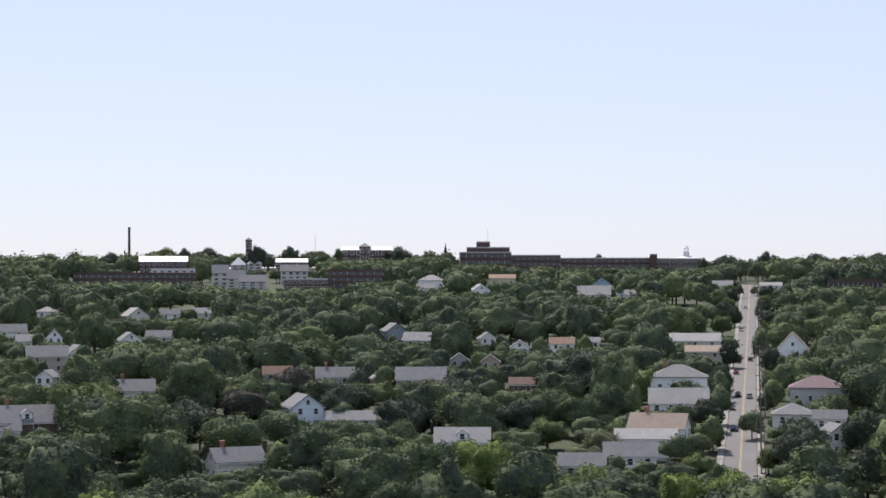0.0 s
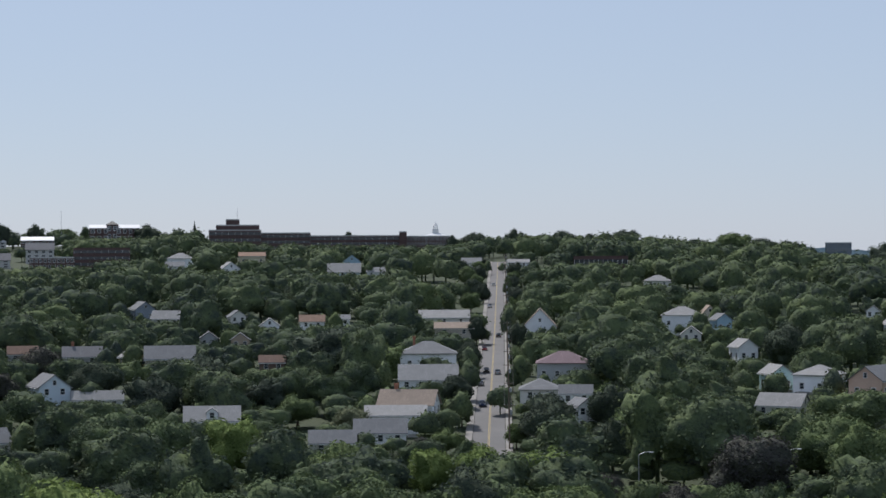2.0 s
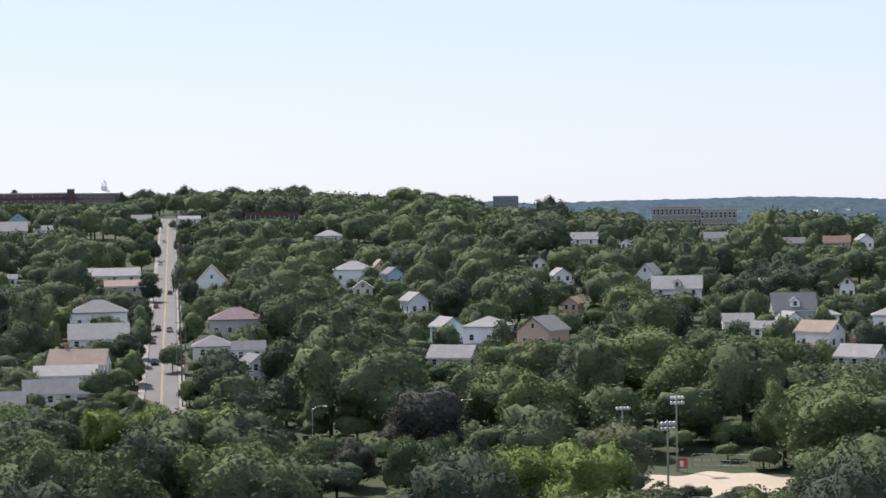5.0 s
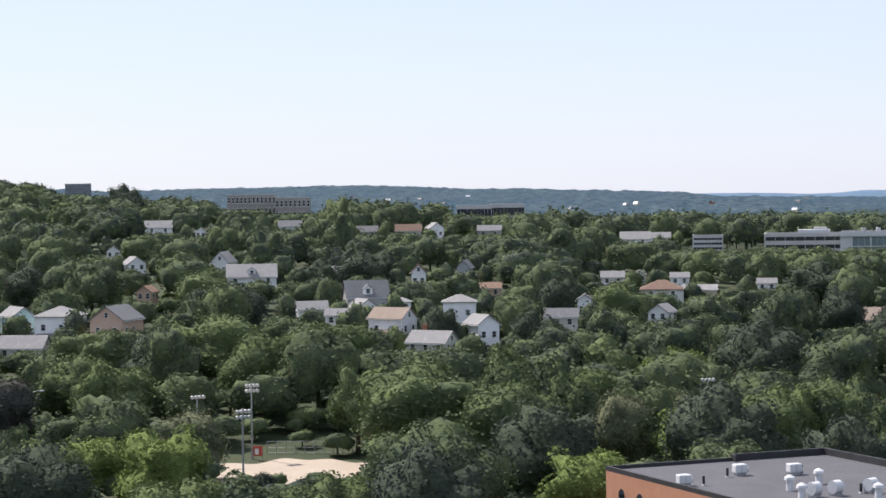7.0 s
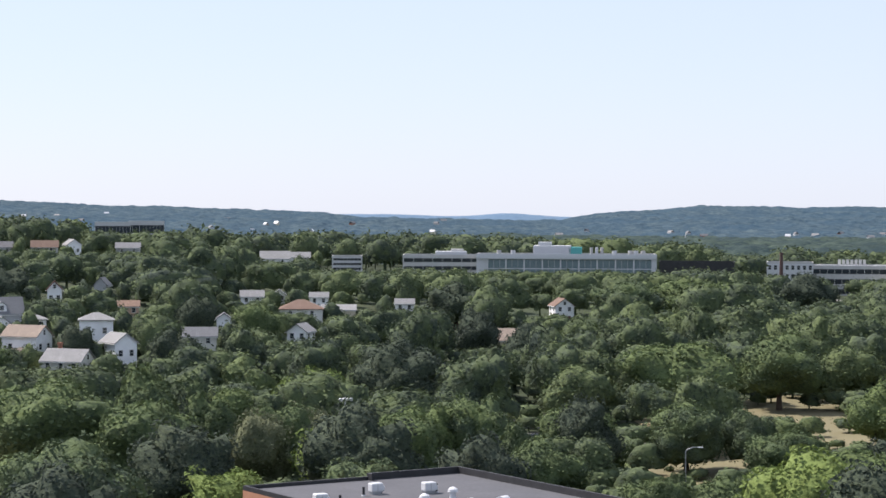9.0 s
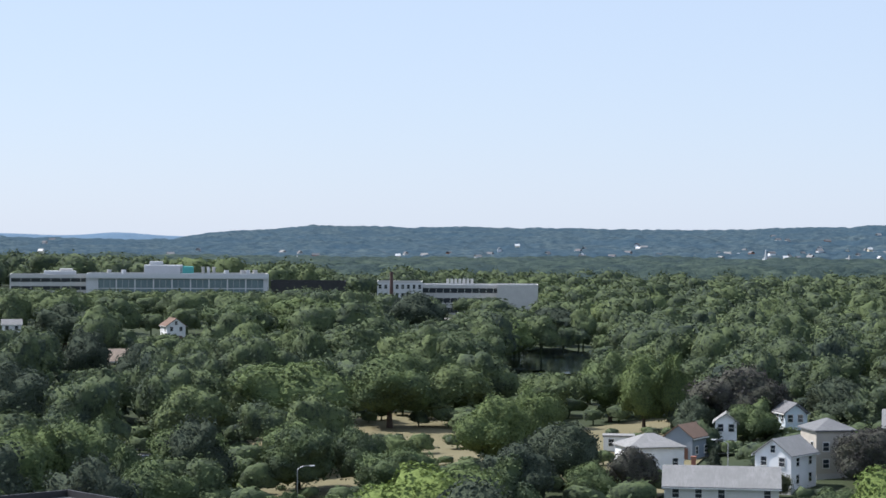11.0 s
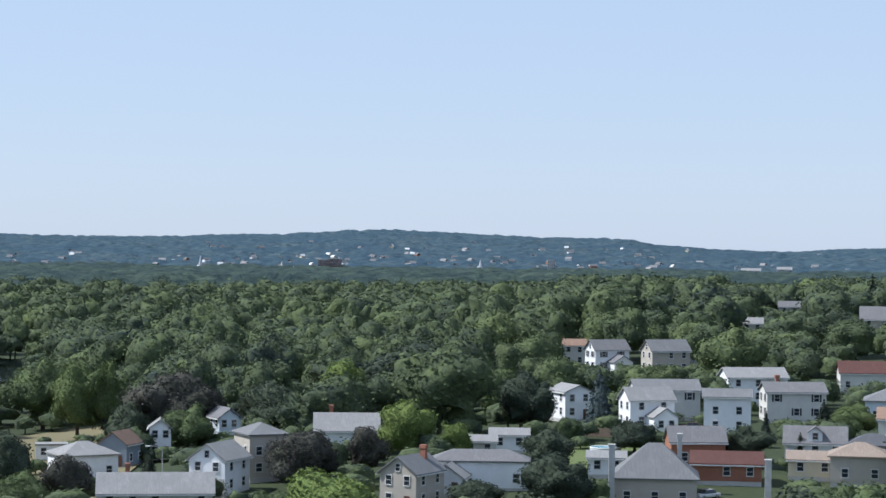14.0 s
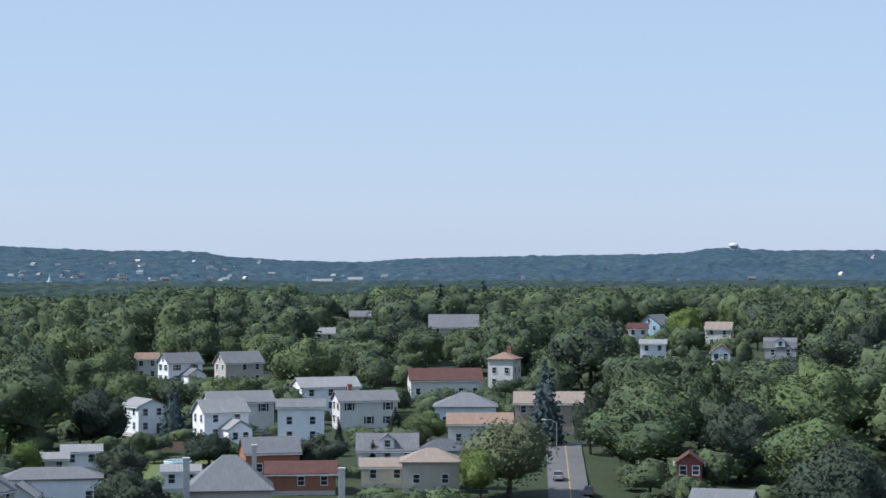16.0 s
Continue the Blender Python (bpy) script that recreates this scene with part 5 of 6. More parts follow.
roof_vent("box", 130.8, 193.7)
roof_vent("box", 141.2, 197.6)
roof_vent("box", 146.7, 194.6)
roof_vent("cowl", 138.5, 184.5)
roof_vent("cowl", 144.4, 187.0)
roof_vent("drum", 137.7, 179.1)
roof_vent("drum", 140.4, 178.9)
roof_vent("drum", 144.7, 178.3)
roof_vent("cowl", 142.7, 174.6)
roof_vent("pipe", 133.0, 193.0)
roof_vent("pipe", 139.2, 197.2)
roof_vent("pipe", 147.8, 194.6)
roof_vent("pipe", 143.8, 178.9)
roof_vent("cowl", 135.8, 178.8)


# ---- details of the large buildings ----
def lab_details(ob, w, h):
    d = 26.0
    glass = two_tone("green_blue_glass", (0.15, 0.21, 0.23), (0.20, 0.27, 0.29), 0.2, 0.12, spec=0.8)
    n = 9
    part("podium", boxed(-w / 2 + 0.3, -d / 2 - 1.2, -1, w / 2 - 0.3, -d / 2 - 0.1, 3.2), M_CONCRETE, ob)
    for f, (z0, z1) in enumerate(((3.4, 6.6), (7.0, h - 1.6))):
        for i in range(n):
            x0, x1 = -w / 2 + 5 + (w - 7) * i / n, -w / 2 + 5 + (w - 7) * (i + 1) / n
            gl = part("glazing", boxed(x0 + 0.3, -d / 2 - 0.08, z0, x1 - 0.3, -d / 2 + 0.05, z1), glass, ob)
            for k in (0.33, 0.66):
                part("mullion", boxed(x0 + (x1 - x0) * k - 0.1, -d / 2 - 0.16, z0, x0 + (x1 - x0) * k + 0.1, -d / 2 - 0.081, z1), M_STEEL, gl)
    for i in range(n + 1):
        x0 = -w / 2 + 5 + (w - 7) * i / n
        part("column", boxed(x0 - 0.3, -d / 2 - 0.9, 0, x0 + 0.3, -d / 2 - 0.3, h - 0.4), M_WHITE_METAL, ob)
    part("fascia", boxed(-w / 2, -d / 2 - 1.1, h - 1.3, w / 2, -d / 2 - 0.004, h + 0.9), M_WHITE_METAL, ob)
    roof_box(ob, "plant_room", -w * 0.08, 2, h + 0.2, 17, 9, 4.2, M_WHITE_METAL)
    roof_box(ob, "plant_room", -w * 0.12, 1, h + 4.4, 6, 5, 1.6, M_WHITE_METAL)
    roof_box(ob, "green_screen", w * 0.05, 0, h + 0.2, 6, 5, 3.6, two_tone("turquoise_sheet", (0.1, 0.42, 0.4), (0.12, 0.48, 0.44), 0.5, 0.5))
    for i, x in enumerate((0.14, 0.17, 0.20, 0.27, 0.36, 0.39, 0.43, -0.3, -0.38)):
        part("stack", rod(bmesh.new(), (w * x, 0, h), (w * x, 0, h + (3.6 if i < 3 else 2.2)), 0.7 if i < 3 else 1.1, n=10), M_WHITE_METAL if i % 2 else M_CONCRETE, ob)


lab_details(*LAB)


def lab_roof_plant(x, y, z, w):
    ob = thing("roof_plant", pose(x, y, z, 0, 0, -37), "white roof plant on the laboratory wing", "plant")
    roof_box(ob, "housing", 0, 0, 0, w, 8, 2.2, M_WHITE_METAL)
    roof_box(ob, "housing", w * 0.2, 0, 2.2, w * 0.4, 5, 1.0, M_CONCRETE)


lx, ly = at(37.6, 938)
lab_roof_plant(lx, ly, float(ground(lx, ly)) + 10.9, 14)


def cupola(ob, z):
    part("drum", boxed(-2.2, -2.2, z - 1.2, 2.2, 2.2, z + 2.4), M_TRIM, ob)
    bm = bmesh.new()
    for i in range(8):
        a = i * math.pi / 4
        rod(bm, (1.4 * math.cos(a), 1.4 * math.sin(a), z + 2.4), (1.4 * math.cos(a), 1.4 * math.sin(a), z + 5), 0.22, n=6)
    part("lantern", bm, M_TRIM, ob)
    bm = rod(bmesh.new(), (0, 0, z + 5), (0, 0, z + 6.4), 1.8, 0.6, 12)
    rod(bm, (0, 0, z + 6.4), (0, 0, z + 8.2), 0.25, 0.05, 6)
    part("cap", bm, M_TRIM, ob)


cupola(*CUPOLA)


def factory_sign(ob, w, h):
    """Roof letters that cannot be read from here: plain bars on a frame."""
    sg = part("sign_frame", boxed(-w * 0.22, -8.1, h + 0.9, w * 0.12, -7.9, h + 1.2), M_STEEL, ob)
    for i in range(7):
        x = -w * 0.21 + i * w * 0.046
        part("sign_bar", boxed(x, -8.2, h + 1.2, x + w * 0.032, -8.0, h + 3.8), M_CONCRETE, sg)
        part("stay", rod(bmesh.new(), (x + 0.7, -8.0, h + 3.0), (x + 0.7, -6.0, h + 0.3), 0.08, n=5), M_STEEL, sg)


factory_sign(*FACTORY)


def stack(az, r, h, r0, mat, label):
    x, y = at(az, r)
    ob = thing("chimney_stack", pose(x, y, float(ground(x, y))), label, "chimney")
    part("shaft", rod(bmesh.new(), (0, 0, -1), (0, 0, h - 1.2), r0, r0 * 0.72, 16), mat, ob)
    part("rim", rod(bmesh.new(), (0, 0, h - 1.2), (0, 0, h), r0 * 0.85, r0 * 0.82, 16), mat, ob)
    keep_clear(x, y, float(ground(x, y)) + h * 0.6, 2, 2)


stack(-8.55, 1450, 36.5, 1.1, M_BRICK_DARK, "tall dark brick smokestack above the trees")
stack(46.6, 1050, 18.5, 1.1, M_BRICK_DARK, "red-brick chimney of the old factory")


def mast(az, r, top, label):
    x, y = at(az, r)
    z = float(ground(x, y))
    ob = thing("radio_mast", pose(x, y, z), label, "mast")
    part("mast", rod(bmesh.new(), (0, 0, 0), (0, 0, top - z), 0.22, 0.1, 6), M_STEEL, ob)
    for k in (0.7, 0.85):
        part("cross_arm", rod(bmesh.new(), (-0.8, 0, (top - z) * k), (0.8, 0, (top - z) * k), 0.06, n=5), M_STEEL, ob)


mast(-3.5, 1580, 60 + 1580 * math.tan(radians(1.40)), "thin radio mast on the ridge")
mast(1.24, 1505, 60 + 1505 * math.tan(radians(1.5)), "thin flagpole mast on the hospital roof")


def far_top(az, r):
    x, y = at(az, r)
    return float(hill_canopy(np.array([x]), np.array([y]))[0]) - 5 if r > 2900 else float(ground(x, y))


def steeple(az, r, top_el, mat, wide, label):
    x, y = at(az, r)
    z, top = far_top(az, r), EYE_Z + r * math.tan(radians(top_el))
    h = max(top - z, 12)
    ob = thing("church", pose(x, y, z, 0, 0, -az + 15), label, "church")
    part("nave", prism(bmesh.new(), [(-4, -6), (4, -6), (4, 8), (0, 12), (-4, 8)], 0, 14), mat, ob)
    part("tower", boxed(-wide / 2, -wide, -6, wide / 2, 0, h * 0.55), mat, ob)
    part("spire", rod(bmesh.new(), (0, -wide / 2, h * 0.55), (0, -wide / 2, h), wide * 0.5, 0.1, 8), mat, ob)


steeple(56.8, 2930, -0.361, M_WHITE_METAL, 3.6, "white church with a slender spire")
steeple(54.85, 2920, -0.579, M_BRICK, 5, "brown brick church tower in the far town")
steeple(64.46, 2940, -0.412, M_WHITE_METAL, 5, "white church with a stepped steeple")
steeple(59.02, 2930, -0.496, M_CONCRETE, 5, "pale stone church tower in the far town")
steeple(44.0, 2700, -0.574, M_WHITE_METAL, 4.5, "white church steeple above the woods")
steeple(52.0, 2920, -0.62, M_WHITE_METAL, 6, "white gabled church in the far town")


def water_tower(az, r, top_el):
    x, y = at(az, r)
    top = EYE_Z + r * math.tan(radians(top_el))
    z = far_top(az, r)
    ob = thing("water_tower", pose(x, y, top - 26), "white water tower on the wooded ridge", "water tower")
    bm = bmesh.new()
    bmesh.ops.create_uvsphere(bm, u_segments=20, v_segments=10, radius=10, matrix=Matrix.Translation((0, 0, 20)) @ Matrix.Diagonal((1, 1, 0.58, 1)))
    part("tank", bm, M_WHITE_METAL, ob)
    part("rail", rod(bmesh.new(), (0, 0, 19.4), (0, 0, 20.2), 10.6, n=20), M_WHITE_METAL, ob)
    for i in range(6):
        a = i * math.pi / 3
        part("leg", rod(bmesh.new(), (7.5 * math.cos(a), 7.5 * math.sin(a), -8), (6.5 * math.cos(a), 6.5 * math.sin(a), 18), 0.7, n=6), M_WHITE_METAL, ob)
    part("riser", rod(bmesh.new(), (0, 0, -8), (0, 0, 16), 1.6, n=10), M_WHITE_METAL, ob)


water_tower(83.1, 4300, 0.40)


# ---- pale houses strewn over the far town ----
def far_house_kind(i):
    w, l, h = (5.5, 7, 5.5) if i % 2 else (6, 10, 5)
    wall = plain_mesh("wall", (M_WHITE_METAL, M_CONCRETE, siding("white"), siding("cream"), M_BRICK)[i], -w / 2, -l / 2, -4, w / 2, l / 2, h)
    bm = gabled(bmesh.new(), w, l, h, 2.6, 0.4)
    me = bpy.data.meshes.new("roof")
    bm.to_mesh(me)
    bm.free()
    me.materials.append((shingle("pale"), shingle("grey"), shingle("mid"), M_WHITE_METAL, shingle("mid"))[i])
    return wall, me


FAR_KINDS = [far_house_kind(i) for i in range(5)]
FAR_LABEL = ("white house in the far town", "pale house in the far town", "white house among distant trees", "cream house with a bright roof", "brick house in the far town")
far_rng = np.random.default_rng(21)


def far_house(az, r):
    i = int(far_rng.integers(0, 5))
    x, y = at(az, r)
    if r > 2900:
        z = float(hill_canopy(np.array([x]), np.array([y]))[0]) - 4.0
    else:
        z = float(ground(x, y)) + 9
    ob = thing("house", pose(x, y, z, 0, 0, -az + float(far_rng.uniform(-60, 120))), FAR_LABEL[i], "house", "houses of the far town")
    share("wall", FAR_KINDS[i][0], ob)
    share("roof", FAR_KINDS[i][1], ob)


for az0, az1, r0, r1, n in ((57, 70, 2970, 4000, 84), (50, 58, 2970, 3500, 24), (66, 74, 3000, 3900, 16), (22, 38, 2950, 3900, 40), (74, 88, 3000, 4100, 9), (40, 50, 2960, 3300, 14)):
    for k in range(n):
        far_house(float(far_rng.uniform(az0, az1)), float(r0 + (r1 - r0) * far_rng.beta(0.9, 2.6)))


# ---- poles, lamps, wires ----
def flood_pole(az, r, h, label, heads=2):
    x, y = at(az, r)
    ob = thing("floodlight_pole", pose(x, y, float(ground(x, y)), 0, 0, -az + 20), label, "floodlight")
    part("pole", rod(bmesh.new(), (0, 0, -0.5), (0, 0, h), 0.2, 0.13, 10), M_STEEL, ob)
    for k in range(heads):
        z = h - 0.3 - 0.9 * k
        arm = part("cross_arm", boxed(-1.2, -0.08, z - 0.07, 1.2, 0.08, z + 0.07), M_STEEL, ob)
        for s in (-1.0, -0.35, 0.35, 1.0):
            bm = rod(bmesh.new(), (s, -0.1, z + 0.1), (s, -0.55, z - 0.12), 0.12, 0.32, 12)
            part("floodlight", bm, M_WHITE_METAL, arm)


flood_pole(22.19, 362, 13.2, "tall steel floodlight pole beside the ball field")
flood_pole(20.71, 350, 13.2, "tall steel floodlight pole beside the ball field", 1)
flood_pole(21.94, 325, 13.2, "tall steel floodlight pole beside the ball field")
flood_pole(34.7, 365, 13.2, "tall steel floodlight pole rising from park trees", 1)
flood_pole(34.78, 358, 11.8, "tall steel floodlight pole rising from park trees", 1)


def street_lamp(az, r, h, label, out=1):
    x, y = at(az, r)
    ob = thing("street_lamp", pose(x, y, float(ground(x, y)), 0, 0, -az), label, "street lamp", "street lamps")
    part("pole", rod(bmesh.new(), (0, 0, -0.5), (0, 0, h), 0.13, 0.08, 10), M_STEEL, ob)
    bm = rod(bmesh.new(), (0, 0, h), (out * 1.1, 0, h + 0.55), 0.06, n=8)
    rod(bm, (out * 1.1, 0, h + 0.55), (out * 2.0, 0, h + 0.6), 0.05, n=8)
    part("arm", bm, M_STEEL, ob)
    part("lamp_head", boxed(out * 1.9, -0.18, h + 0.46, out * 2.75, 0.18, h + 0.66, 0.06), M_WHITE_METAL, ob)
    keep_clear(x, y, float(ground(x, y)) + h * 0.6, 1.2, 1.2)


street_lamp(12.2, 381, 8.6, "steel street lamp with a curved arm")
street_lamp(44.05, 329, 8.4, "steel street lamp beside the park path")
street_lamp(78.27, 378, 6.6, "pale street lamp at the end of the side street", -1)
street_lamp(55.83, 342, 7.2, "steel street lamp behind the ranch house", -1)
street_lamp(16.2, 390, 8.0, "steel street lamp with a curved arm")


def utility_pole(x, y, h=10.5):
    ob = thing("utility_pole", pose(x, y, float(ground(x, y)), 0, 0, -8), "weathered wooden utility pole beside the street", "utility pole", "utility poles")
    part("pole", rod(bmesh.new(), (0, 0, -0.8), (0, 0, h), 0.17, 0.11, 8), M_POLE, ob)
    part("cross_arm", boxed(-1.2, -0.07, h - 0.9, 1.2, 0.07, h - 0.75), M_POLE, ob)
    part("transformer", rod(bmesh.new(), (0.4, 0, h - 2.8), (0.4, 0, h - 1.8), 0.28, n=12), M_STEEL, ob)
    for s in (-1.05, -0.45, 0.45, 1.05):
        part("insulator", rod(bmesh.new(), (s, 0, h - 0.75), (s, 0, h - 0.55), 0.05, n=6), M_TRIM, ob)


def wire(name, p, q, sag, label):
    """A cable that hangs between two points."""
    cu = bpy.data.curves.new(name, "CURVE")
    cu.dimensions, cu.bevel_depth, cu.bevel_resolution = "3D", 0.03, 1
    sp = cu.splines.new("POLY")
    sp.points.add(10)
    for i in range(11):
        f = i / 10
        sp.points[i].co = (p[0] + (q[0] - p[0]) * f, p[1] + (q[1] - p[1]) * f, p[2] + (q[2] - p[2]) * f - 4 * sag * f * (1 - f), 1)
    cu.materials.append(M_CABLE)
    return tagged(new(name, cu), label, "cable")


u = Vector((ROAD_B[0] - ROAD_A[0], ROAD_B[1] - ROAD_A[1], 0)).normalized()
v = Vector((u.y, -u.x, 0))
last = None
for k in range(20):
    p = Vector((*ROAD_A, 0)) + u * (18 + 40 * k) + v * (ROAD_W / 2 + 0.9)
    utility_pole(p.x, p.y)
    z = float(ground(p.x, p.y))
    if last:
        for s in (-1.05, 1.05):
            wire("power_line", (last[0] + v.x * s, last[1] + v.y * s, last[2] + 9.95), (p.x + v.x * s, p.y + v.y * s, z + 9.95), 0.6, "black overhead cable along the street")
    last = (p.x, p.y, z)


def car(x, y, turn, mat, label, lift=0.3):
    ob = thing("car", pose(x, y, float(ground(x, y)) + lift, 0, 0, turn), label, "car", "cars on the streets")
    bm = bmesh.new()
    prism(bm, [(-0.88, 0.28), (0.88, 0.28), (0.9, 0.62), (0.84, 0.88), (-0.84, 0.88), (-0.9, 0.62)], -2.2, 2.2)
    bmesh.ops.bevel(bm, geom=list(bm.edges), offset=0.07, segments=2, affect="EDGES")
    part("body", bm, mat, ob)
    bm = bmesh.new()
    b0 = [bm.verts.new(q) for q in ((-0.8, -1.5, 0.86), (0.8, -1.5, 0.86), (0.8, 1.25, 0.86), (-0.8, 1.25, 0.86))]
    b1 = [bm.verts.new(q) for q in ((-0.64, -1.0, 1.42), (0.64, -1.0, 1.42), (0.64, 0.6, 1.42), (-0.64, 0.6, 1.42))]
    for i in range(4):
        bm.faces.new((b0[i], b0[(i + 1) % 4], b1[(i + 1) % 4], b1[i]))
    bm.faces.new(b1)
    part("windows", bm, M_GLASS, ob)
    part("roof", boxed(-0.64, -1.0, 1.4, 0.64, 0.6, 1.46, 0.02), mat, ob)
    for sx in (-0.8, 0.8):
        for sy in (-1.35, 1.35):
            wh = part("wheel", rod(bmesh.new(), (sx - 0.1, sy, 0.32), (sx + 0.1, sy, 0.32), 0.32, n=14), M_CABLE, ob)
            part("rim", rod(bmesh.new(), (sx - 0.11, sy, 0.32), (sx + 0.11, sy, 0.32), 0.18, n=10), M_STEEL, wh)
    for sx in (-0.62, 0.62):
        part("headlight", boxed(sx - 0.17, 2.14, 0.6, sx + 0.17, 2.23, 0.74), M_TRIM, ob)
        part("tail_light", boxed(sx - 0.17, -2.23, 0.62, sx + 0.17, -2.14, 0.76), PAINT_CAR["red"], ob)


def car_paint(name, c):
    m, nt, bs = material("car_paint_" + name, 0.25, 0.3, 0.5)
    nt.links.new(mix_rgb(nt, noise_at(nt, 4, 2), c, shade(c, 0.85)), bs.inputs["Base Color"])
    bs.inputs["Coat Weight"].default_value = 0.6
    return m


PAINT_CAR = {k: car_paint(k, c) for k, c in (("white", (0.7, 0.7, 0.7)), ("silver", (0.45, 0.46, 0.48)), ("black", (0.02, 0.02, 0.022)), ("blue", (0.03, 0.05, 0.12)), ("red", (0.35, 0.03, 0.03)), ("grey", (0.16, 0.165, 0.17)))}


def on_road(r, side):
    p = Vector((*ROAD_A, 0)) + u * (r - 425) + v * side
    return p.x, p.y


for r, side, col, face in ((432, -1.6, "silver", 180), (516, -2.0, "blue", 180), (600, 1.6, "silver", 0), (606, -1.7, "black", 180), (742, -2.9, "white", 180), (752, 1.5, "black", 0), (905, -2.6, "white", 180), (1060, -1.6, "white", 180), (565, -3.0, "grey", 180), (690, -3.0, "red", 180)):
    car(*on_road(r, side), -8.2 + face, PAINT_CAR[col], f"{col} car on the straight street")
for r, side, col in ((322, 2.4, "black"), (336, 2.6, "grey"), (350, -2.4, "white")):
    cx, cy = at(78.7, r)
    car(cx + side * math.cos(radians(78.6)), cy - side * math.sin(radians(78.6)), -78.6, PAINT_CAR[col], f"{col} car parked along the side street")
for k in range(9):
    cx, cy = at(6.45 + 0.1 * k, 1012 + 14 * (k % 3))
    car(cx, cy, 40 + 8 * (k % 2), PAINT_CAR[("white", "silver", "white", "grey", "red", "silver")[k % 6]], f"{('white', 'silver', 'white', 'grey', 'red', 'silver')[k % 6]} car in the hillside car park", 0.42)
for k in range(4):
    cx, cy = at(39.0 + 0.9 * k, 410)
    car(cx, cy, 50, PAINT_CAR[("white", "silver", "white", "grey", "black", "silver")[k]], f"{('white', 'silver', 'white', 'grey', 'black', 'silver')[k]} car parked behind the trees", 0.32)
for a, r, col in ((70.6, 398, "black"), (71.0, 402, "silver"), (70.3, 405, "red"), (71.6, 340, "white")):
    cx, cy = at(a, r)
    car(cx, cy, 20, PAINT_CAR[col], f"{col} car on a driveway", 0.05)


# ---- garden and field things ----
def fence_run(p, q, h, mat, label, step=2.5, solid=True):
    p, q = Vector((*p, 0)), Vector((*q, 0))
    n = max(2, int((q - p).length / step))
    ob = thing("fence", Matrix.Identity(4), label, "fence")
    for i in range(n + 1):
        c = p.lerp(q, i / n)
        z = float(ground(c.x, c.y))
        part("post", rod(bmesh.new(), (c.x, c.y, z - 0.3), (c.x, c.y, z + h), 0.06, n=6), mat, ob)
        if i < n:
            d = p.lerp(q, (i + 1) / n)
            z2 = float(ground(d.x, d.y))
            if solid:
                bm = bmesh.new()
                a = (d - c).normalized()
                s = Vector((a.y, -a.x, 0)) * 0.03
                ring = [bm.verts.new((e.x + k * s.x, e.y + k * s.y, zz + hh)) for e, zz in ((c, z), (d, z2)) for hh in (0.05, h - 0.05) for k in (-1, 1)]
                for f in ((0, 1, 3, 2), (4, 6, 7, 5), (0, 2, 6, 4), (1, 5, 7, 3), (2, 3, 7, 6), (0, 4, 5, 1)):
                    bm.faces.new([ring[k] for k in f])
                part("panel", bm, mat, ob)
            else:
                for k in (0.1, 0.5, 1.0):
                    part("rail", rod(bmesh.new(), (c.x, c.y, z + h * k), (d.x, d.y, z2 + h * k), 0.035, n=5), mat, ob)


fence_run(at(22.6, 367), at(25.2, 366), 2.2, M_STEEL, "steel rail fence behind the ball field", 1.6, False)
fence_run(at(66.6, 398), at(68.4, 392), 1.8, M_POLE, "weathered board fence round a garden")
fence_run(at(38.5, 432), at(41.5, 436), 1.8, M_STEEL, "grey fence below the trees", 3.0)


def pool():
    x, y = at(67.95, 366)
    ob = thing("swimming_pool", pose(x, y, float(ground(x, y)) + 0.3), "round above-ground pool with a white rim", "pool")
    part("side", rod(bmesh.new(), (0, 0, -0.3), (0, 0, 1.2), 2.7, n=28), M_WHITE_METAL, ob)
    part("water", rod(bmesh.new(), (0, 0, 1.2), (0, 0, 1.22), 2.45, n=28), two_tone("pool_water", (0.1, 0.36, 0.5), (0.14, 0.44, 0.56), 0.5, 0.1, spec=0.5), ob)
    bm = bmesh.new()
    for i in range(28):
        a, b_ = i * 6.2832 / 28, (i + 1) * 6.2832 / 28
        rod(bm, (2.62 * math.cos(a), 2.62 * math.sin(a), 1.26), (2.62 * math.cos(b_), 2.62 * math.sin(b_), 1.26), 0.12, n=6)
    part("rim", bm, M_TRIM, ob)
    keep_clear(x, y, float(ground(x, y)) + 0.4, 3, 3)


pool()


def field_sign():
    x, y = at(22.35, 361)
    ob = thing("field_sign", pose(x, y, float(ground(x, y)), 0, 0, -22), "red and white sign at the ball field", "sign")
    for s in (-0.7, 0.7):
        part("post", rod(bmesh.new(), (s, 0, -0.3), (s, 0, 2.4), 0.06, n=6), M_STEEL, ob)
    part("board", boxed(-0.8, -0.05, 0.7, 0.8, 0.0, 2.5), PAINT_CAR["red"], ob)
    part("writing_bar", boxed(-0.55, -0.058, 1.0, 0.1, -0.052, 2.0), M_TRIM, ob)


field_sign()


def masonry_chimney(az, r, top_el, w):
    x, y = at(az, r)
    z = float(ground(x, y))
    top = EYE_Z + r * math.tan(radians(top_el)) - z
    ob = thing("garden_chimney", pose(x, y, z, 0, 0, -az), "pale rendered chimney beside a house", "chimney")
    part("shaft", boxed(-w / 2, -w / 2, -0.5, w / 2, w / 2, top - 0.25, 0.04), M_CONCRETE, ob)
    part("cap", boxed(-w / 2 - 0.08, -w / 2 - 0.08, top - 0.25, w / 2 + 0.08, w / 2 + 0.08, top), M_CONCRETE, ob)


masonry_chimney(68.13, 318, -5.406, 1.0)
masonry_chimney(72.37, 318, -5.727, 1.0)



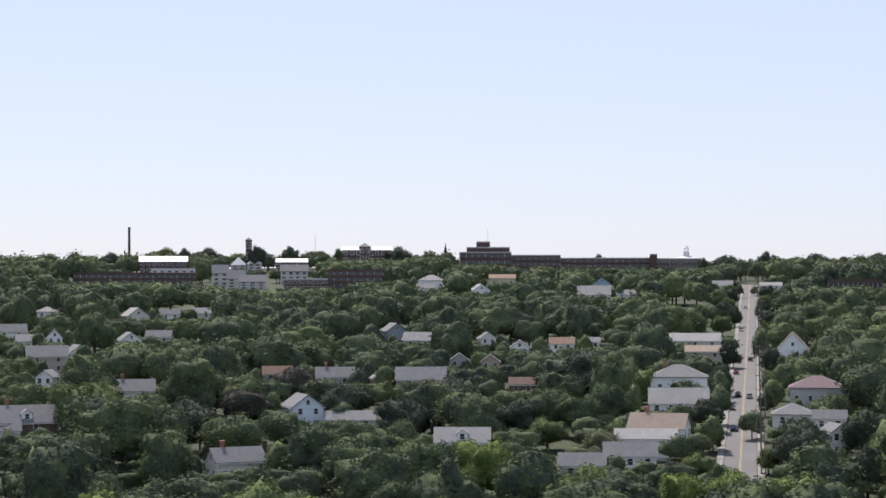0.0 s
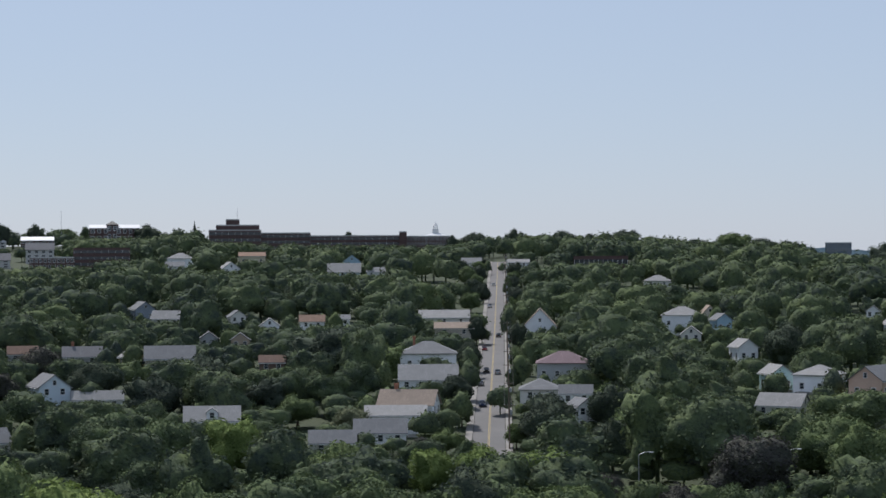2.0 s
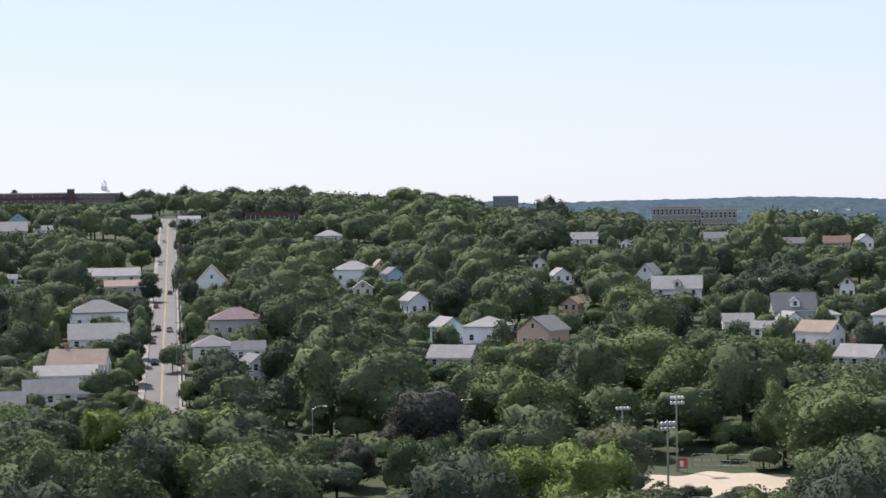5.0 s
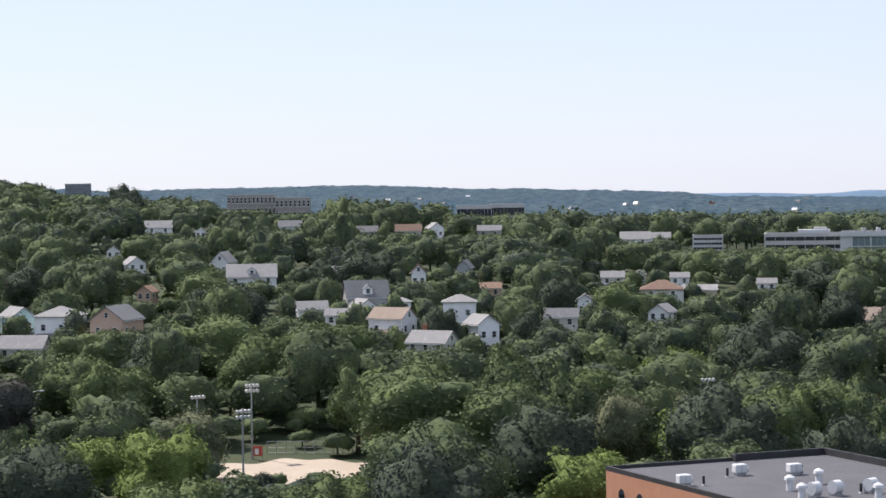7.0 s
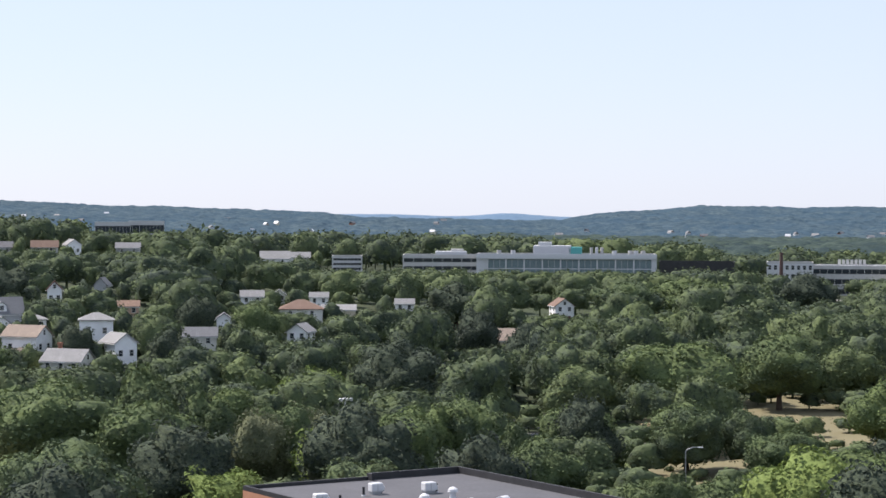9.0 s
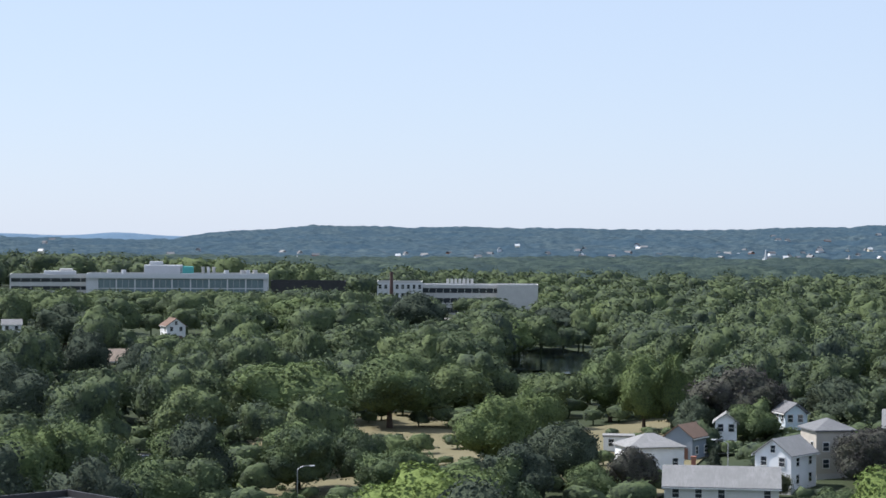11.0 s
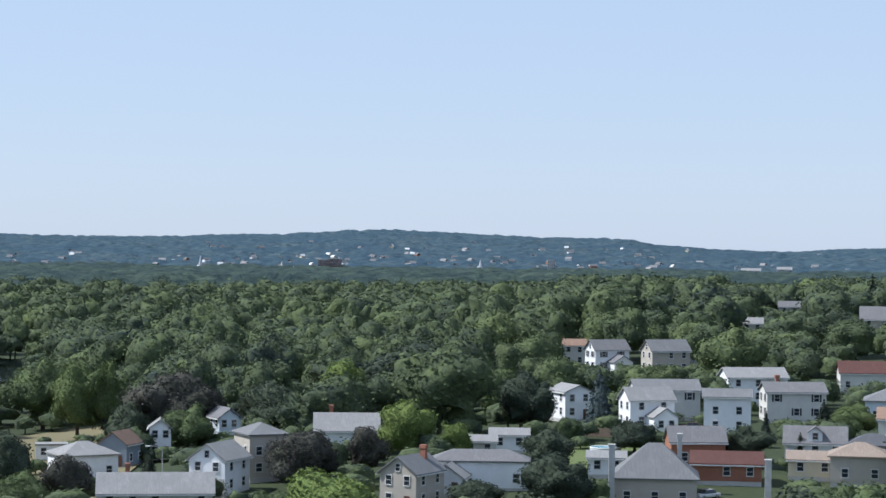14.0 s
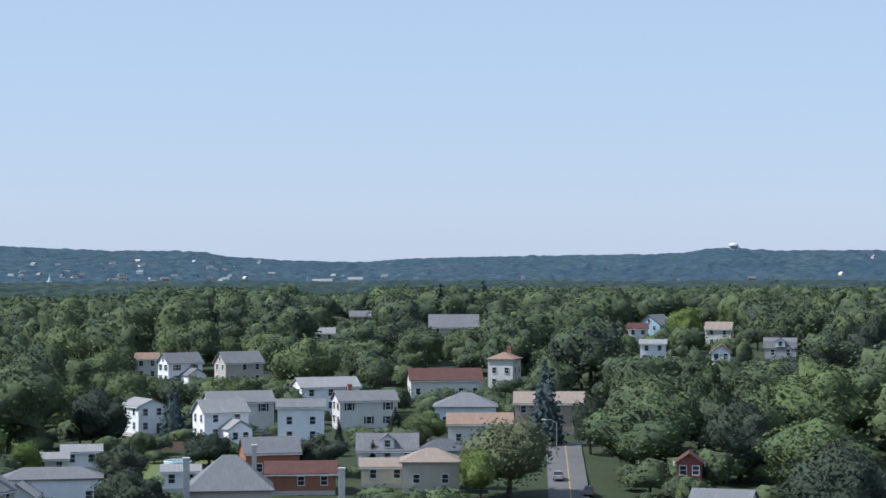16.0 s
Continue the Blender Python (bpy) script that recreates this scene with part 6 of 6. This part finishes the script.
# ---- cables at the edge of the park, placed along the camera's lines of sight ----
def sight(az, el, r):
    x, y = at(az, r)
    return x, y, EYE_Z + r * math.tan(radians(el))


wire("phone_cable", sight(9.92, -6.22, 300), sight(13.56, -7.17, 285), 0.2, "grey overhead cable above the trees")
wire("phone_cable", sight(19.29, -7.30, 300), sight(21.54, -7.68, 290), 0.2, "grey overhead cable above the trees")
wire("phone_cable", sight(9.20, -4.75, 430), sight(10.41, -4.98, 380), 0.8, "grey overhead cable above the trees")
wire("phone_cable", sight(11.14, -6.48, 320), sight(13.39, -6.82, 300), 0.2, "grey overhead cable above the trees")
patch("parking_lot", 12.6, 14.0, 318, 334, M_WALK, 0.3, "pale paved yard between the trees")
keep_clear(*at(13.3, 327), 14.8, 3, 4)

# ---- single trees that stand out ----
tree("green", 377.5, 105.5, 6, 6.4)
tree("conifer", 376.3, 120.1, 5, 2.6)
tree("green", 422.9, 97.4, 6, 7.1)
tree("dark", 421.8, 151.1, 6, 6.1)
tree("dark", 378.2, 72.2, 12, 7.3)
tree("green", 349.6, 149.0, 6, 6.2)
tree("tall", 125.3, 809.4, 11, 9.3)
tree("dark", 106.0, 676.7, 10, 7.8)
tree("green", 93.3, 591.7, 9, 7.5)
tree("green", 83.9, 543.6, 7, 5.1)
tree("dark", 96.8, 708.4, 10, 8.1)
tree("dark", 79.9, 601.7, 10, 8.6)
tree("green", 61.7, 477.0, 7, 6.5)
tree("green", 52.5, 432.8, 6, 8.3)
tree("purple", 47.1, 428.4, 5, 7.0)
tree("green", 68.7, 440.7, 6, 6.0)
tree("dark", 129.0, 922.0, 10, 7.6)
tree("tall", 144.0, 946.1, 11, 6.2)
tree("green", 51.9, 398.6, 9, 6.5)
tree("green", 156.1, 333.3, 16, 13.0)
tree("green", 181.8, 281.4, 16, 13.6)
tree("green", 190.4, 309.1, 17, 13.8)
tree("grey", 192.5, 287.5, 15, 10.3)
tree("tall", 203.7, 248.1, 14, 10.4)
tree("tall", 183.6, 313.1, 18, 13.8)
tree("dark", 38.9, 582.7, 15, 30.1)
tree("green", 50.0, 561.8, 13, 17.6)
tree("green", -81.9, 485.1, 17, 20.0)
tree("dark", -58.3, 474.4, 13, 19.4)
tree("purple", -49.2, 513.6, 11, 15.4)
tree("purple", -40.7, 569.5, 12, 15.5)
tree("dark", -24.3, 523.4, 12, 14.9)
tree("dark", -9.0, 484.9, 12, 15.8)
tree("dark", 2.3, 517.0, 14, 19.6)
tree("green", 13.1, 502.8, 10, 8.2)
tree("grey", -70.0, 563.7, 9, 16.9)
tree("grey", 34.2, 457.7, 8, 11.2)
tree("green", 24.0, 480.0, 8, 11.0)
tree("dark", 17.0, 497.0, 10, 12.0)
tree("green", 33.0, 503.0, 11, 13.0)
tree("green", 41.0, 522.0, 12, 14.0)
tree("dark", 64.2, 509.0, 9, 10.4)
tree("dark", 74.8, 437.7, 12, 13.8)
tree("dark", 92.1, 455.8, 12, 12.6)
tree("dark", 83.1, 408.6, 11, 10.2)
for kind, az, r, el, w in (
        ("dark", -9.0, 1540, 0.88, 22), ("green", -7.66, 1650, 1.05, 26), ("dark", -7.1, 1640, 1.0, 17), ("dark", -6.45, 1586, 1.02, 25), ("dark", -5.08, 1546, 1.09, 15), ("dark", -4.17, 1577, 1.05, 17),
        ("green", -3.46, 1609, 0.98, 24), ("tall", -2.85, 1624, 1.0, 13), ("dark", -1.24, 1596, 1.05, 24), ("conifer", 0.08, 1650, 1.1, 7.2), ("dark", 4.29, 1610, 0.82, 13), ("dark", 7.13, 1480, 0.74, 10),
        ("dark", 7.72, 1500, 0.79, 23), ("dark", 8.82, 1530, 0.89, 18), ("green", 9.5, 1560, 0.75, 24), ("dark", 10.15, 1540, 0.82, 28), ("dark", 10.9, 1550, 0.76, 16), ("dark", 11.85, 1590, 0.84, 28),
        ("green", 12.75, 1560, 0.60, 21), ("dark", 13.8, 1500, 0.56, 22), ("green", 14.85, 1400, 0.79, 27), ("dark", 15.55, 1380, 0.61, 24), ("dark", 16.3, 1300, 0.49, 20), ("dark", 18.84, 1250, 0.44, 24),
        ("dark", 20.3, 1150, 0.10, 26)):
    x, y = at(az, r)
    tree(kind, x, y, EYE_Z + r * math.tan(radians(el)) - float(ground(x, y)), w)
tree("green", -17.2, 413.6, 14, 16.8)
tree("green", -5.6, 404.0, 14, 14.2)
tree("lime", 7.8, 407.9, 13, 14.4)
tree("lime", 42.2, 370.6, 12, 11.1)
tree("lime", 51.7, 369.4, 12, 11.1)
tree("lime", 62.7, 364.7, 12, 15.0)
tree("green", 28.4, 309.7, 15, 17.7)
tree("green", 15.4, 318.6, 15, 16.4)
tree("green", 43.8, 309.9, 14, 15.3)
tree("green", 1.7, 305.0, 15, 14.9)
tree("green", -12.2, 289.7, 13, 11.8)
tree("green", -6.5, 359.9, 13, 13.7)
tree("green", 27.8, 382.0, 12, 15.6)
tree("purple", 71.3, 351.8, 9, 6.8)
tree("green", 58.4, 314.6, 12, 11.3)
tree("green", 91.4, 421.2, 13, 12.9)
tree("dark", 98.9, 417.4, 14, 12.8)
tree("purple", 97.8, 358.9, 14, 18.2)
tree("green", 118.1, 379.0, 15, 16.1)
tree("green", 121.4, 365.4, 15, 14.6)
tree("dark", 142.8, 398.2, 16, 18.3)
tree("lime", 98.2, 302.5, 11, 13.8)
tree("tall", 88.9, 314.7, 12, 9.7)
tree("green", 84.0, 320.2, 12, 9.0)
tree("purple", 80.1, 338.6, 9, 9.4)
tree("dark", 76.0, 441.5, 12, 13.4)
tree("green", 93.3, 459.6, 12, 11.4)
tree("grey", 119.1, 317.4, 12, 14.7)
tree("green", 159.5, 410.1, 17, 27.4)
tree("green", 181.0, 399.9, 17, 22.6)
tree("green", 158.6, 380.3, 17, 20.1)
tree("green", 156.9, 310.6, 20, 25.5)
tree("tall", 173.8, 310.7, 19, 18.3)
tree("green", 122.3, 367.2, 15, 18.9)
tree("dark", 180.1, 569.2, 16, 17.8)
tree("dark", 168.0, 573.9, 15, 17.8)
tree("dark", 326.8, 945.1, 17, 17.6)
tree("dark", 190.7, 478.4, 15, 20.9)
tree("dark", 239.8, 536.9, 15, 15.9)
tree("tall", 182.4, 325.4, 19, 15.2)
tree("tall", 171.9, 286.4, 18, 16.3)
tree("grey", 176.1, 277.9, 15, 13.4)
tree("lime", 180.0, 263.3, 14, 16.4)
tree("green", 198.4, 271.1, 15, 16.4)
tree("green", 215.0, 273.6, 16, 16.0)
tree("dark", 246.2, 339.0, 18, 19.3)
tree("green", 287.0, 455.1, 15, 16.0)
tree("dark", 282.2, 476.8, 15, 13.5)
tree("dark", 236.3, 410.9, 15, 14.1)
tree("dark", 229.4, 442.0, 12, 12.1)
tree("lime", 231.9, 342.9, 14, 13.5)
tree("lime", 221.2, 336.8, 14, 10.9)
tree("dark", 261.0, 549.1, 16, 21.4)
tree("dark", 400.9, 518.0, 16, 26.6)
tree("dark", 357.9, 452.6, 15, 14.1)
tree("green", 230.7, 264.6, 15, 15.2)
tree("green", 254.5, 263.0, 13, 14.9)
tree("lime", 262.5, 330.4, 13, 11.4)
tree("dark", 265.1, 361.1, 17, 21.9)
tree("green", 305.1, 318.4, 20, 27.5)
tree("green", 344.2, 325.9, 19, 21.8)
tree("green", 437.1, 388.8, 19, 25.4)
tree("dark", 229.8, 261.3, 16, 14.1)
tree("green", 215.4, 270.8, 16, 15.0)
tree("green", 206.1, 274.2, 15, 13.0)
tree("green", 249.8, 257.8, 14, 14.6)
tree("green", 259.5, 252.4, 12, 10.8)
tree("green", 238.1, 224.1, 12, 14.2)
tree("green", 283.1, 242.9, 15, 15.2)
tree("green", 299.1, 245.6, 16, 11.5)
tree("dark", 243.6, 204.4, 12, 14.7)
tree("dark", 268.6, 213.3, 12, 11.2)
tree("purple", 268.4, 200.4, 9, 10.0)
tree("red", 270.4, 202.8, 5, 7.8)
tree("green", 256.2, 200.0, 8, 9.7)
tree("green", 399.7, 305.4, 18, 16.4)
tree("green", 372.4, 275.1, 18, 13.8)
tree("tall", 377.7, 271.3, 17, 12.6)
tree("purple", 340.7, 229.9, 16, 18.9)
tree("purple", 350.2, 228.2, 12, 10.2)
tree("dark", 333.2, 233.7, 11, 10.5)
tree("green", 331.2, 218.9, 10, 11.3)
tree("dark", 353.5, 213.5, 11, 14.6)
tree("conifer", 285.9, 196.6, 6, 4.2)
tree("grey", 276.0, 179.1, 4.5, 7.1)
tree("purple", 288.8, 169.8, 10, 11.8)
tree("dark", 344.3, 413.4, 15, 16.0)
tree("dark", 344.4, 436.5, 14, 13.6)
tree("green", 451.0, 494.2, 18, 30.8)
tree("green", 489.0, 502.3, 19, 36.1)
tree("dark", 586.0, 540.2, 20, 25.9)
tree("dark", 682.9, 551.8, 17, 30.9)
tree("green", 551.9, 468.6, 17, 25.5)
tree("dark", 394.5, 203.8, 17, 27.7)
tree("lime", 371.4, 208.7, 15, 11.5)
tree("dark", 357.6, 216.5, 11, 14.7)
tree("purple", 296.9, 173.7, 9, 13.1)
tree("purple", 304.7, 166.0, 9, 8.0)
tree("lime", 321.9, 167.8, 12, 11.3)
tree("lime", 324.0, 159.3, 8, 6.8)
tree("dark", 371.2, 166.9, 12, 13.2)
tree("green", 392.5, 182.9, 12, 12.9)
tree("spruce", 381.4, 155.8, 11.1, 7.2)
tree("dark", 316.0, 138.5, 8, 10.3)
tree("dark", 342.0, 133.0, 6.5, 9.9)
tree("dark", 288.1, 124.8, 9, 12.8)
tree("dark", 285.9, 136.9, 5, 9.9)
tree("dark", 271.9, 218.8, 11, 13.2)
tree("conifer", 294.8, 203.1, 5, 3.9)
tree("spruce", 389.2, 83.0, 16.0, 9.0)
tree("grey", 326.3, 75.6, 13.5, 14.5)
tree("lime", 322.6, 79.4, 9, 8.0)
tree("conifer", 392.9, 113.8, 6, 4.7)
tree("dark", 339.0, 111.8, 7, 10.6)
tree("green", 351.1, 58.7, 15, 21.2)
tree("dark", 351.6, 41.5, 14, 15.4)
tree("green", 325.9, 26.3, 15, 19.5)
tree("green", 376.7, 31.4, 18, 23.6)
tree("lime", 608.6, 88.3, 14, 13.3)
tree("conifer", 347.6, 104.8, 5, 3.0)
tree("green", 384.7, 105.8, 7, 9.7)
tree("tall", 397.4, 53.4, 16, 13.0)
tree("green", 515.0, 101.8, 15, 17.1)
tree("conifer", 706.4, 188.0, 17, 11.9)
tree("conifer", 730.5, 178.6, 17, 11.2)
tree("dark", 511.2, 29.1, 17, 12.5)
tree("lime", 331.9, 82.6, 8, 5.6)


for kind, az, r, h, w in (("dark", 7.72, 960, 10, 11), ("green", 7.80, 1020, 9, 9), ("dark", 7.78, 1090, 10, 12), ("green", 7.85, 1150, 9, 10), ("dark", 7.86, 1215, 9, 11), ("dark", 8.80, 985, 10, 10),
                          ("green", 8.80, 1050, 9, 9), ("dark", 8.84, 1120, 10, 11), ("dark", 8.86, 1200, 9, 10), ("green", 7.62, 880, 9, 10), ("dark", 8.86, 905, 10, 10), ("green", 7.5, 1060, 11, 13), ("dark", 7.3, 1130, 11, 13)):
    tree(kind, *at(az, r), h, w)

car(*at(70.72, 324), 62, PAINT_CAR["white"], "white car parked beside the brick house", 0.05)
keep_clear(*at(70.72, 324), float(ground(*at(70.72, 324))) + 0.3, 2.6, 3)


# ---- scattered trees ----
def jittered(rng, az0, az1, r0, r1, lateral, radial):
    P = []
    r = r0
    while r < r1:
        n = int(radians(az1 - az0) * r / lateral)
        a = az0 + (np.arange(n) + rng.uniform(-0.4, 0.4, n) + (0.5 if len(P) % 2 else 0)) * (az1 - az0) / n
        rr = r + rng.uniform(-0.45, 0.45, n) * radial
        P.append(np.stack([rr * np.sin(np.radians(a)), rr * np.cos(np.radians(a))], -1))
        r += radial
    return np.concatenate(P)


def woodland(name, label, rng, places, heights, widths, kinds, mat):
    """Many trees joined into one mesh; each has its own number for the leaf colour."""
    V, F, S, T, N, off = [], [], [], [], [], 0
    z0 = ground(places[:, 0], places[:, 1])
    stem = np.array([(0.3 * math.cos(a), 0.3 * math.sin(a), z) for z in (-0.5, 5.0) for a in (0, 2.09, 4.19)])
    stem_f = np.array([0, 1, 4, 3, 1, 2, 5, 4, 2, 0, 3, 5])
    for (x, y), z, h, w in zip(places, z0, heights, widths):
        v, f, s, n = kinds[rng.integers(len(kinds))]
        v, f, s = np.concatenate((v, stem)), np.concatenate((f, stem_f + len(v))), np.concatenate((s, (4, 4, 4)))
        a = rng.uniform(0, 6.283)
        ca, sa = math.cos(a) * w / 11, math.sin(a) * w / 11
        V.append(np.stack([v[:, 0] * ca - v[:, 1] * sa + x, v[:, 0] * sa + v[:, 1] * ca + y, v[:, 2] * h / 13 + z], -1))
        n = np.concatenate((n, stem * (1, 1, 0)))
        N.append(np.stack([(n[:, 0] * ca - n[:, 1] * sa) * 11 / w, (n[:, 0] * sa + n[:, 1] * ca) * 11 / w, n[:, 2]], -1))
        F.append(f + off)
        S.append(s)
        kin = 0.5 + 0.5 * math.sin(x * 0.021 + 1.3 * math.sin(y * 0.013)) * math.sin(y * 0.017 + 0.7)
        T.append(np.full(len(v), 0.4 * kin + 0.7 * rng.beta(0.6, 1.8)))
        off += len(v)
    me = leafy(name, (np.concatenate(V), np.concatenate(F), np.concatenate(S), np.concatenate(N)), mat)
    number = me.attributes.new("tree", "FLOAT", "POINT")
    number.data.foreach_set("value", np.concatenate(T).astype(np.float32))
    return tagged(new(name, me), label, "woods", kind="stuff")


def stand(name, label, seed, az0, az1, r0, r1, lateral, radial, lumps, per, leaf, hmin, hmax, mat, low=3.2, wide=1.25, level=3):
    rng = np.random.default_rng(seed)
    P = jittered(rng, az0, az1, r0, r1, lateral, radial)
    w = rng.triangular(0.7, 1.05, 1.75, len(P)) * lateral
    near = [c for c in CLEAR if c[2] > r0 - 30]
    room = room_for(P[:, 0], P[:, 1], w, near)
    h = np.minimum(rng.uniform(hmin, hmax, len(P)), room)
    far = np.hypot(P[:, 0], P[:, 1])
    line = np.interp(np.degrees(np.arctan2(P[:, 0], P[:, 1])), (-20, 0.5, 2, 8.2, 8.9, 12, 14, 16.8, 17.4, 20, 24, 33, 42, 88), (0.82, 0.82, 0.56, 0.56, 0.66, 0.66, 0.5, 0.36, 0.12, 0.0, -0.1, -0.2, -0.7, -0.86))
    line += rng.normal(scale=0.07, size=len(P))
    h = np.where(far > np.where(P[:, 0] > P[:, 1], 560, 900), np.minimum(h, np.maximum(EYE_Z + far * np.tan(np.radians(line)) - ground(P[:, 0], P[:, 1]), 6)), h)   # tops stay below the skyline as the camera sees it; its tallest trees are placed singly
    w = np.minimum(w, h * wide)
    for tx, ty, tr in TREES:
        d = np.hypot(P[:, 0] - tx, P[:, 1] - ty)
        h = np.where(d < tr + w * 0.25, 0, h)
    ok = h > low
    P, h, w = P[ok], h[ok], w[ok]
    kinds = [crown_arrays(np.random.default_rng(seed * 10 + i), lumps, per, leaf, level=level, crop=-0.45, twig=0.12, loose=1.5) for i in range(10)]
    return woodland(name, label, rng, P, h, w, kinds, mat)


def near_trees(seed, az0, az1, r0, r1, lateral, radial, hmin, hmax, most):
    rng = np.random.default_rng(seed)
    P = jittered(rng, az0, az1, r0, r1, lateral, radial)
    w = rng.uniform(0.95, 1.5, len(P)) * lateral
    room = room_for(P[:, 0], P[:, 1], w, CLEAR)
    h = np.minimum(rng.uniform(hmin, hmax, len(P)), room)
    n = 0
    for (x, y), hh, ww in zip(P, h, w):
        if hh < 3.5 or n >= most or any(math.hypot(x - tx, y - ty) < tr * 0.9 + ww * 0.3 for tx, ty, tr in TREES):
            continue
        tree(rng.choice(["green", "green", "green", "dark", "tall", "tall", "dark", "lime"]), float(x), float(y), float(hh), float(min(ww, hh * 1.1)))
        n += 1


near_trees(3, -13, 88, 235, 430, 16, 20, 13, 19, 300 - len(TREES))
stand("woodland", "dense mixed broadleaf trees between the houses", 11, -14, 90, 345, 580, 16, 19, 13, 740, 0.48, 9, 21, M_WOODS)
stand("woodland_mid", "dense mixed broadleaf trees on the slopes among the houses", 14, -14, 90, 580, 900, 17, 20, 10, 290, 0.62, 9, 22, M_WOODS)
stand("woodland_beyond", "broadleaf woods covering the farther slopes", 12, -16, 92, 900, 1690, 19, 28, 8, 120, 1.0, 10, 22, M_WOODS, level=2)
stand("woodland_distant", "distant broadleaf woods on the valley floor", 15, 18.5, 92, 1700, 2350, 24, 42, 7, 60, 1.3, 10, 18, M_WOODS, level=2)
TREES.clear()
stand("undergrowth", "bushes and young trees filling the gaps", 13, -13, 89, 240, 520, 10, 11, 7, 70, 0.9, 2.6, 7, M_WOODS, 0.9, wide=1.7, level=2)
garden = np.array(GARDEN)
woodland("garden_trees", "bushes and small trees close to the houses", np.random.default_rng(31), garden[:, :2], garden[:, 2], garden[:, 3],
         [crown_arrays(np.random.default_rng(310 + i), 10, 190, 0.75, level=2, crop=-0.5) for i in range(6)], M_WOODS)
